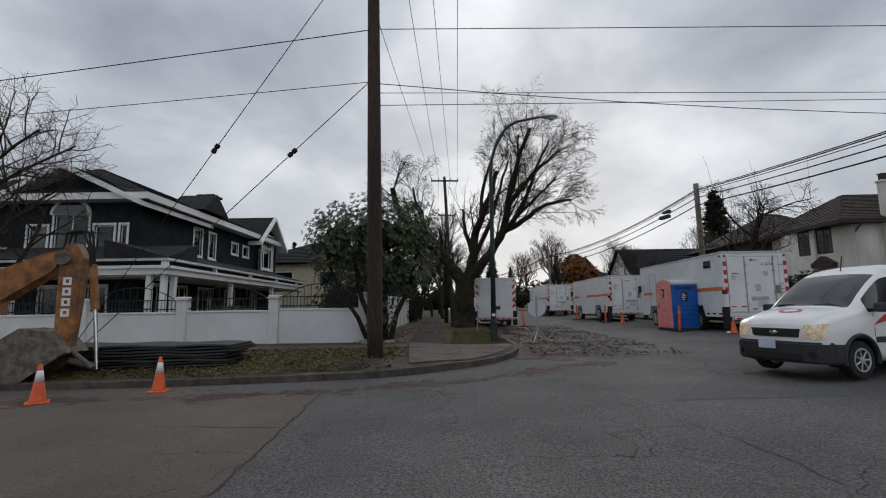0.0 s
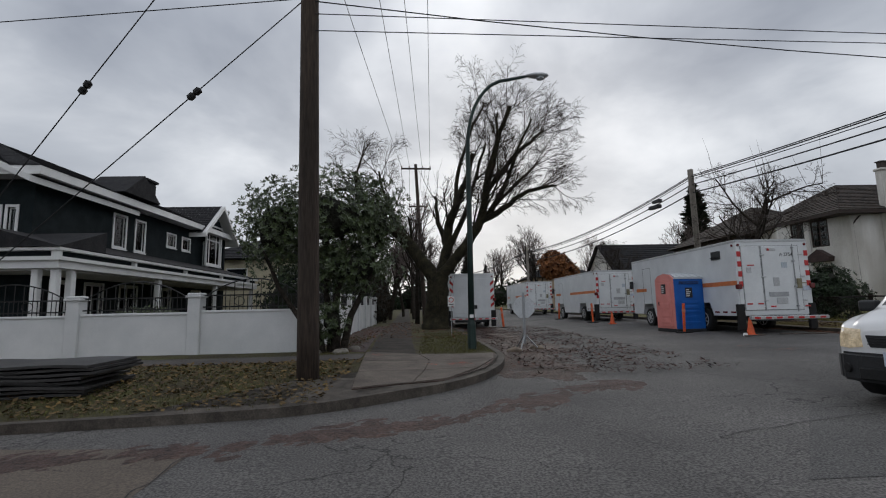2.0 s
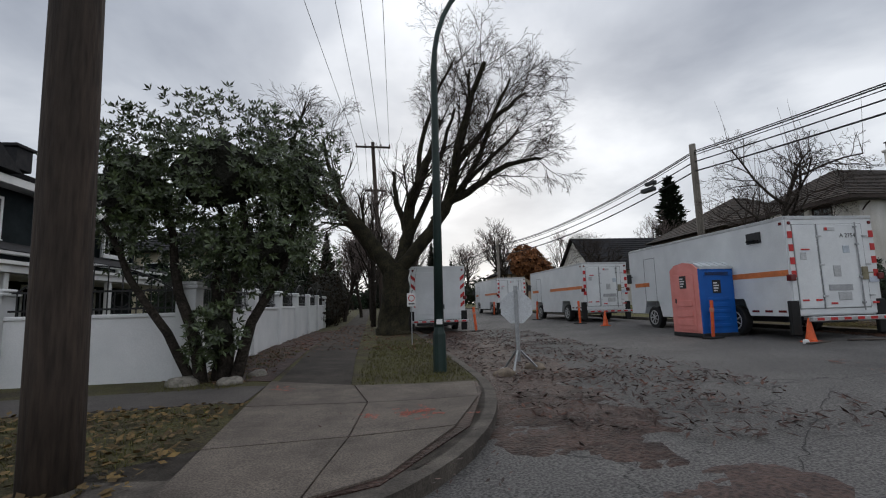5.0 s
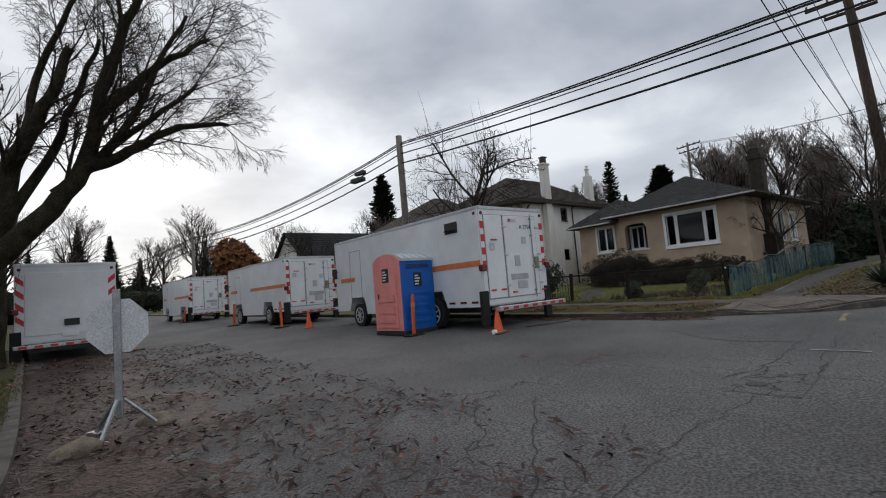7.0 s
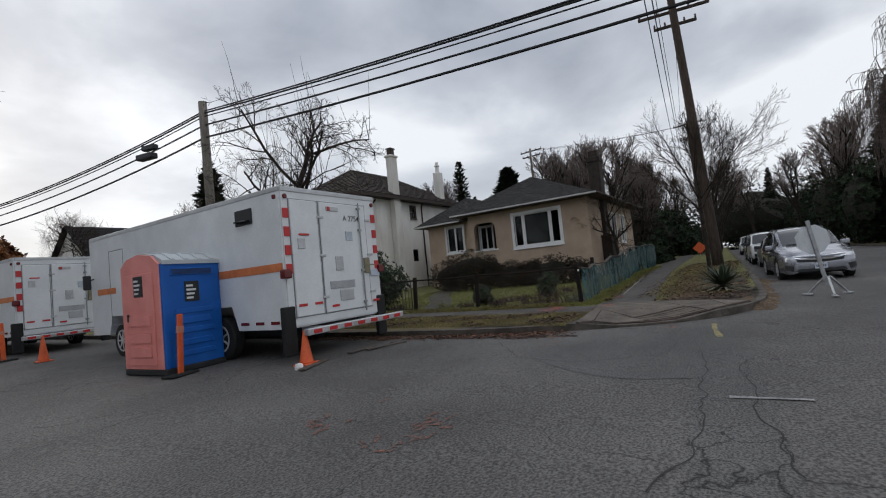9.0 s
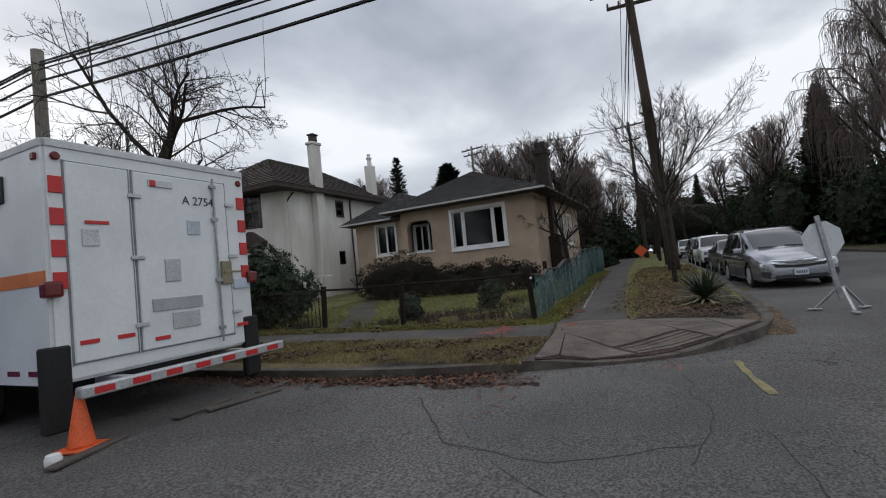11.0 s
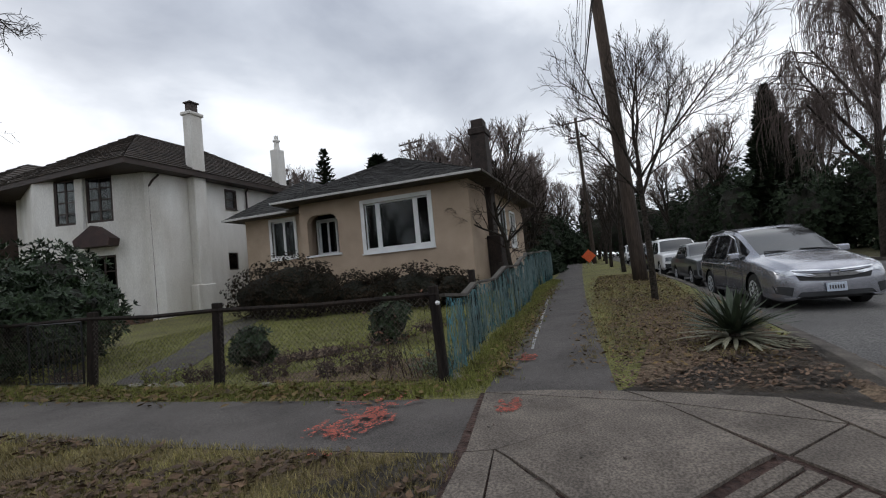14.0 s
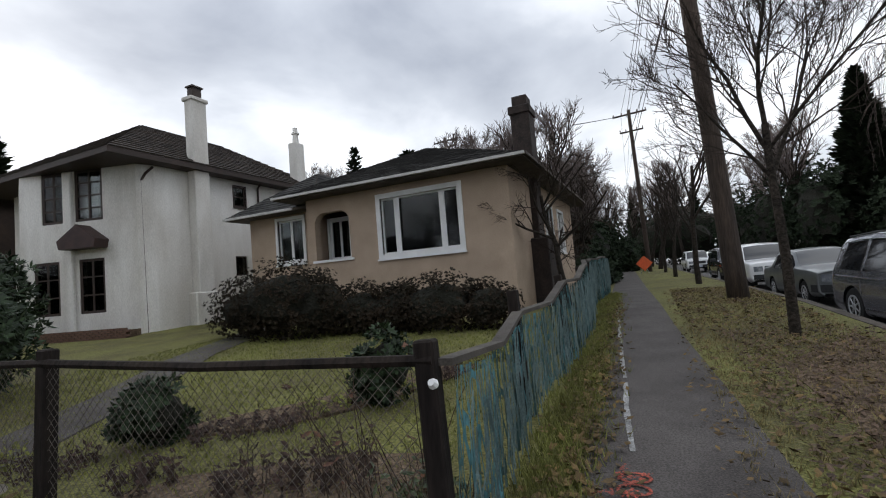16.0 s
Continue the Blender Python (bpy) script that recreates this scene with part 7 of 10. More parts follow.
for i, (x, y, rx, ry, rz) in enumerate(((50, -1.5, 5, 2, 4.2), (62, -1.0, 6, 2.4, 5.6), (76, 0.5, 8, 2.6, 6.4), (92, 4.5, 8, 2.6, 6.0), (104, 12, 4, 10, 6.5))):
    shrub("overgrown_bush", x, y, 0.1, [((0, 0, rz * 0.75), (rx, ry, rz)), ((rx * 0.5, 0.8, rz * 0.5), (rx * 0.6, ry * 0.8, rz * 0.6))], 1500, 0.34, 0.16, LEAF_C, "tall dark evergreen thicket across the side street", 170 + i, group="roadside bushes")
for i, (x, y, rx, ry, rz) in enumerate(((45, 20.3, 3.5, 1.6, 3.0), (53, 21.2, 5, 1.8, 3.8), (65, 22.0, 6, 2.0, 4.6), (79, 22.4, 7, 2.2, 5.0))):
    shrub("overgrown_bush", x, y, 0.1, [((0, 0, rz * 0.7), (rx, ry, rz)), ((rx * 0.5, 0.4, rz * 0.5), (rx * 0.6, ry * 0.9, rz * 0.7))], 1500, 0.3, 0.1, LEAF_H, "tangled red-brown thicket along the far pavement", 180 + i, group="roadside bushes")
shrub("autumn_tree", 15.8, 60, 0.1, [((0, 0, 5.4), (1.9, 1.9, 1.7)), ((1.3, 0, 4.4), (1.5, 1.5, 1.4))], 1100, 0.4, 0.24, LEAF_A, "distant tree with orange autumn leaves", 71, [((0, 0), (0, 0, 3), 0.2)], "tree")


# ---- fence round the bungalow's garden ----


def fence_z(x, y):
    return gz(x, y) + ne_h(x, y)


def wire_fence():
    f = site("chain_link_fence", 18.4, 19.5, fence_z(18.4, 19.5), "low chain-link fence on dark wooden posts with a timber top rail", "fence")
    posts = [(18.5, 16.45), (18.35, 19.65), (18.25, 22.0), (18.1, 25.2), (17.95, 28.6)]
    hgt = 1.06
    for x, y in posts:
        z = fence_z(x, y)
        b = bmnew(); box(b, -0.055, 0.055, -0.055, 0.055, -0.1, hgt + 0.08, 0.012, m=pose(x, y, z, random.Random(int(y * 10)).uniform(-3, 3), 2, 8))
        wpart("post", b, FENCE_WOOD, f)
    net, rail = bmnew(), bmnew()
    for (xa, ya), (xb, yb) in zip(posts, posts[1:]):
        a, b_ = Vector((xa, ya, fence_z(xa, ya))), Vector((xb, yb, fence_z(xb, yb)))
        L = (b_ - a).length
        d = (b_ - a).normalized()
        up = Vector((0, 0, 1))
        n = int(L / 0.075)
        k = hgt - 0.06
        for i in range(-int(k / 0.075), n):
            for s in (1, -1):
                u0, u1 = i * 0.075, i * 0.075 + k
                v0, v1 = 0.04, 0.04 + k
                if u0 < 0:
                    v0, u0 = v0 - u0, 0.0
                if u1 > L:
                    v1, u1 = v1 - (u1 - L), L
                if u1 <= u0:
                    continue
                if s < 0:
                    u0, u1 = L - u0, L - u1
                tube(net, [a + d * u0 + up * v0 + Vector((0.006 * s, 0, 0)), a + d * u1 + up * v1 + Vector((0.006 * s, 0, 0))], 0.0021, 3, False)
        tube(rail, [a + up * (hgt - 0.02), (a + b_) / 2 + up * (hgt - 0.05), b_ + up * (hgt - 0.02)], 0.032, 6)
    wpart("netting", net, mat("rusty_wire", (0.2, 0.175, 0.15), (0.07, 0.058, 0.05), rough=0.7, metal=0.4), f)
    wpart("top_rail", rail, FENCE_WOOD, f)
    bolt = bmnew(); lathe(bolt, [(0.018, 0), (0.028, 0.02), (0.018, 0.05)], 8, pose(18.44, 16.42, fence_z(18.5, 16.45) + 0.93, 0, -60, 0)); wpart("cap", bolt, WHITE, f)


def net_fence():
    f = site("netted_fence", 24, 16.7, fence_z(24, 16.7), "sagging garden fence hung with torn green-blue netting", "fence")
    pts = [(18.55 + i * 2.2, 16.42 + 0.042 * (i * 2.2) + 0.12 * math.sin(i * 1.7)) for i in range(9)]
    rnd = random.Random(8)
    tops = [1.02, 0.98, 1.1, 1.2, 1.25, 1.25, 1.3, 1.3, 1.3]
    for x, y in pts[1:]:
        b = bmnew(); box(b, -0.05, 0.05, -0.05, 0.05, -0.1, 1.2, 0.01, m=pose(x, y, fence_z(x, y), rnd.uniform(-4, 4), rnd.uniform(-3, 3), 0)); wpart("post", b, FENCE_WOOD, f)
    net, st = bmnew(), Mesh()
    for i in range(len(pts) - 1):
        (xa, ya), (xb, yb) = pts[i], pts[i + 1]
        za, zb = fence_z(xa, ya) + tops[i], fence_z(xb, yb) + tops[i + 1]
        mid_ = ((xa + xb) / 2, (ya + yb) / 2 - 0.04, (za + zb) / 2 - (0.10 if i < 3 else 0.04))
        q = [Vector((xa, ya, za)), Vector(mid_), Vector((xb, yb, zb))]
        for s, e in zip(q, q[1:]):
            d = (e - s)
            rail = bmnew()
            box(rail, 0, d.length, -0.05, 0.05, -0.018, 0.018, m=Matrix.Translation(s) @ d.to_track_quat("X", "Z").to_matrix().to_4x4())
            wpart("top_rail", rail, mat("grey_weathered_board", (0.10, 0.088, 0.075), (0.045, 0.039, 0.033), rough=0.9), f)
        n = 26
        prev = None
        for k in range(n + 1):
            u = k / n
            x, y = xa + (xb - xa) * u, ya + (yb - ya) * u
            top = (za + (zb - za) * u) - 4 * (0.10 if i < 3 else 0.04) * u * (1 - u) - 0.02
            off = 0.045 * math.sin(k * 1.9 + i) + 0.03 * math.sin(k * 0.7)
            base = fence_z(x, y) + 0.04 + 0.05 * rnd.random()
            col = [net.verts.new((x, y - 0.06 + off * (1 - v) * 0.8 + off * 0.4, base + (top - base) * v)) for v in (0, 0.3, 0.65, 1)]
            if prev and rnd.random() > 0.06:
                for a in range(3):
                    net.faces.new((prev[a], col[a], col[a + 1], prev[a + 1]))
            prev = col
        for k in range(46):
            u = rnd.random()
            x, y = xa + (xb - xa) * u, ya + (yb - ya) * u - 0.13
            top = za + (zb - za) * u - 0.05
            p = Vector((x, y, top - rnd.uniform(0, 0.3)))
            ps = [p]
            for j in range(4):
                p = p + Vector((rnd.uniform(-0.05, 0.05), rnd.uniform(-0.02, 0.02), -rnd.uniform(0.12, 0.24)))
                if p.z < fence_z(x, y) + 0.02:
                    break
                ps.append(p)
            if len(ps) > 1:
                st.tube(ps, [0.005] * len(ps), 3)
    wpart("netting", net, NETTING, f, "torn green-blue mesh netting")
    ob = fast("strand", st.v, st.f, mat("pale_net_strand", (0.20, 0.27, 0.27), (0.10, 0.15, 0.15), rough=0.7, scale=3), f)
    ob["kind"] = "stuff"
    ob.matrix_parent_inverse = WORLDSPACE[f.name]


NETTING = mat("green_blue_netting", (0.075, 0.20, 0.225), (0.016, 0.045, 0.042), rough=0.8, scale=1.5, bump=0.6, fine=60, stretch=(1, 1, 0.3), grain=0.5, lo=0.45, hi=0.68)
_n, _l = NETTING.node_tree.nodes, NETTING.node_tree.links
_b = _n["Principled BSDF"]
_w1 = _n.new("ShaderNodeTexVoronoi"); _w1.feature = "DISTANCE_TO_EDGE"; _w1.inputs["Scale"].default_value = 34
_wt = _n.new("ShaderNodeTexCoord"); _wm = _n.new("ShaderNodeMapping"); _wm.inputs["Scale"].default_value = (1, 1, 0.10)
_l.new(_wt.outputs["Object"], _wm.inputs[0]); _l.new(_wm.outputs[0], _w1.inputs["Vector"])
_c = _n.new("ShaderNodeMath"); _c.operation = "LESS_THAN"; _c.inputs[1].default_value = 0.085
_l.new(_w1.outputs["Distance"], _c.inputs[0]); _l.new(_c.outputs[0], _b.inputs["Alpha"])
wire_fence(), net_fence()


# ---- vehicles ----

def cr(a, b, c, d, u):
    return 0.5 * ((2 * b) + (c - a) * u + (2 * a - 5 * b + 4 * c - d) * u * u + (3 * b - a - 3 * c + d) * u ** 3)


def car(m, st, paint, label, wheels, wr, screen, rear_glass, windows, name="car", group="parked cars", mirror=None):
    """A lofted car body, forward +x. st: (x, half-width, underside, belt, glass-top half-width, top, edge drop) from nose to tail.
    screen, rear_glass and windows are ranges of stations that are glazed. Gives the thing and a function that lays patches on its nose."""
    c = thing(name, m, label, "car" if name != "van" else "van", group)
    ctrl = []
    for x, hw, zu, bl, tw, top, dz in st:
        ctrl.append([Vector((x, y, z)) for y, z in ((hw * 0.88, zu), (hw * 0.985, zu + 0.09), (hw, zu + (bl - zu) * 0.45), (hw * 0.992, zu + (bl - zu) * 0.8), (hw * 0.955, bl), (tw, top - dz), (tw * 0.9, top - dz * 0.18), (tw * 0.5, top + 0.018), (0, top + 0.028))])
    K, J, ns, nc = 5, 3, len(st), 9
    rows = []
    for i in range(ns - 1):
        for k in range(K if i < ns - 2 else K + 1):
            u = k / K
            row = [cr(ctrl[max(i - 1, 0)][j], ctrl[i][j], ctrl[i + 1][j], ctrl[min(i + 2, ns - 1)][j], u) for j in range(nc)]
            fine = []
            for j in range(nc - 1):
                nxt = row[j + 2] if j + 2 < nc else Vector((row[j].x, -row[j].y, row[j].z))
                sharp = j in (3, 4, 5)
                for q in range(J):
                    fine.append(row[j].lerp(row[j + 1], q / J) if sharp else cr(row[max(j - 1, 0)], row[j], row[j + 1], nxt, q / J))
            rows.append(fine + [row[-1]])
    R = wr + 0.06
    meshes = {"body": bmnew(), "windscreen": bmnew(), "rear_window": bmnew()}
    for w in range(len(windows)):
        meshes["side_window", w, 1], meshes["side_window", w, -1] = bmnew(), bmnew()
    maps = {k: {} for k in meshes}

    def vert(key, i, j, s):
        d = maps[key]
        if (i, j, s) not in d:
            p = rows[i][j].copy()
            if key == "body" and j < 13:
                for xw in wheels:
                    dx, dz_ = p.x - xw, p.z - wr
                    ln = math.hypot(dx, dz_)
                    if ln < R:
                        p.x, p.z = xw + dx / max(ln, 1e-4) * R, wr + dz_ / max(ln, 1e-4) * R
            d[i, j, s] = meshes[key].verts.new((p.x, p.y * s, p.z))
        return d[i, j, s]
    for i in range(len(rows) - 1):
        u = (i + 0.5) / K
        for j in range(len(rows[0]) - 1):
            v = (j + 0.5) / J
            quad = ((i, j), (i + 1, j), (i + 1, j + 1), (i, j + 1))
            if v < 4.2 and any(all(math.hypot(rows[a][b].x - xw, rows[a][b].z - wr) < R for a, b in quad) for xw in wheels):
                continue
            for s in (1, -1):
                key = "body"
                if v > 6 and screen[0] < u < screen[1]:
                    key = "windscreen"
                elif v > 6 and rear_glass[0] < u < rear_glass[1]:
                    key = "rear_window"
                elif 4 < v < 5:
                    for w, (a, b) in enumerate(windows):
                        if a < u < b:
                            key = ("side_window", w, s)
                q = [vert(key, a, b, 0 if b == len(rows[0]) - 1 else s) for a, b in quad]
                try:
                    meshes[key].faces.new(q if s > 0 else q[::-1])
                except ValueError:
                    pass
    b = meshes["body"]
    for i in (0, len(rows) - 1):
        ringv = [vert("body", i, j, 1) for j in range(len(rows[0]) - 1)] + [vert("body", i, len(rows[0]) - 1, 0)] + [vert("body", i, j, -1) for j in range(len(rows[0]) - 2, -1, -1)]
        try:
            b.faces.new(ringv)
        except ValueError:
            pass
    tree = None
    for key, bm in meshes.items():
        bmesh.ops.remove_doubles(bm, verts=bm.verts[:], dist=0.0008)
        bmesh.ops.recalc_face_normals(bm, faces=bm.faces[:])
        if key == "body":
            tree = BVHTree.FromBMesh(bm)
        if bm.faces:
            part(key if isinstance(key, str) else key[0], bm, paint if key == "body" else CAR_GLASS, c, "" if key == "body" else "dark car glass", True)
    # dark underside and wheel housings
    x0, x1, w = st[-1][0] + 0.12, st[0][0] - 0.14, max(s[1] for s in st)
    b = bmnew(); box(b, x0, x1, -w * 0.72, w * 0.72, st[4][2] + 0.02, st[4][2] + 0.16); part("underside", b, RUBBER, c)
    for x in wheels:
        for s in (-1, 1):
            a = bmnew()
            pts = [(R * math.cos(radians(q)), R * math.sin(radians(q))) for q in range(-20, 201, 10)]
            lo, hi = [[a.verts.new((x + p, y, wr + z)) for p, z in pts] for y in (s * w * 0.96, s * w * 0.66)]
            for k in range(len(pts) - 1):
                a.faces.new((lo[k], lo[k + 1], hi[k + 1], hi[k]))
            a.faces.new(hi)
            part("wheel_housing", a, RUBBER, c)
            wheel(c, pose(x, s * (w - 0.125), wr, 0, 0, 90), wr, 0.22)
    if mirror:
        for s in (-1, 1):
            mi = bmnew(); xm, ym, zm = mirror[:3]
            box(mi, xm - 0.07, xm + 0.07, s * (ym + 0.12) - 0.12, s * (ym + 0.12) + 0.12, zm - 0.08, zm + 0.08, 0.045, 3)
            box(mi, xm - 0.03, xm + 0.03, s * ym - 0.06, s * ym + 0.06, zm - 0.07, zm - 0.02)
            part("mirror", mi, mirror[3], c, smooth=False)

    def lay(nm, top, bot, material, off=0.006, n=10, rows_=4, both=False, label=""):
        """A patch laid on the nose, between two lines of (y, z)."""
        def along(line, t):
            t *= len(line) - 1
            i = min(int(t), len(line) - 2)
            return line[i][0] + (line[i + 1][0] - line[i][0]) * (t - i), line[i][1] + (line[i + 1][1] - line[i][1]) * (t - i)
        for s in ((1, -1) if both else (1,)):
            b = bmnew()
            g = []
            for r in range(rows_ + 1):
                line = []
                for k in range(n + 1):
                    (ya, za), (yb, zb) = along(top, k / n), along(bot, k / n)
                    y, z = (ya + (yb - ya) * r / rows_) * s, za + (zb - za) * r / rows_
                    hitp = tree.ray_cast(Vector((4, y, z)), Vector((-1, 0, 0)))
                    x = hitp[0].x if hitp[0] is not None else st[0][0] - 0.3
                    line.append(Vector((x, y, z)))
                g.append(line)
            f = [[b.verts.new(p + Vector((off, 0, 0))) for p in l] for l in g]
            bk = [[b.verts.new(p - Vector((0.03, 0, 0))) for p in l] for l in g]
            for r in range(rows_):
                for k in range(n):
                    b.faces.new((f[r][k], f[r + 1][k], f[r + 1][k + 1], f[r][k + 1]))
            rim = [(0, k) for k in range(n)] + [(r, n) for r in range(rows_)] + [(rows_, k) for k in range(n, 0, -1)] + [(r, 0) for r in range(rows_, 0, -1)]
            for (ra, ka), (rb, kb) in zip(rim, rim[1:] + rim[:1]):
                b.faces.new((f[ra][ka], f[rb][kb], bk[rb][kb], bk[ra][ka]))
            bmesh.ops.recalc_face_normals(b, faces=b.faces[:])
            part(nm, b, material, c, label)
    return c, lay


HEADLAMP = mat("clear_headlamp", (0.62, 0.64, 0.66), (0.25, 0.27, 0.3), rough=0.12, metal=0.5, scale=9, bump=0, coat=1.0)
AMBER = mat("lit_headlamp", (0.8, 0.7, 0.52), (0.32, 0.27, 0.2), rough=0.15, scale=11, bump=0)
_b = AMBER.node_tree.nodes["Principled BSDF"]
_b.inputs["Emission Color"].default_value = (1, 0.72, 0.38, 1); _b.inputs["Emission Strength"].default_value = 0.12
PLATE = mat("number_plate", (0.55, 0.6, 0.68))
SEAM = mat("dark_panel_gap", (0.03, 0.03, 0.032), rough=0.7, bump=0)


def side_line(c, pts, w, material, nm, r=0.006):
    """A thin line on both flanks through (x, z)."""
    for s in (-1, 1):
        b = bmnew(); tube(b, [(x, s * (w if not isinstance(w, list) else w[i]), z) for i, (x, z) in enumerate(pts)], r, 5); part(nm, b, material, c)


# silver people carrier, facing the crossing
ODY = [(2.57, 0.62, 0.28, 0.62, 0.46, 0.70, 0.03), (2.51, 0.79, 0.22, 0.71, 0.60, 0.79, 0.04), (2.37, 0.90, 0.20, 0.78, 0.70, 0.88, 0.04), (2.05, 0.965, 0.20, 0.87, 0.76, 0.97, 0.04), (1.65, 0.99, 0.20, 0.95, 0.79, 1.05, 0.04),
       (1.32, 0.995, 0.20, 0.99, 0.80, 1.11, 0.05), (0.85, 0.995, 0.20, 1.02, 0.79, 1.34, 0.07), (0.45, 0.995, 0.20, 1.03, 0.765, 1.53, 0.08), (0.08, 0.995, 0.20, 1.04, 0.745, 1.66, 0.09),
       (-0.08, 0.995, 0.20, 1.04, 0.74, 1.70, 0.10), (-0.18, 0.995, 0.20, 1.04, 0.74, 1.715, 0.10), (-1.08, 0.995, 0.20, 1.05, 0.735, 1.745, 0.11), (-1.18, 0.995, 0.20, 1.05, 0.735, 1.745, 0.11),
       (-2.02, 0.985, 0.22, 1.08, 0.725, 1.71, 0.12), (-2.3, 0.97, 0.25, 1.06, 0.72, 1.67, 0.12), (-2.48, 0.93, 0.30, 1.02, 0.70, 1.52, 0.12), (-2.57, 0.86, 0.36, 0.96, 0.66, 1.04, 0.06)]
ody, lay = car(on(26.5, 10.85, -0.03, 184.8), ODY, CAR_SILVER, "silver-blue people carrier parked at the kerb", (-1.5, 1.52), 0.36, (5, 8), (14.2, 15.6), ((5.6, 9), (10, 11), (12, 13)), mirror=(0.78, 0.93, 1.1, CAR_SILVER))
lay("grille", [(-0.63, 0.75), (0, 0.70), (0.63, 0.75)], [(-0.56, 0.59), (0, 0.55), (0.56, 0.59)], DARK_PLASTIC, 0.008, 14)
lay("chrome_bar", [(-0.66, 0.80), (0, 0.765), (0.66, 0.80)], [(-0.66, 0.775), (0, 0.74), (0.66, 0.775)], CHROME, 0.02, 14, 2)
lay("chrome_bar", [(-0.64, 0.745), (-0.3, 0.70), (0, 0.695), (0.3, 0.70), (0.64, 0.745)], [(-0.62, 0.70), (-0.3, 0.635), (0, 0.63), (0.3, 0.635), (0.62, 0.70)], CHROME, 0.026, 16, 2)
lay("headlamp", [(0.60, 0.765), (0.78, 0.80), (0.92, 0.83)], [(0.60, 0.70), (0.76, 0.685), (0.915, 0.735)], HEADLAMP, 0.008, 8, 3, True)
lay("fog_lamp_recess", [(0.66, 0.47), (0.92, 0.50)], [(0.70, 0.30), (0.90, 0.36)], DARK_PLASTIC, 0.006, 6, 3, True)
lay("bumper_intake", [(-0.56, 0.37), (0.56, 0.37)], [(-0.64, 0.28), (0.64, 0.28)], DARK_PLASTIC, 0.008, 12, 2)
lay("chrome_lip", [(-0.82, 0.27), (0.82, 0.27)], [(-0.80, 0.245), (0.80, 0.245)], CHROME, 0.014, 14, 1)
b = bmnew(); ring(b, -0.075, 0.075, -0.06, 0.06, 0.018, -0.012, 0.012); bmesh.ops.transform(b, matrix=pose(2.62, 0, 0.70, 0, 0, 90), verts=b.verts[:]); box(b, -0.012, 0.012, -0.06, 0.06, -0.008, 0.008, m=pose(2.62, 0, 0.70)); part("badge", b, CHROME, ody)
b = bmnew(); box(b, -0.01, 0.01, -0.16, 0.16, -0.08, 0.08, 0.004, m=pose(2.615, 0, 0.44)); pl_ = part("number_plate", b, PLATE, ody)
b = bmnew()
for k in range(6):
    box(b, 0.011, 0.014, -0.12 + k * 0.042, -0.095 + k * 0.042, -0.035, 0.035, m=pose(2.615, 0, 0.44))
part("lettering", b, mat("dark_lettering", (0.05, 0.05, 0.055), rough=0.5), pl_)
side_line(ody, [(0.95, 0.32), (0.98, 0.7), (0.88, 1.0)], [0.985, 1.0, 0.965], SEAM, "door_gap")
side_line(ody, [(-0.13, 0.3), (-0.13, 0.7), (-0.13, 1.03)], [0.985, 1.0, 0.955], SEAM, "door_gap")
side_line(ody, [(-1.12, 0.6), (-1.13, 1.03)], [1.0, 0.955], SEAM, "door_gap")
side_line(ody, [(0.9, 0.86), (-0.1, 0.9), (-1.2, 0.93), (-2.1, 0.96)], [0.995, 0.993, 0.993, 0.98], CAR_SILVER, "body_crease", 0.012)
side_line(ody, [(1.05, 0.36), (-1.05, 0.34)], 1.0, CHROME, "sill_trim", 0.012)
for s in (-1, 1):
    for x in (0.02, -0.35):
        b = bmnew(); box(b, x, x + 0.2, s * 1.0 - 0.018, s * 1.0 + 0.018, 0.915, 0.95, 0.008); part("door_handle", b, CHROME, ody)
    b = bmnew(); tube(b, [(0.75, s * 0.93, 1.06), (0.2, s * 0.80, 1.5), (-0.3, s * 0.765, 1.615), (-1.4, s * 0.76, 1.64), (-2.0, s * 0.76, 1.6)], 0.012, 5); part("window_trim", b, CHROME, ody)
    b = bmnew(); tube(b, [(0.0, s * 0.67, 1.70), (-1.0, s * 0.66, 1.765), (-2.1, s * 0.65, 1.72)], 0.018, 6); part("roof_rail", b, DARK_PLASTIC, ody)
for y0, y1 in ((0.7, 0.05), (-0.02, -0.62)):
    b = bmnew(); tube(b, [(1.36, y0, 1.10), (1.30, (y0 + y1) / 2, 1.155), (1.27, y1, 1.16)], 0.014, 6); part("wiper", b, RUBBER, ody)

# old square-cut saloon and boxy cars in line behind it
SEDAN = [(2.36, 0.80, 0.34, 0.80, 0.70, 0.84, 0.03), (2.30, 0.84, 0.28, 0.86, 0.76, 0.90, 0.03), (1.6, 0.855, 0.24, 0.92, 0.78, 0.96, 0.03), (0.86, 0.855, 0.24, 0.95, 0.78, 1.0, 0.04), (0.50, 0.855, 0.24, 0.95, 0.72, 1.22, 0.06), (0.16, 0.855, 0.24, 0.95, 0.66, 1.40, 0.08), (-0.35, 0.855, 0.24, 0.95, 0.65, 1.45, 0.10), (-0.43, 0.855, 0.24, 0.95, 0.65, 1.45, 0.10),
         (-1.2, 0.855, 0.24, 0.95, 0.65, 1.43, 0.10), (-1.35, 0.855, 0.24, 0.95, 0.66, 1.38, 0.08), (-1.7, 0.85, 0.25, 0.95, 0.74, 1.05, 0.05), (-2.3, 0.84, 0.28, 0.93, 0.76, 0.98, 0.03), (-2.38, 0.80, 0.34, 0.86, 0.72, 0.90, 0.03)]
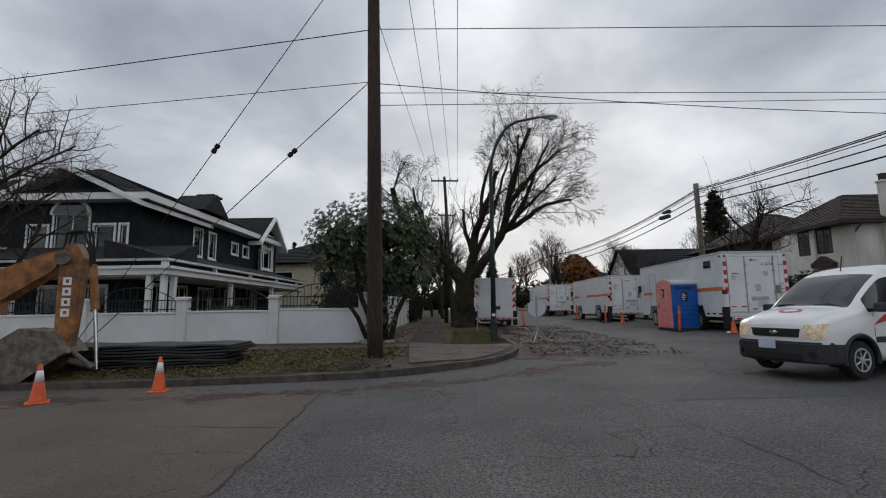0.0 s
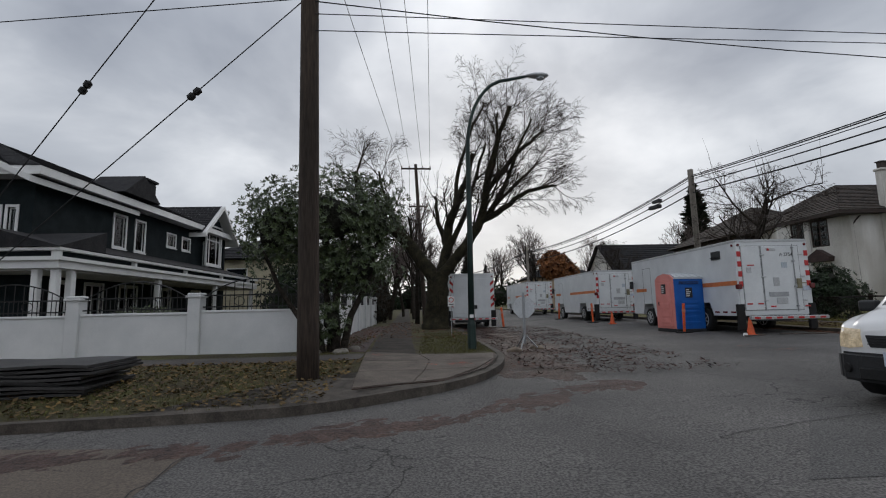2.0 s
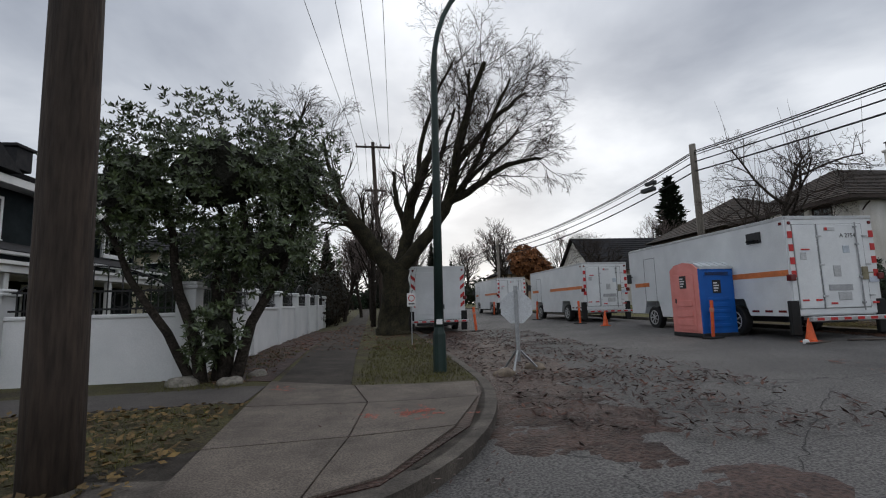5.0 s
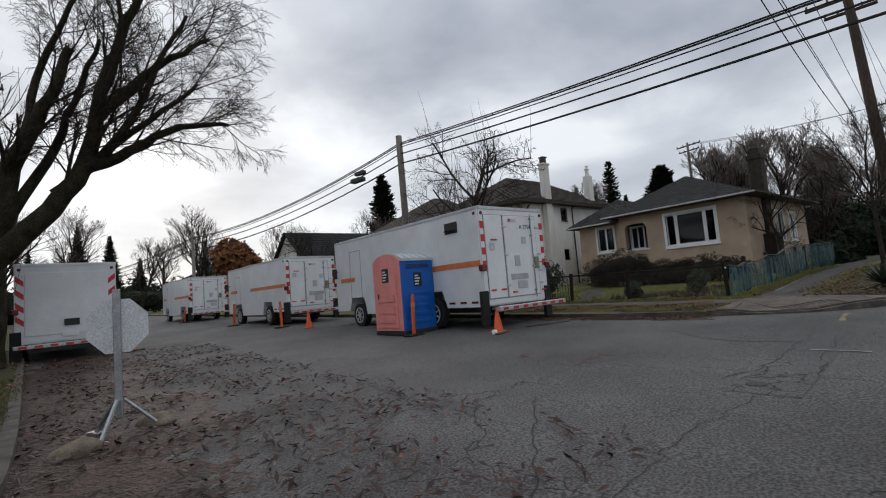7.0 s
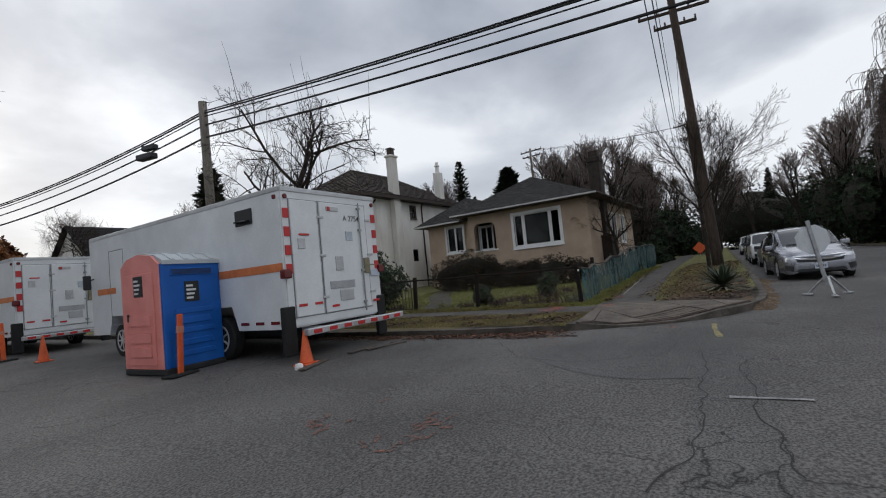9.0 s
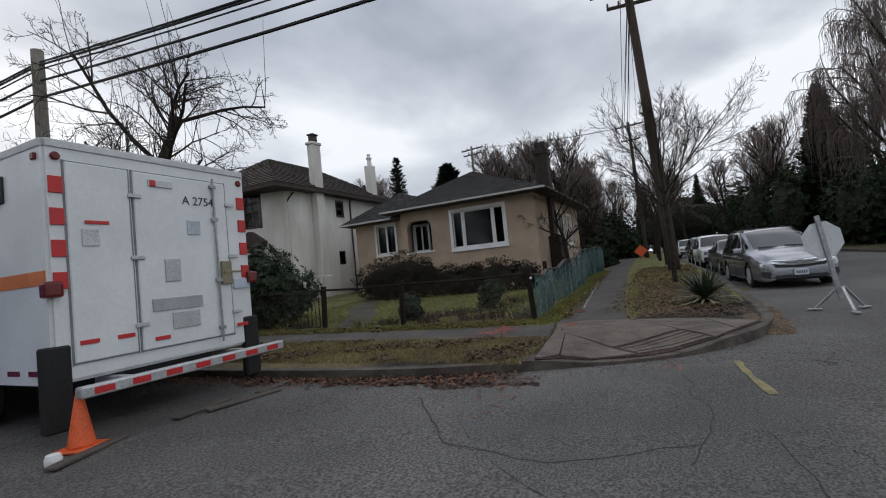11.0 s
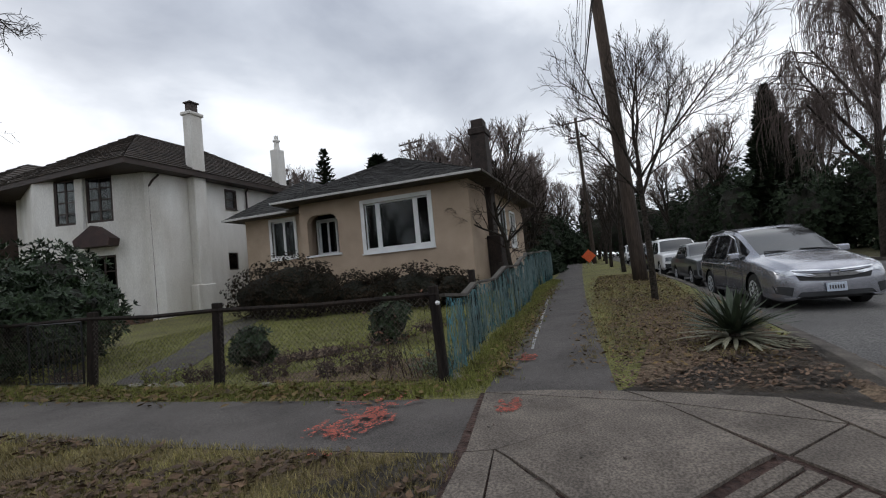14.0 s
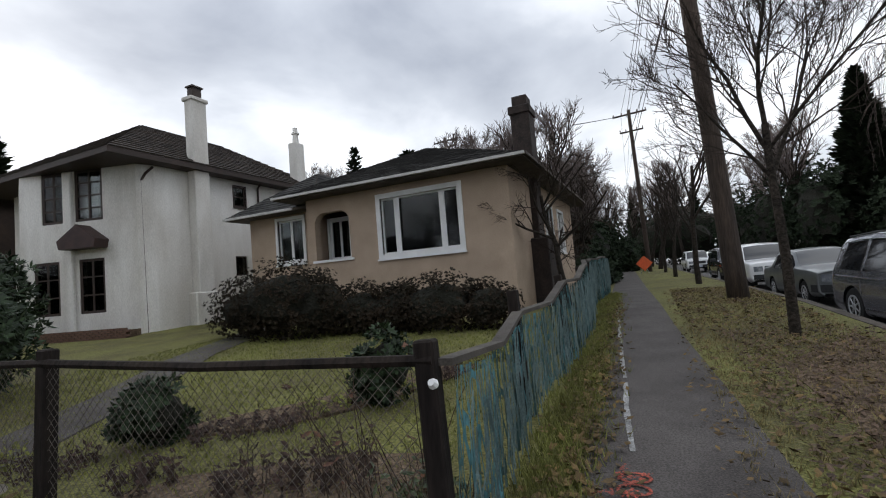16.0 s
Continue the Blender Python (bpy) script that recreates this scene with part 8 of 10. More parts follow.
SUV = [(2.16, 0.84, 0.42, 0.90, 0.72, 0.96, 0.03), (2.08, 0.89, 0.36, 0.98, 0.80, 1.04, 0.03), (1.6, 0.92, 0.32, 1.04, 0.83, 1.10, 0.03), (0.98, 0.925, 0.32, 1.08, 0.84, 1.14, 0.04), (0.72, 0.925, 0.32, 1.08, 0.80, 1.42, 0.07), (0.45, 0.925, 0.32, 1.08, 0.76, 1.66, 0.09), (-0.2, 0.925, 0.32, 1.08, 0.75, 1.74, 0.12), (-0.3, 0.925, 0.32, 1.08, 0.75, 1.75, 0.12),
       (-1.1, 0.925, 0.32, 1.08, 0.75, 1.77, 0.12), (-1.2, 0.925, 0.32, 1.08, 0.75, 1.77, 0.12), (-1.95, 0.92, 0.34, 1.08, 0.74, 1.73, 0.12), (-2.08, 0.91, 0.36, 1.07, 0.73, 1.6, 0.12), (-2.18, 0.87, 0.44, 1.0, 0.70, 1.06, 0.05)]
OLD_GREY = mat("dull_grey_green_car_paint", (0.17, 0.18, 0.18), (0.12, 0.13, 0.13), rough=0.35, metal=0.3, bump=0, grain=0.03, coat=0.5)


def parked(x, y, rz, kind, paint, label):
    if kind == "saloon":
        c, lay_ = car(on(x, y, 0, rz), SEDAN, paint, label, (-1.35, 1.42), 0.32, (3, 5), (9, 10), ((3.4, 6), (7, 8)), mirror=(0.55, 0.84, 1.02, DARK_PLASTIC))
        lay_("grille", [(-0.36, 0.80), (0.36, 0.80)], [(-0.36, 0.62), (0.36, 0.62)], DARK_PLASTIC, 0.012, 8)
        lay_("headlamp", [(0.42, 0.80), (0.74, 0.80)], [(0.42, 0.63), (0.74, 0.63)], HEADLAMP, 0.012, 5, 3, True)
        xf, zb = 2.40, 0.47
    else:
        c, lay_ = car(on(x, y, 0, rz), SUV, paint, label, (-1.3, 1.35), 0.37, (3, 5), (11, 12), ((3.3, 6), (7, 8), (9, 10)), mirror=(0.78, 0.9, 1.15, DARK_PLASTIC))
        lay_("grille", [(-0.42, 0.90), (0.42, 0.90)], [(-0.42, 0.70), (0.42, 0.70)], DARK_PLASTIC, 0.012, 8)
        lay_("headlamp", [(0.48, 0.90), (0.76, 0.90)], [(0.48, 0.72), (0.76, 0.72)], HEADLAMP, 0.012, 5, 3, True)
        xf, zb = 2.2, 0.52
    b = bmnew(); prism(b, [(xf - 0.35, -0.88), (xf - 0.06, -0.84), (xf + 0.02, -0.6), (xf + 0.04, 0), (xf + 0.02, 0.6), (xf - 0.06, 0.84), (xf - 0.35, 0.88)], zb - 0.09, zb + 0.09, "z"); part("bumper", b, DARK_PLASTIC, c)
    b = bmnew(); box(b, -0.01, 0.01, -0.15, 0.15, -0.075, 0.075, 0.004, m=pose(xf + 0.055, 0, zb)); part("number_plate", b, PLATE, c)
    return c


parked(32.7, 11.15, 182.5, "saloon", OLD_GREY, "old square grey-green saloon parked in line")
parked(38.4, 11.5, 182.5, "box", CAR_WHITE, "white boxy off-road car parked in line")
parked(44.0, 11.7, 182.5, "box", CAR_BLACK, "black boxy car parked further along the line")
parked(60, 12.2, 182.5, "box", CAR_WHITE, "white car parked far along the side street")
parked(6.2, 62, 272, "box", CAR_BLACK, "dark car parked far up the street")
parked(3.6, 66, 272, "saloon", CAR_SILVER, "silver car parked far up the street")
parked(33, 3.4, 5, "saloon", CAR_WHITE, "pale car parked across the side street")

# white delivery van turning in the road
VAN = [(2.15, 0.64, 0.34, 0.80, 0.50, 0.89, 0.04), (2.08, 0.79, 0.30, 0.90, 0.62, 0.98, 0.05), (1.92, 0.86, 0.28, 0.98, 0.68, 1.06, 0.05), (1.62, 0.89, 0.28, 1.06, 0.73, 1.14, 0.05), (1.30, 0.895, 0.28, 1.10, 0.77, 1.21, 0.05), (1.0, 0.895, 0.28, 1.12, 0.75, 1.44, 0.06), (0.72, 0.895, 0.28, 1.13, 0.735, 1.65, 0.07), (0.46, 0.895, 0.28, 1.13, 0.72, 1.80, 0.09),
       (0.15, 0.895, 0.28, 1.13, 0.725, 1.93, 0.18), (-0.30, 0.895, 0.28, 1.13, 0.73, 1.99, 0.24), (-1.2, 0.895, 0.28, 1.13, 0.73, 2.01, 0.24), (-2.0, 0.89, 0.30, 1.13, 0.73, 2.0, 0.24), (-2.12, 0.87, 0.36, 1.12, 0.71, 1.95, 0.24)]
van, lay = car(on(7.92, 9.43, 0, 197.5), VAN, CAR_WHITE, "white delivery van with lit headlamps turning in the road", (-1.4, 1.38), 0.32, (4, 7), (20, 21), ((4.7, 9),), name="van", group="", mirror=(0.95, 0.9, 1.2, DARK_PLASTIC))
lay("headlamp", [(0.52, 0.91), (0.66, 0.92), (0.82, 0.93)], [(0.50, 0.69), (0.66, 0.67), (0.82, 0.68)], AMBER, 0.012, 8, 4, True)
lay("grille", [(-0.46, 0.84), (0.46, 0.84)], [(-0.42, 0.69), (0.42, 0.69)], DARK_PLASTIC, 0.012, 12)
for z in (0.80, 0.765, 0.73):
    lay("grille_slat", [(-0.44, z + 0.008), (0.44, z + 0.008)], [(-0.44, z - 0.008), (0.44, z - 0.008)], IRON, 0.022, 12, 1)
b = bmnew(); lathe(b, [(0.08, 0), (0.08, 0.012), (0.001, 0.016)], 16, pose(2.175, 0, 0.77, 0, 90, 0) @ Matrix.Diagonal((0.45, 1, 1, 1))); part("badge", b, CHROME, van)
b = bmnew(); prism(b, [(1.72, -0.905), (2.0, -0.885), (2.16, -0.76), (2.25, -0.5), (2.28, 0.0), (2.25, 0.5), (2.16, 0.76), (2.0, 0.885), (1.72, 0.905)], 0.26, 0.62, "z"); bmesh.ops.bevel(b, geom=b.edges[:], offset=0.035, segments=3, affect="EDGES")
bp_ = part("bumper", b, DARK_PLASTIC, van)
b = bmnew(); box(b, -0.02, 0.02, -0.5, 0.5, 0.30, 0.44, 0.012, m=pose(2.275, 0, 0)); part("intake", b, RUBBER, bp_)
for s in (-1, 1):
    b = bmnew(); lathe(b, [(0.06, 0), (0.06, 0.03), (0.04, 0.035)], 12, pose(2.19, s * 0.66, 0.42, 0, 90, 28 * s)); part("fog_lamp", b, RUBBER, bp_)
b = bmnew(); box(b, -0.01, 0.01, -0.16, 0.16, -0.085, 0.085, 0.004, m=pose(2.295, -0.06, 0.57)); part("number_plate", b, PLATE, van)
for s in (-1, 1):
    for xw in (1.38, -1.4):
        b = bmnew(); tube(b, [(xw + 0.405 * math.cos(radians(q)), s * 0.882, 0.33 + 0.405 * math.sin(radians(q))) for q in range(-12, 193, 12)], 0.038, 8); part("arch_cladding", b, DARK_PLASTIC, van)
    b = bmnew(); prism(b, [(1.02, 0.90), (0.7, 1.08), (-0.15, 0.98), (-0.6, 1.05), (0.6, 0.99)], s * 0.893 - 0.004, s * 0.893 + 0.006, "y"); part("side_stripe", b, RED_TAPE, van, "red flash along the door")
    b = bmnew(); box(b, 0.1, 1.0, s * 0.895 - 0.012, s * 0.895 + 0.012, 0.60, 0.70, 0.006); part("rubbing_strip", b, DARK_PLASTIC, van)
side_line(van, [(1.0, 0.38), (1.02, 0.8), (0.98, 1.08)], [0.885, 0.897, 0.86], SEAM, "door_gap")
side_line(van, [(-0.3, 0.38), (-0.3, 0.8), (-0.3, 1.1)], [0.885, 0.897, 0.86], SEAM, "door_gap")
for r_, mm, z_, nm in ((0.21, RED_TAPE, 1.129, "red oval emblem"), (0.13, WHITE, 1.133, "white centre of the emblem")):
    b = bmnew(); lathe(b, [(r_, -0.02), (r_, 0.004), (0.001, 0.006)], 24, pose(1.72, 0, z_ + 0.018, 0, 15, 0) @ Matrix.Diagonal((0.55, 1, 1, 1))); part("bonnet_emblem", b, mm, van, nm)
b = bmnew(); tube(b, [(0.3, 0, 1.9), (0.22, 0, 2.2)], 0.01, 6); part("aerial", b, RUBBER, van)
for y0, y1 in ((0.66, 0.1), (-0.02, -0.6)):
    b = bmnew(); tube(b, [(1.32, y0, 1.19), (1.24, (y0 + y1) / 2, 1.265), (1.26, y1, 1.255)], 0.012, 6); part("wiper", b, RUBBER, van)


# ---- digger arm, stacked mats ----


def digger():
    d = thing("excavator_arm", on(-8.9, 10.7, 0.0, 8), "worn orange digger arm with its muddy bucket on the kerb", "excavator")
    DO = mat("worn_orange_paint", (0.40, 0.165, 0.045), (0.10, 0.05, 0.027), rough=0.6, scale=4, bump=0.4, fine=30, grain=0.3)
    MB = mat("muddy_steel", (0.20, 0.17, 0.14), (0.08, 0.065, 0.055), rough=0.85, scale=5, bump=0.6, fine=25)
    b = bmnew(); prism(b, [(-0.2, 0.75), (0.12, 0.7), (0.17, 1.2), (0.3, 2.9), (0.1, 3.25), (-0.12, 3.2), (-0.24, 2.9), (-0.22, 1.4)], -0.14, 0.14, "y"); bmesh.ops.bevel(b, geom=b.edges[:], offset=0.02, segments=1, affect="EDGES")
    st = part("stick", b, DO, d)
    b = bmnew(); prism(b, [(-0.05, 3.1), (-0.3, 2.6), (-1.3, 1.95), (-3.4, 1.35), (-4.6, 0.7), (-4.8, 1.3), (-3.4, 2.15), (-1.6, 2.55), (-0.5, 3.0)], -0.2, -0.142, "y"); prism(b, [(-0.05, 3.1), (-0.3, 2.6), (-1.3, 1.95), (-3.4, 1.35), (-4.6, 0.7), (-4.8, 1.3), (-3.4, 2.15), (-1.6, 2.55), (-0.5, 3.0)], 0.142, 0.2, "y")
    box(b, -3.4, -1.4, -0.14, 0.14, 1.6, 2.1)
    part("boom", b, DO, d)
    b = bmnew(); lathe(b, [(0.17, -0.26), (0.17, 0.26)], 16, pose(-0.1, 0, 2.9, 90, 0, 0)); part("pin", b, MB, d)
    b = bmnew(); lathe(b, [(0.12, -0.24), (0.12, 0.24)], 14, pose(0.0, 0, 0.85, 90, 0, 0)); part("pin", b, MB, d)
    b = bmnew(); tube(b, [(0.42, 0, 2.75), (0.55, 0, 1.7)], 0.085, 10); cy = part("cylinder", b, DO, d)
    b = bmnew(); tube(b, [(0.55, 0, 1.72), (0.68, 0, 0.35)], 0.042, 10); part("rod", b, CHROME, cy)
    b = bmnew(); tube(b, [(0.68, 0, 0.4), (0.1, 0, 0.55)], 0.07, 8); tube(b, [(0.68, -0.16, 0.4), (0.2, -0.16, 0.8)], 0.05, 8); part("linkage", b, MB, d)
    for i in range(3):
        b = bmnew(); tube(b, [(-0.2 + 0.06 * i, 0.08 * i - 0.08, 3.05), (-0.15 + 0.05 * i, 0.08 * i - 0.08, 3.5), (0.2 + 0.05 * i, 0.08 * i - 0.08, 3.55), (0.38, 0.08 * i - 0.08, 3.1), (0.42, 0.08 * i - 0.08, 2.7)], 0.028, 7); part("hose", b, RUBBER, d)
    # bucket: curved shell with side plates
    prof = [(0.25, 0.75), (-0.15, 1.22), (-0.75, 1.3), (-1.2, 1.0), (-1.38, 0.5), (-1.2, 0.1), (-0.75, 0.0)]
    inn = [(0.15, 0.7), (-0.2, 1.1), (-0.72, 1.18), (-1.1, 0.93), (-1.26, 0.5), (-1.12, 0.18), (-0.75, 0.06)]
    b = bmnew(); prism(b, prof + inn[::-1], -0.42, 0.42, "y"); bk = part("bucket", b, MB, d, "mud-caked steel bucket")
    for s in (-0.42, 0.40):
        b = bmnew(); prism(b, inn, s, s + 0.025, "y"); part("side_plate", b, MB, bk)
    for i in range(4):
        b = bmnew(); prism(b, [(-0.8, -0.0), (-0.55, 0.02), (-0.8, 0.07)], -0.38 + i * 0.23, -0.28 + i * 0.23, "y"); part("tooth", b, STEEL, bk)
    # maker's mark as plain shapes
    for i in range(4):
        b = bmnew(); ring(b, -0.1, 0.08, 1.55 + i * 0.24, 1.73 + i * 0.24, 0.05, -0.152, -0.142)
        part("decal", b, WHITE, st)


digger()
rnd_s = random.Random(3)
b0 = thing("mat_stack", on(-7.75, 12.1, 0.28, 4), "stack of black ground-protection mats on the grass", "mat stack")
for i in range(8):
    b = bmnew(); ox, oy = rnd_s.uniform(-0.14, 0.14), rnd_s.uniform(-0.08, 0.08)
    n = 12
    for k in range(n):
        x0, x1 = -2.3 + ox + 4.5 * k / n, -2.3 + ox + 4.5 * (k + 1) / n
        w0, w1 = [0.015 * math.sin(q * 1.3 + i) for q in (k, k + 1)]
        vs = [b.verts.new(p) for p in ((x0, -0.75 + oy, i * 0.068 + 0.005 + w0), (x1, -0.75 + oy, i * 0.068 + 0.005 + w1), (x1, 0.75 + oy, i * 0.068 + 0.005 + w1), (x0, 0.75 + oy, i * 0.068 + 0.005 + w0))]
        vt = [b.verts.new(v.co + Vector((0, 0, 0.042))) for v in vs]
        b.faces.new(vs[::-1]); b.faces.new(vt)
        for q in range(4):
            b.faces.new((vs[q], vs[(q + 1) % 4], vt[(q + 1) % 4], vt[q]))
    bmesh.ops.remove_doubles(b, verts=b.verts[:], dist=0.0005)
    part("mat", b, mat("dirty_black_mat", (0.05, 0.048, 0.047), (0.022, 0.021, 0.021), rough=0.55, scale=2, bump=0.4, fine=30), b0)


# ---- spiky plant, diamond sign, small signs, far houses ----
def yucca(x, y):
    z = gz(x, y) + ne_h(x, y)
    t = thing("yucca", pose(x, y, z), "spiky green yucca with pale drooping lower leaves", "plant")
    for pale in (0, 1):
        rnd = random.Random(5 + pale)
        ms = Mesh()
        for k in range(60 if pale else 130):
            a = rnd.uniform(0, 6.283)
            el = rnd.uniform(-0.05, 0.35) if pale else rnd.uniform(0.25, 1.2)
            ln = rnd.uniform(0.5, 0.82)
            d = Vector((math.cos(a) * math.cos(el), math.sin(a) * math.cos(el), math.sin(el)))
            sd = Vector((-math.sin(a), math.cos(a), 0))
            nr = sd.cross(d)
            base = len(ms.v)
            p0 = Vector((rnd.uniform(-0.06, 0.06), rnd.uniform(-0.06, 0.06), 0.08 + 0.06 * (not pale)))
            for u, wd in ((0, 0.022), (0.4, 0.028), (0.75, 0.02), (1, 0.002)):
                q = p0 + d * ln * u - Vector((0, 0, 1)) * (0.18 if pale else 0.06) * u * u
                if q.z < 0.02:
                    q.z = 0.02
                ms.v += [q + sd * wd, q - sd * wd, q - nr * 0.006]
            for r in range(3):
                i = base + r * 3
                ms.f += [(i, i + 2, i + 5, i + 3), (i + 2, i + 1, i + 4, i + 5), (i + 1, i, i + 3, i + 4)]
        fast("dry_leaves" if pale else "leaves", ms.v, ms.f, mat("pale_yucca_leaf", (0.27, 0.255, 0.18), (0.12, 0.12, 0.08), rough=0.7, scale=5, bump=0) if pale else mat("yucca_leaf", (0.06, 0.08, 0.045), (0.03, 0.04, 0.025), rough=0.5, scale=5, bump=0), t)
    st = Mesh(); st.tube([Vector((0, 0, -0.05)), Vector((0, 0, 0.16))], [0.08, 0.06], 8); fast("stem", st.v, st.f, BARK, t)


yucca(20.2, 13.12)
s = thing("roadworks_sign", on(52.6, 16.0, 0.34, -86), "orange diamond roadworks sign on a low stand", "road sign")
b = bmnew(); prism(b, [(0, 0.25), (0.55, 0.8), (0, 1.35), (-0.55, 0.8)], -0.02, 0.0, "y"); part("sign_plate", b, ORANGE, s)
b = bmnew(); tube(b, [(-0.3, 0.1, 0), (0, 0.02, 0.8)], 0.02, 6); tube(b, [(0.3, 0.1, 0), (0, 0.02, 0.8)], 0.02, 6); tube(b, [(0, 0.5, 0), (0, 0.02, 0.8)], 0.02, 6); part("stand", b, STEEL, s)
s = thing("parking_sign", on(1.2, 24.0, 0.2, 5), "small white no-parking sign on a thin steel post", "road sign")
b = bmnew(); box(b, -0.015, 0.015, -0.015, 0.015, -0.1, 1.75); part("post", b, STEEL, s)
b = bmnew(); box(b, -0.15, 0.15, -0.024, -0.016, 1.2, 1.65, 0.004); pp = part("sign_plate", b, WHITE, s)
b = bmnew(); tube(b, [(0.1 * math.cos(a), -0.026, 1.48 + 0.1 * math.sin(a)) for a in [k * math.pi / 10 for k in range(21)]], 0.014, 4); part("symbol", b, RED_TAPE, pp)
b = bmnew(); box(b, -0.1, 0.1, -0.028, -0.025, 1.27, 1.31); part("lettering", b, DARK_PLASTIC, pp)


def plain_house(name, x, y, w, d, h, roof_h, wall, roof, label, rz=0, gable=True, win=()):
    z = gz(x, y) + 0.1
    t = thing(name, pose(x, y, z, 0, 0, rz), label, "house", "background houses")
    b = bmnew(); box(b, -w / 2, w / 2, -d / 2, d / 2, -0.3, h)
    if gable:
        prism(b, [(-w / 2, h), (w / 2, h), (0, h + roof_h)], -d / 2, d / 2, "y")
    part("wall", b, wall, t)
    c = bmnew()
    if gable:
        for s_ in (-1, 1):
            e, p = s_ * (w / 2 + 0.5), h - 0.5 * roof_h / (w / 2)
            courses(c, (e, -d / 2 - 0.4, p), (e, d / 2 + 0.4, p), (0, d / 2 + 0.4, h + roof_h), (0, -d / 2 - 0.4, h + roof_h), 0.4, 0.6, 0.05, lift=0.1)
            tri_ = bmesh.new()
            q = [tri_.verts.new(v) for v in ((e, -d / 2 - 0.4, p + 0.06), (e, d / 2 + 0.4, p + 0.06), (0, d / 2 + 0.4, h + roof_h + 0.06), (0, -d / 2 - 0.4, h + roof_h + 0.06))]
            tri_.faces.new(q); bmesh.ops.solidify(tri_, geom=tri_.faces[:], thickness=0.15); merge(c, tri_)
    else:
        e = [(-w / 2 - 0.5, -d / 2 - 0.5, h), (w / 2 + 0.5, -d / 2 - 0.5, h), (w / 2 + 0.5, d / 2 + 0.5, h), (-w / 2 - 0.5, d / 2 + 0.5, h)]
        k = min(w, d) / 2
        r0, r1 = ((0, -d / 2 + k, h + roof_h), (0, d / 2 - k, h + roof_h)) if d > w else ((-w / 2 + k, 0, h + roof_h), (w / 2 - k, 0, h + roof_h))
        fs = [(e[0], e[1], r0, r0), (e[1], e[2], r1, r0), (e[2], e[3], r1, r1), (e[3], e[0], r0, r1)] if d > w else [(e[0], e[1], r1, r0), (e[1], e[2], r1, r1), (e[2], e[3], r0, r1), (e[3], e[0], r0, r0)]
        for f in fs:
            c.faces.new([c.verts.new(v) for v in (f if f[2] != f[3] else f[:3])])
            courses(c, *f, step=0.4, width=0.6, thick=0.05)
        c.faces.new([c.verts.new((v[0], v[1], v[2] - 0.05)) for v in e][::-1])
    part("roof", c, roof, t)
    for sx, px, pz, ww, hh in win:
        b = bmnew()
        m = pose(-w / 2, px, pz, 0, 0, -90) if sx == "w" else pose(px, -d / 2, pz)
        box(b, -ww / 2 - 0.08, ww / 2 + 0.08, -0.05, 0.02, -0.08, hh + 0.08, m=m)
        wv = part("window", b, WHITE, t)
        b = bmnew(); box(b, -ww / 2, ww / 2, -0.06, -0.052, 0, hh, m=m); part("pane", b, CAR_GLASS, wv)
    return t


plain_house("cottage", 31.5, 46, 11, 10, 6.0, 3.4, BROWN_WALL, TILE_R, "dark brown two-storey house beyond the white house", 0, False, (("w", -2, 3.4, 1.2, 1.4), ("w", 1.5, 3.4, 1.2, 1.4)))
plain_house("cottage", 24.5, 56, 9, 9, 3.8, 3.4, STUCCO_W, ROOF_D, "pale house with steep dark gable up the street", 90, True, (("w", 0, 2.0, 1.5, 1.3), ("w", -3, 2.0, 1.2, 1.3)))
plain_house("cottage", 21, 78, 10, 9, 4.5, 2.6, STUCCO_T, ROOF_D, "distant house with dark hipped roof", 0, False, (("w", 0, 2, 1.4, 1.3), ("w", 2.8, 2, 1.2, 1.3)))
plain_house("cottage", -13.5, 46, 10, 10, 5.4, 2.6, mat("pale_yellow_stucco", (0.55, 0.50, 0.36), (0.45, 0.40, 0.29), rough=0.9), ROOF_D, "pale yellow house beyond the dark villa", 0, False, (("s", 2.5, 3.4, 1.5, 1.2), ("s", -1.5, 3.4, 1.5, 1.2)))
plain_house("cottage", -14, 64, 10, 9, 5, 2.8, BROWN_WALL, ROOF_D, "distant dark house behind trees", 0, False)
plain_house("cottage", 78, -4, 11, 12, 5.2, 3.6, STUCCO_W, BROWN_TRIM, "gabled white house across the side street", 90, True, (("w", 0, 3.6, 1.4, 1.2), ("w", 3, 1.2, 1.4, 1.3)))
plain_house("cottage", 46, 30, 9, 10, 4.4, 2.2, STUCCO_T, ROOF_D, "low house behind the bungalow", 0, False)

# ---- mud, leaves, grass, garden ----


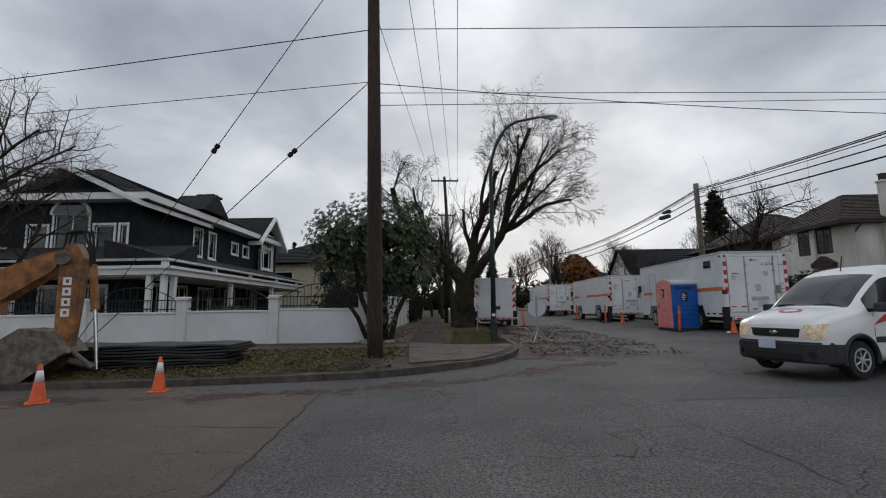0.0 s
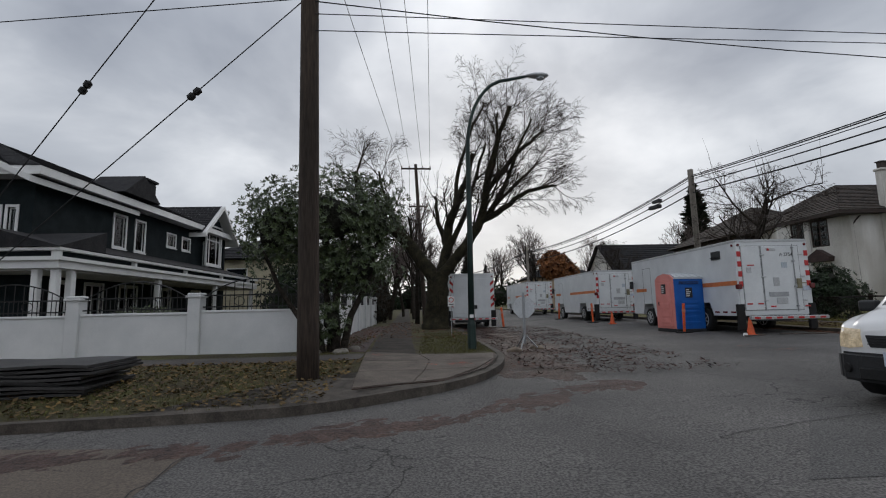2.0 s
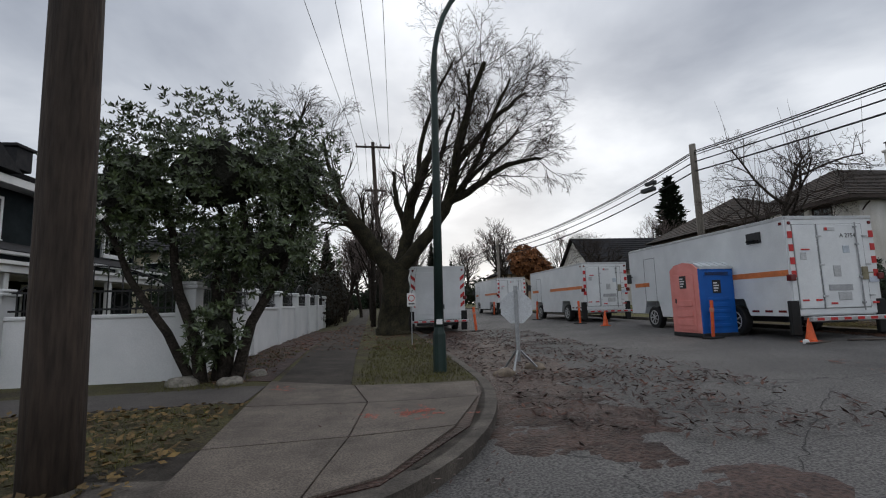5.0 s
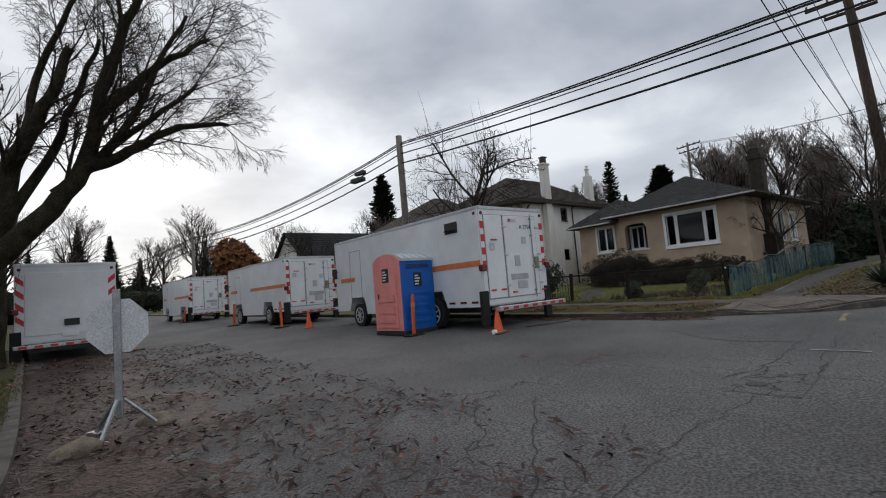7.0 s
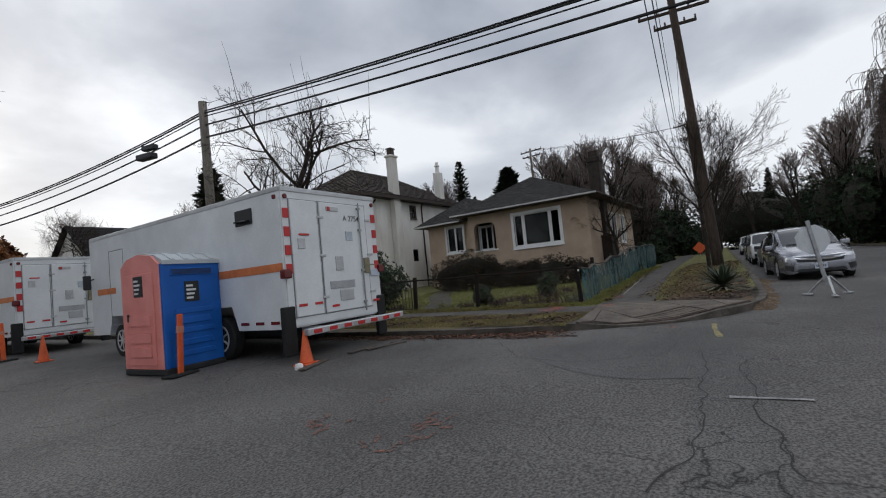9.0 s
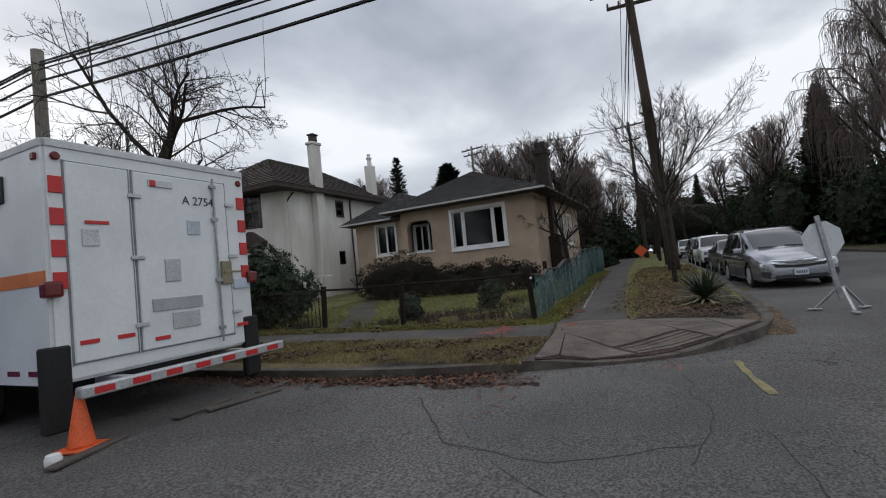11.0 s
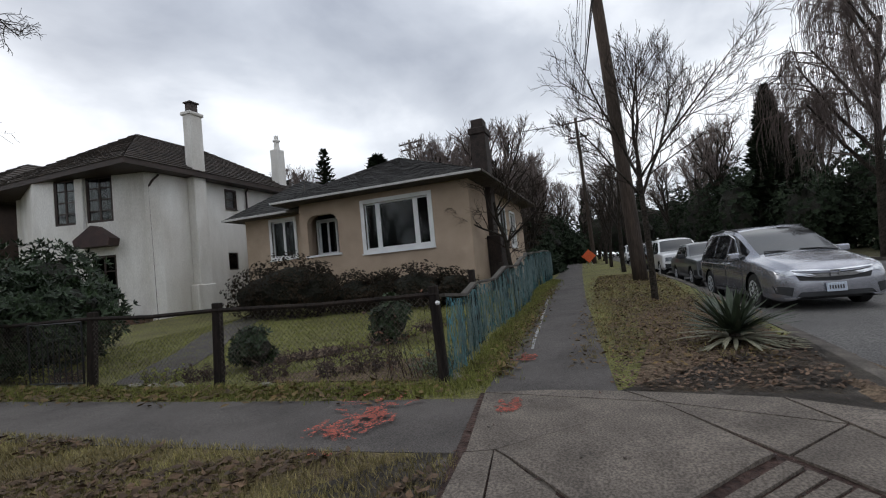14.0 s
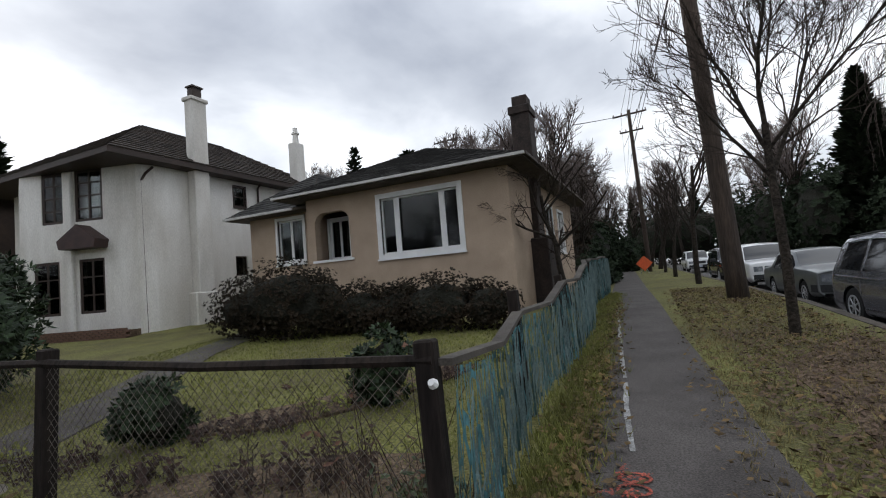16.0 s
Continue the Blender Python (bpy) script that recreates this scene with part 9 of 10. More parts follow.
def mound(name, x0, x1, y0, y1, step, shape, material, label, amp=0.05, seed=0.0):
    """Loose earth heaped on the road: a lumpy sheet whose ragged rim sinks below the surface."""
    nx, ny = int((x1 - x0) / step), int((y1 - y0) / step)
    vs, ok, idx, fs = [], [], {}, []
    hgt = {}
    for i in range(nx + 1):
        for j in range(ny + 1):
            x, y = x0 + i * step, y0 + j * step
            p = Vector((x, y, seed))
            s = shape(x, y) + 0.55 * noise.noise(p * 0.9) + 0.35 * noise.noise(p * 2.3) + 0.2 * noise.noise(p * 6.0)
            hgt[i, j] = s
    for i in range(nx + 1):
        for j in range(ny + 1):
            x, y = x0 + i * step, y0 + j * step
            s = hgt[i, j]
            z = gz(x, y) + max(-0.03, min(amp * 1.6, amp * s)) + 0.022 * noise.noise(Vector((x, y, seed)) * 9.0) * (s > 0)
            idx[i, j] = len(vs)
            vs.append((x, y, z))
    for i in range(nx):
        for j in range(ny):
            if max(hgt[i, j], hgt[i + 1, j], hgt[i, j + 1], hgt[i + 1, j + 1]) > -0.12:
                fs.append((idx[i, j], idx[i + 1, j], idx[i + 1, j + 1], idx[i, j + 1]))
    ob = fast(name, vs, fs, material, None, True)
    return tagged(ob, label, "mud", kind="stuff")


def seg_d(x, y, a, b):
    ax, ay, bx, by = *a, *b
    t = max(0, min(1, ((x - ax) * (bx - ax) + (y - ay) * (by - ay)) / ((bx - ax) ** 2 + (by - ay) ** 2)))
    return math.hypot(x - ax - t * (bx - ax), y - ay - t * (by - ay))


mound("churned_mud", 1.4, 7.0, 12.2, 31, 0.09, lambda x, y: 0.8 - max(0, seg_d(x, y, (2.8, 14.4), (3.0, 30)) - 0.6) * 0.85 - max(0, (y - 24) * 0.03) + 0.75 * noise.noise(Vector((x * 0.55, y * 0.35, 7.3))), MUD, "churned brown mud and leaf litter along the kerb", 0.05, 1.0)
RED_MUD = mat("reddish_mud", (0.085, 0.052, 0.042), (0.042, 0.026, 0.022), rough=0.8, scale=3, bump=1.0, fine=24, grain=0.5, bdist=0.03)
mound("churned_mud", -10, 4.0, 8.0, 12.2, 0.09, lambda x, y: 0.42 - 1.3 * min(seg_d(x, y, (-9, 8.6), (-2.5, 8.9)), seg_d(x, y, (-2.5, 8.9), (0.2, 9.6)), seg_d(x, y, (0.2, 9.6), (3.5, 11.8))) , RED_MUD, "streak of reddish mud across the road", 0.022, 4.0)
mound("churned_mud", 13.0, 14.6, 14.8, 24, 0.08, lambda x, y: 0.3 - 1.9 * abs(x - (13.98 - 0.02 * (y - 17))), MUD, "leaf mould lying in the gutter", 0.03, 8.0)


def scatter(name, n, sampler, hf, ln, wd, material, label, seed, tilt=0.5, lift=0.012):
    rnd = random.Random(seed)
    ms = Mesh()
    for _ in range(n):
        x, y = sampler(rnd)
        if x is None:
            continue
        a = rnd.uniform(0, 6.283)
        d = Vector((math.cos(a), math.sin(a), rnd.uniform(-tilt, tilt) * 0.5)).normalized()
        up = Vector((rnd.uniform(-tilt, tilt), rnd.uniform(-tilt, tilt), 1)).normalized()
        sd = d.cross(up).normalized()
        k = rnd.uniform(0.6, 1.3)
        ms.leaf(Vector((x, y, gz(x, y) + hf(x, y) + lift + rnd.random() * 0.015)), d, sd, ln * k, wd * k, rnd.uniform(-0.4, 0.4))
    return tagged(fast(name, ms.v, ms.f, material), label, "leaves", kind="stuff")


def in_box(x0, x1, y0, y1):
    return lambda r: (r.uniform(x0, x1), r.uniform(y0, y1))


def near_line(a, b, sd):
    def f(r):
        t = r.random()
        return a[0] + (b[0] - a[0]) * t + r.gauss(0, sd), a[1] + (b[1] - a[1]) * t + r.gauss(0, sd)
    return f


def clumped(x0, x1, y0, y1, k=0.6, cut=0.0):
    def f(r):
        x, y = r.uniform(x0, x1), r.uniform(y0, y1)
        return (x, y) if noise.noise(Vector((x * k, y * k, 2.0))) > cut else (None, None)
    return f


flat = lambda x, y: 0.0
mound("leaf_bank", 17.0, 25.0, 11.5, 13.2, 0.09, lambda x, y: 1.25 - 2.2 * seg_d(x, y, (17.7, 12.55), (24.5, 12.5)), MULCH, "bank of leaf litter and soil spilling over the kerb", 0.125, 11.0)
scatter("fallen_leaves", 3400, near_line((14.25, 15.6), (13.8, 22), 0.2), lambda x, y: 0.014, 0.062, 0.036, DEAD_LEAF, "red-brown leaves drifted in the gutter", 1, 0.5)
scatter("fallen_leaves", 6500, clumped(2.2, 6.4, 12.6, 28, 0.8, -0.1), lambda x, y: 0.05, 0.12, 0.035, mat("dark_wet_leaves", (0.075, 0.036, 0.026), (0.028, 0.017, 0.014), rough=0.6, rnd=0.5, bump=0), "dark wet leaves and twigs trodden into mud", 2, 0.6)
scatter("fallen_leaves", 5200, in_box(-10.5, -1.45, 10.5, 15.2), lambda x, y: nw_h(x, y) + 0.02, 0.085, 0.055, mat("yellow_brown_leaves", (0.15, 0.095, 0.03), (0.075, 0.05, 0.025), rough=0.85, rnd=0.5, bump=0, scale=1.5), "yellow-brown leaves lying over the grass", 3, 0.6)
scatter("fallen_leaves", 8500, clumped(14.6, 16.4, 15.7, 24, 1.1, 0.04), lambda x, y: ne_h(x, y) + 0.025, 0.075, 0.042, mat("dull_brown_leaves", (0.11, 0.065, 0.035), (0.05, 0.032, 0.02), rough=0.85, rnd=0.5, bump=0), "brown leaves lying over the verge", 4, 0.6)
scatter("fallen_leaves", 6000, in_box(18.2, 25, 12.5, 14.6), lambda x, y: ne_h(x, y) + 0.015, 0.055, 0.032, mat("pale_brown_leaves", (0.13, 0.08, 0.05), (0.06, 0.04, 0.028), rough=0.85, rnd=0.5, bump=0), "brown leaves around the yucca and street tree", 5, 0.5)
scatter("fallen_leaves", 1500, in_box(25, 34, 12.9, 15.0), lambda x, y: ne_h(x, y) + 0.015, 0.08, 0.045, MATS["pale_brown_leaves"], "brown leaves strewn along the far verge", 6, 0.5)
scatter("fallen_leaves", 2600, near_line((18.6, 15.98), (30, 16.5), 0.14), lambda x, y: ne_h(x, y) + 0.03, 0.08, 0.045, MATS["yellow_brown_leaves"], "yellow-brown leaves beside the pavement", 7, 0.6)
scatter("fallen_leaves", 1500, near_line((18.15, 16.5), (17.7, 24), 0.2), lambda x, y: ne_h(x, y) + 0.03, 0.09, 0.05, MATS["yellow_brown_leaves"], "leaves along the foot of the fence", 8, 0.7)
scatter("fallen_leaves", 1800, clumped(-2.6, 1.9, 22.5, 40, 0.5, -0.25), lambda x, y: nw_h(x, y) + 0.03, 0.10, 0.055, DEAD_LEAF, "brown leaves strewn round the street tree", 12, 0.6)
scatter("fallen_leaves", 2200, clumped(2.0, 6.2, 13.2, 30, 0.7, -0.1), lambda x, y: 0.055, 0.10, 0.045, mat("rusty_wet_leaves", (0.12, 0.05, 0.032), (0.05, 0.025, 0.018), rough=0.7, rnd=0.5, bump=0), "rust-brown leaves trodden into mud", 13, 0.6)
scatter("fallen_leaves", 2600, in_box(19, 33, 12.8, 15.2), lambda x, y: ne_h(x, y) + 0.03, 0.07, 0.035, MATS["yellow_brown_leaves"], "faded leaves lying in the verge grass", 14, 0.6)
scatter("fallen_leaves", 900, near_line((-2.7, 17.6), (-3.0, 34), 0.5), lambda x, y: nw_h(x, y) + 0.02, 0.09, 0.05, DEAD_LEAF, "brown leaves under the garden wall", 9, 0.6)
scatter("fallen_leaves", 420, in_box(-1.3, 1.7, 11.6, 16.4), lambda x, y: nw_h(x, y) + 0.01, 0.06, 0.02, MATS["dark_wet_leaves"], "bits of leaf and twig on the paving", 10, 0.3)
scatter("fallen_leaves", 500, in_box(14.8, 18.0, 12.8, 15.8), lambda x, y: ne_h(x, y) + 0.01, 0.05, 0.02, MATS["dark_wet_leaves"], "bits of leaf and twig on the corner paving", 11, 0.3)


def grass(name, n, sampler, hf, material, label, seed, h0=0.03, h1=0.08):
    rnd = random.Random(seed)
    vs, fs = [], []
    for _ in range(n):
        x, y = sampler(rnd)
        if x is None:
            continue
        z = gz(x, y) + hf(x, y) - 0.005
        for k in range(3):
            a = rnd.uniform(0, 6.283)
            px, py = x + rnd.uniform(-0.03, 0.03), y + rnd.uniform(-0.03, 0.03)
            h = rnd.uniform(h0, h1)
            w = rnd.uniform(0.004, 0.008)
            lx, ly = rnd.uniform(-0.6, 0.6) * h, rnd.uniform(-0.6, 0.6) * h
            i = len(vs)
            vs += [(px - w * math.sin(a), py + w * math.cos(a), z), (px + w * math.sin(a), py - w * math.cos(a), z), (px + lx, py + ly, z + h)]
            fs.append((i, i + 1, i + 2))
    return tagged(fast(name, vs, fs, material), label, "grass", kind="stuff")


def outside(sampler, *boxes):
    def f(r):
        x, y = sampler(r)
        if x is None or any(b[0] < x < b[1] and b[2] < y < b[3] for b in boxes):
            return None, None
        return x, y
    return f


def nw_grass(r):
    x, y = r.uniform(-11, 1.9), r.uniform(10.45, 24)
    if y < 17 and x > -1.65:
        return None, None
    if y > 16.3 and (x < -3.4 or -2.1 < x < -0.1):
        return None, None
    if x < -1.5 and 15.0 < y < 16.5:
        return None, None
    return x, y


grass("grass", 15000, nw_grass, nw_h, BLADE_D, "dull mossy winter grass on the corner verge", 1)
grass("grass", 14000, in_box(14.5, 16.5, 15.62, 23), ne_h, BLADE_S, "worn winter grass on the street verge", 2)
grass("grass", 7000, in_box(19.5, 34, 12.9, 15.0), ne_h, BLADE_S, "thin winter grass round the street tree", 3)
grass("grass", 7500, near_line((18.4, 16.1), (33, 16.75), 0.14), ne_h, BLADE_G, "rough green grass along the fence", 4, 0.05, 0.14)
grass("grass", 5500, near_line((18.2, 16.3), (17.65, 26), 0.16), ne_h, BLADE_G, "rough green grass at the foot of the fence", 5, 0.04, 0.12)
grass("grass", 16000, in_box(18.7, 26.5, 16.9, 26), ne_h, BLADE_G, "short mossy front lawn", 6, 0.025, 0.06)
grass("grass", 2500, in_box(0.0, 2.0, 16.6, 26), nw_h, BLADE_D, "green grass between kerb and pavement", 7)

# garden: path, bed edging, withered plants
slab("garden_path", [(18.4, 20.9), (19.3, 21.3), (21.2, 22.4), (23.3, 23.9), (27.0, 25.6), (27.0, 26.6), (22.7, 24.6), (20.5, 23.0), (18.35, 21.8)], SIDEWALK, lambda x, y: ne_h(x, y) + 0.02, depth=0.05)
STALK = mat("withered_stalks", (0.085, 0.055, 0.036), (0.04, 0.027, 0.02), rough=0.9, scale=4, bump=0, rnd=0.4)


def withered(x, y, r, h, n, seed, leafy=0.5, label="withered brown perennial clump in the garden bed", leaf=None):
    t = thing("withered_plant", pose(x, y, gz(x, y) + ne_h(x, y)), label, "plant", "withered plants")
    rnd = random.Random(seed)
    ms, lf = Mesh(), Mesh()
    for k in range(n):
        a = rnd.uniform(0, 6.283)
        q = r * rnd.random() ** 0.5
        p = Vector((q * math.cos(a), q * math.sin(a), -0.02))
        d = Vector((rnd.uniform(-0.4, 0.4), rnd.uniform(-0.4, 0.4), 1)).normalized()
        pts, _, _ = limb(ms, rnd, p, d, h * rnd.uniform(0.4, 1.1), 0.006, 0.002, 4, 3, 0.16, -0.02)
        for u in pts[1:]:
            if rnd.random() < leafy:
                for _ in range(2):
                    dd = rvec(rnd)
                    lf.leaf(u, dd, dd.orthogonal().normalized(), rnd.uniform(0.04, 0.09), 0.03, 0.3)
    fast("stalk", ms.v, ms.f, STALK, t)["kind"] = "stuff"
    if lf.f:
        fast("dead_leaf", lf.v, lf.f, leaf or DEAD_LEAF, t)["kind"] = "stuff"


withered(19.25, 17.7, 0.36, 0.36, 44, 1, 0.9, "withered red-brown perennial clump behind the fence", mat("red_brown_dead_leaf", (0.062, 0.036, 0.027), (0.03, 0.018, 0.015), rough=0.9, rnd=0.4, bump=0))
withered(18.95, 18.2, 0.3, 0.3, 32, 2, 0.9, "withered red-brown perennial clump behind the fence", MATS["red_brown_dead_leaf"])
withered(18.85, 16.9, 0.25, 1.15, 12, 3, 0.15, "bare twiggy shrub at the fence corner")
withered(18.7, 17.25, 0.2, 0.9, 9, 4, 0.15, "bare twiggy shrub at the fence corner")
withered(18.95, 16.75, 0.3, 0.35, 40, 14, 1.0, "low green leafy clump at the fence corner", LEAF)
for i, (x, y) in enumerate(((20.1, 19.1), (20.6, 18.9), (21.1, 18.6), (21.6, 18.35), (22.1, 18.1), (22.6, 17.9), (19.8, 19.5), (23.1, 17.8))):
    withered(x, y, 0.3, 0.2, 40, 20 + i, 0.8, "low tufts of brown and green bedding plants", BLADE_G if i % 2 else MATS["red_brown_dead_leaf"])
for i, (x, y) in enumerate(((18.75, 20.3), (18.7, 21.0), (18.6, 23.0), (18.55, 23.9), (18.8, 19.2))):
    withered(x, y, 0.3, 0.25, 40, 40 + i, 0.8, "low leafy weeds behind the fence", BLADE_G if i % 2 else MATS["red_brown_dead_leaf"])
slab("soil_bed", smooth_line([(19.6, 19.9), (20.2, 18.7), (22.8, 17.6), (23.6, 17.9), (22.4, 18.5), (20.9, 19.2), (19.9, 20.2), (19.6, 19.9)], 2)[:-1], MULCH, lambda x, y: ne_h(x, y) + 0.03, depth=0.06)
for i, (x, y, r) in enumerate(((18.35, 18.9, 0.12), (18.3, 20.4, 0.16), (18.28, 20.8, 0.13), (18.25, 22.6, 0.15), (18.7, 16.35, 0.09), (18.85, 16.42, 0.07), (18.28, 21.2, 0.12))):
    rock(x, y, ne_h(x, y), r, "small mossy edging stone by the fence", 50 + i, 0.5, "edging_stone")

# low brick planter along the white house
pm = pose(24.95, 34.9, gz(25.5, 33) + ne_h(25.5, 33) - 0.05, 0, 0, math.degrees(math.atan2(-4.3, 1.3)))
planter = thing("brick_planter", pm, "low red-brown brick planter along the white house", "planter")
PBRICK = mat("weathered_planter_brick", (0.15, 0.085, 0.06), (0.07, 0.042, 0.032), rough=0.9, scale=5, bump=0.7, fine=30, grain=0.35, rnd=0.3)
b = bmnew(); box(b, 0.1, 4.4, -0.5, -0.05, 0, 0.26); part("soil", b, MULCH, planter)
brick_me = bmnew(); box(brick_me, -0.10, 0.10, -0.05, 0.05, 0, 0.062, 0.006)
first_brick = part("brick", brick_me, PBRICK, planter)
first_brick.location = (0.2, -0.55, 0)
for r in range(5):
    for k in range(20):
        if r == 0 and k == 0:
            continue
        ob = new("brick", first_brick.data)
        ob.parent = planter
        ob.location = (0.2 + 0.212 * k + (0.106 if r % 2 else 0), -0.55, 0.07 * r)

# iron gate in the garden fence
gate = site("garden_gate", 18.22, 22.6, fence_z(18.22, 22.6), "low black wrought-iron garden gate with scrolls", "gate")
b = bmnew()
z0 = fence_z(18.2, 22.6)
tube(b, [(18.2, 22.1, z0 + 0.08), (18.2, 22.1, z0 + 1.0), (18.17, 23.3, z0 + 1.0), (18.17, 23.3, z0 + 0.08), (18.2, 22.1, z0 + 0.08)], 0.016, 6)
wpart("gate_frame", b, IRON, gate)
for k in range(1, 9):
    b = bmnew(); y = 22.1 + 1.2 * k / 9
    tube(b, [(18.2, y, z0 + 0.08), (18.2, y, z0 + 0.76)], 0.008, 5); wpart("bar", b, IRON, gate)
for k in range(4):
    b = bmnew(); tube(b, [(18.19, 22.25 + 0.3 * k + 0.11 * math.cos(q), z0 + 0.88 + 0.1 * math.sin(q)) for q in [j * math.pi / 6 for j in range(13)]], 0.008, 5); wpart("scroll", b, IRON, gate)

# sprayed marks and painted lines
SPRAY_OLD = mat("worn_orange_spray", (0.24, 0.098, 0.072), (0.13, 0.085, 0.072), rough=0.85, scale=9, bump=0.5, fine=50, grain=0.5)
SPRAY = mat("faded_orange_spray", (0.42, 0.09, 0.055), (0.20, 0.06, 0.045), rough=0.85, scale=14, bump=0.4, fine=60, grain=0.5)
WHITE_LINE = mat("worn_white_line", (0.36, 0.36, 0.35), (0.18, 0.175, 0.17), rough=0.85, scale=9, bump=0.4, fine=60, grain=0.4)


def stroke(pts, w, hf, material=None, name="paint_mark", lift=0.022):
    m = material or SPRAY
    b = bmnew()
    prev = None
    rnd = random.Random(int(pts[0][0] * 100))
    fine = smooth_line(pts, 2)
    for i, (x, y) in enumerate(fine):
        a, c = fine[max(i - 1, 0)], fine[min(i + 1, len(fine) - 1)]
        dx, dy = c[0] - a[0], c[1] - a[1]
        k = math.hypot(dx, dy) or 1
        ww = w * rnd.uniform(0.6, 1.2) / 2
        cur = [b.verts.new((x + s * dy / k * ww, y - s * dx / k * ww, gz(x, y) + hf(x, y) + lift)) for s in (-1, 1)]
        if prev:
            b.faces.new((prev[0], prev[1], cur[1], cur[0]))
        prev = cur
    ob = part(name, b, m)
    ob["kind"] = "structure"
    return ob


def sprayed(cx, cy, n, hf, sp, seed):
    """Speckled strokes of marking paint."""
    rs = random.Random(seed)
    ms = Mesh()
    up_ = Vector((0, 0, 1))
    for k in range(n):
        x, y = cx + rs.gauss(0, sp), cy + rs.gauss(0, sp * 0.45)
        a = rs.uniform(-0.5, 0.5) + (1.57 if k % 3 == 0 else 0)
        ln = rs.uniform(0.1, 0.26)
        for q in range(26):
            u = rs.random()
            px, py = x + ln * u * math.cos(a) + rs.gauss(0, 0.014), y + ln * u * math.sin(a) + rs.gauss(0, 0.014)
            d = Vector((math.cos(q), math.sin(q), 0))
            r = rs.uniform(0.012, 0.034)
            ms.leaf(Vector((px, py, gz(px, py) + hf(px, py) + (0.046 if hf is not flat else 0.009))), d, d.cross(up_), r, r * 0.8, 0.0)
    ob = fast("paint_mark", ms.v, ms.f, SPRAY if hf is not flat else SPRAY_OLD)
    ob["kind"] = "structure"


for i, (cx, cy, n, hf, sp) in enumerate(((0.75, 14.15, 30, nw_h, 0.34), (-1.3, 16.15, 6, nw_h, 0.15), (17.15, 16.8, 52, ne_h, 0.36), (17.45, 15.47, 9, ne_h, 0.09), (19.5, 15.66, 6, ne_h, 0.12), (9.3, 15.25, 18, flat, 0.34), (8.9, 16.35, 10, flat, 0.28), (13.4, 15.5, 8, flat, 0.25), (14.9, 13.8, 8, flat, 0.25))):
    sprayed(cx, cy, n, hf, sp, 12 + i)
for dx in (0, 0.16):
    stroke([(19.52 + dx + 0.07 * math.cos(q), 15.65 + 0.1 * math.sin(q)) for q in [k * math.pi / 5 for k in range(11)]], 0.025, ne_h, lift=0.03)
for x0 in range(20, 34, 2):
    stroke([(x0 + 0.1, 15.67 + 0.074 * (x0 - 19.9)), (x0 + 1.0, 15.69 + 0.074 * (x0 - 19)), (x0 + 1.9, 15.67 + 0.074 * (x0 - 18.1))], 0.05, ne_h, WHITE_LINE, "painted_line", 0.026)
stroke([(10.8, 12.75), (10.85, 12.1)], 0.07, flat, WHITE_LINE, "painted_line", 0.012); stroke([(15.3, 13.1), (14.7, 13.07), (13.9, 12.95)], 0.09, flat, mat("worn_yellow_line", (0.30, 0.25, 0.11), (0.16, 0.14, 0.08), rough=0.85, scale=9), "painted_line", 0.012)
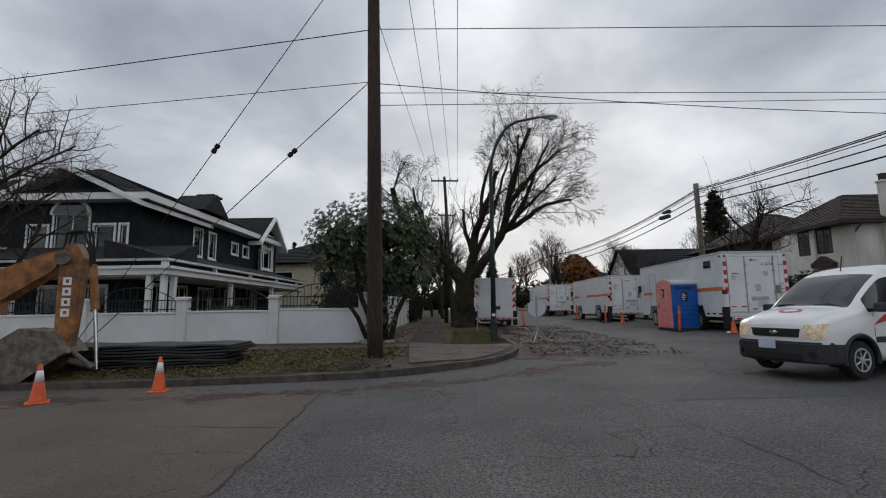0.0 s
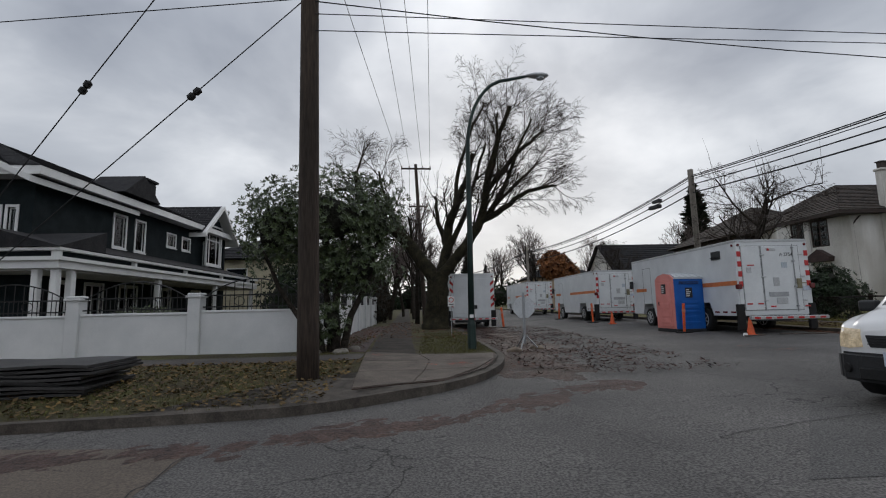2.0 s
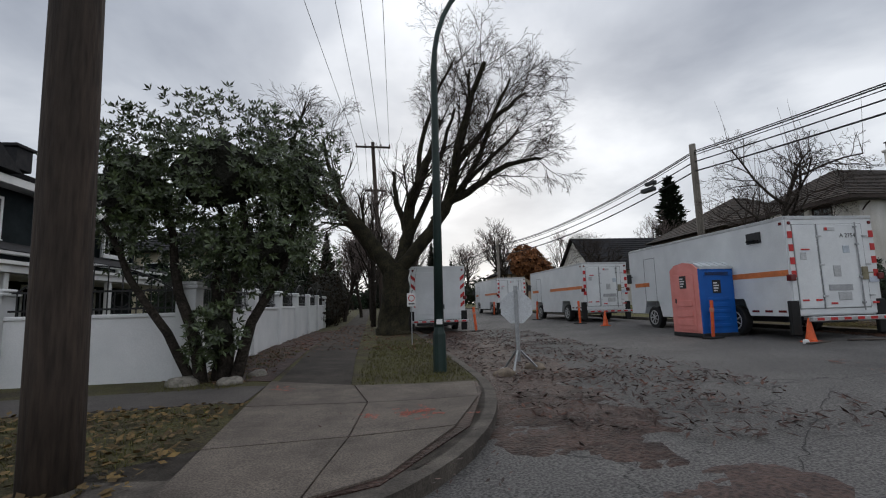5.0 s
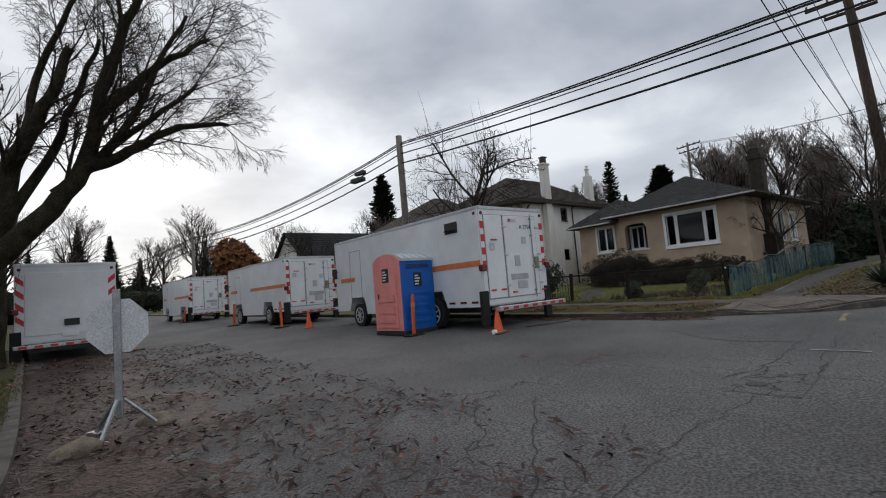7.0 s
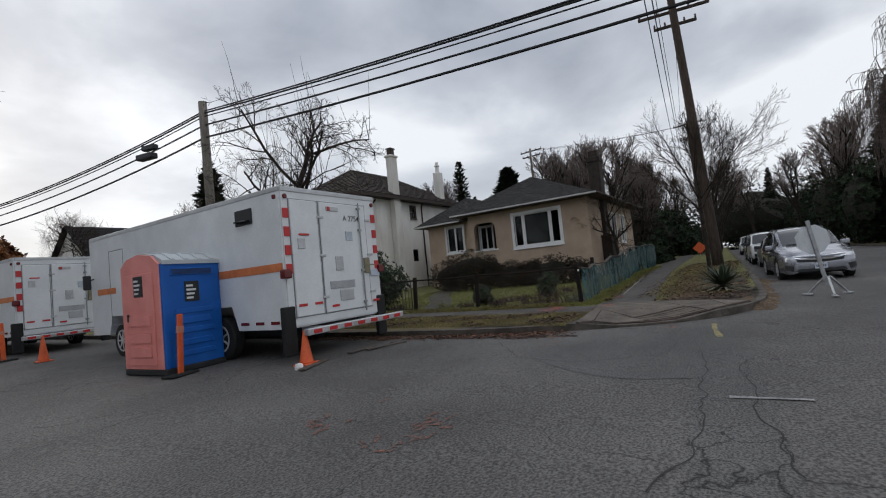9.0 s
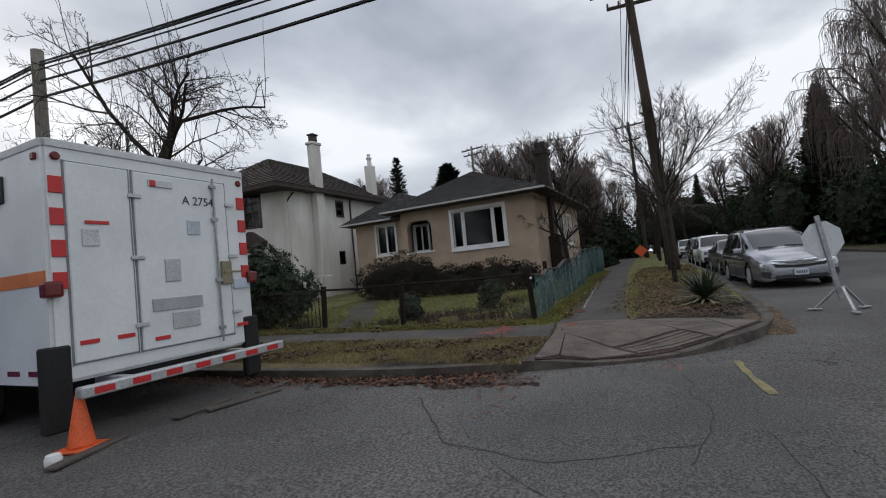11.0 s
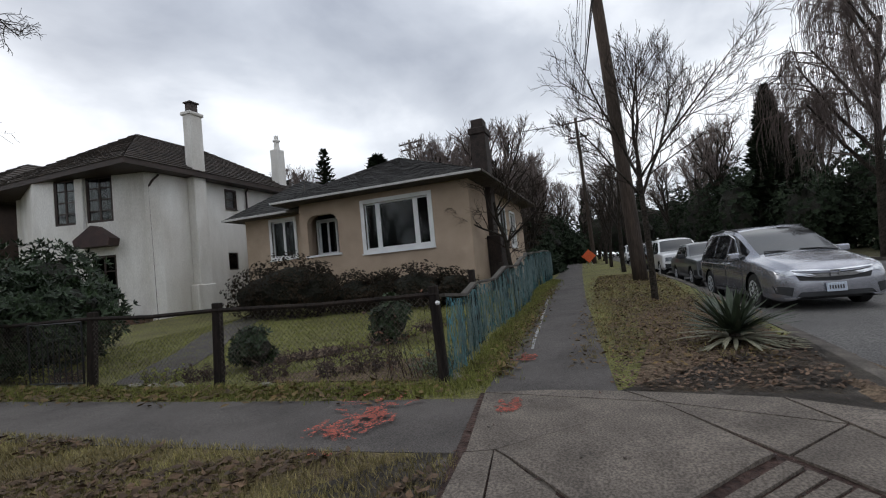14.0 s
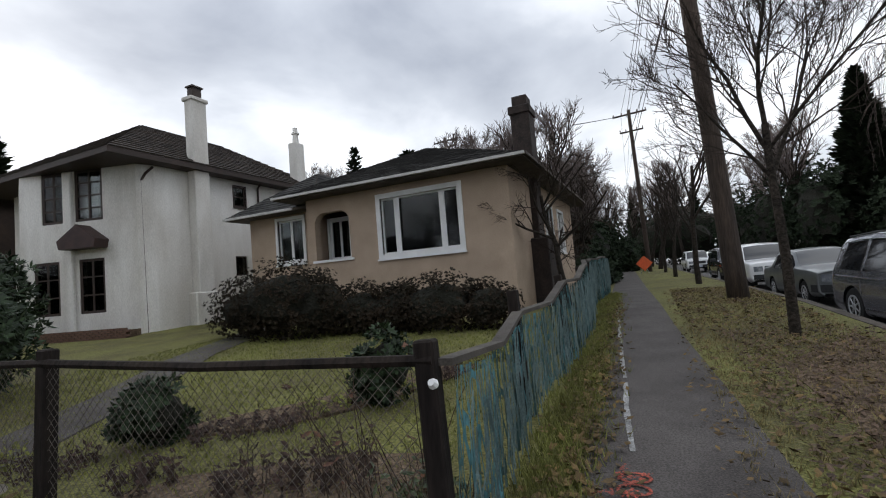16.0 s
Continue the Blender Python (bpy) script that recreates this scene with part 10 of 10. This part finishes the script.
# long sealed cracks
TAR = mat("tar_crack", (0.045, 0.042, 0.04), (0.026, 0.025, 0.024), rough=0.85, scale=5)
for pts, w in (([(-4.16, 6.57), (-2.31, 6.34)], 0.045), ([(-2.00, 3.2), (-2.45, 8.7)], 0.04), ([(1.74, 5.5), (2.2, 5.75), (2.9, 5.7), (3.0, 5.2), (3.05, 3.9)], 0.03), ([(1.7, 4.7), (1.9, 5.1), (1.74, 5.5)], 0.025), ([(2.7, 6.1), (2.9, 5.7)], 0.025),
               ([(12.9, 13.15), (11.8, 13.0), (11.0, 13.05), (10.2, 12.9), (9.4, 12.95), (8.7, 13.15)], 0.035), ([(12.3, 12.7), (11.2, 12.55), (10.3, 12.5), (9.2, 12.3)], 0.035), ([(3.2, 8.4), (5.0, 8.9), (7.0, 9.1), (9.6, 9.0)], 0.03), ([(3.9, 11.9), (5.4, 13.3), (7.0, 14.6)], 0.03), ([(4.6, 12.5), (6.4, 12.7), (8.2, 12.6)], 0.02), ([(13.4, 16.5), (12.2, 15.6), (12.0, 14.6), (12.6, 13.6)], 0.03), ([(14.6, 13.7), (13.2, 13.5), (12.2, 13.7)], 0.03)):
    rr = random.Random(int(w * 1000 + pts[0][0] * 10))
    jag = []
    for (xa, ya), (xb, yb) in zip(pts, pts[1:]):
        n = max(2, int(math.hypot(xb - xa, yb - ya) / 0.15))
        jag += [(xa + (xb - xa) * k / n + rr.gauss(0, 0.03), ya + (yb - ya) * k / n + rr.gauss(0, 0.03)) for k in range(n)]
    stroke(jag + [pts[-1]], w * 0.42, flat, TAR, "road_crack", 0.0075)
b = bmnew(); lathe(b, [(0.11, 0), (0.11, 0.008), (0.07, 0.01)], 18, pose(8.6, 12.75, gz(8.6, 12.75) + 0.002)); tagged(part("valve_cover", b, KERB), "small round iron valve cover let into the asphalt", "cover", kind="structure")
# planks and litter beneath the truck
for i, (x, y, a, l) in enumerate(((11.3, 19.15, 20, 0.9), (13.0, 18.9, -12, 1.0), (13.6, 19.0, 10, 0.7), (12.6, 19.2, 5, 0.8))):
    b = bmnew(); box(b, -l / 2, l / 2, -0.07, 0.07, 0, 0.03, 0.006); ob = part("plank", b, mat("dirty_plank", (0.12, 0.10, 0.085), (0.06, 0.05, 0.045), rough=0.9)); ob.matrix_world = on(x, y, 0.004, a); tagged(ob, "dirty loose plank lying behind the truck", "plank", "loose planks")
b = bmnew(); lathe(b, [(0.07, 0), (0.075, 0.05), (0.06, 0.1), (0.01, 0.11)], 12); ob = part("tub", b, WHITE); ob.matrix_world = on(11.0, 19.2); tagged(ob, "small white plastic tub beside the cone", "tub")
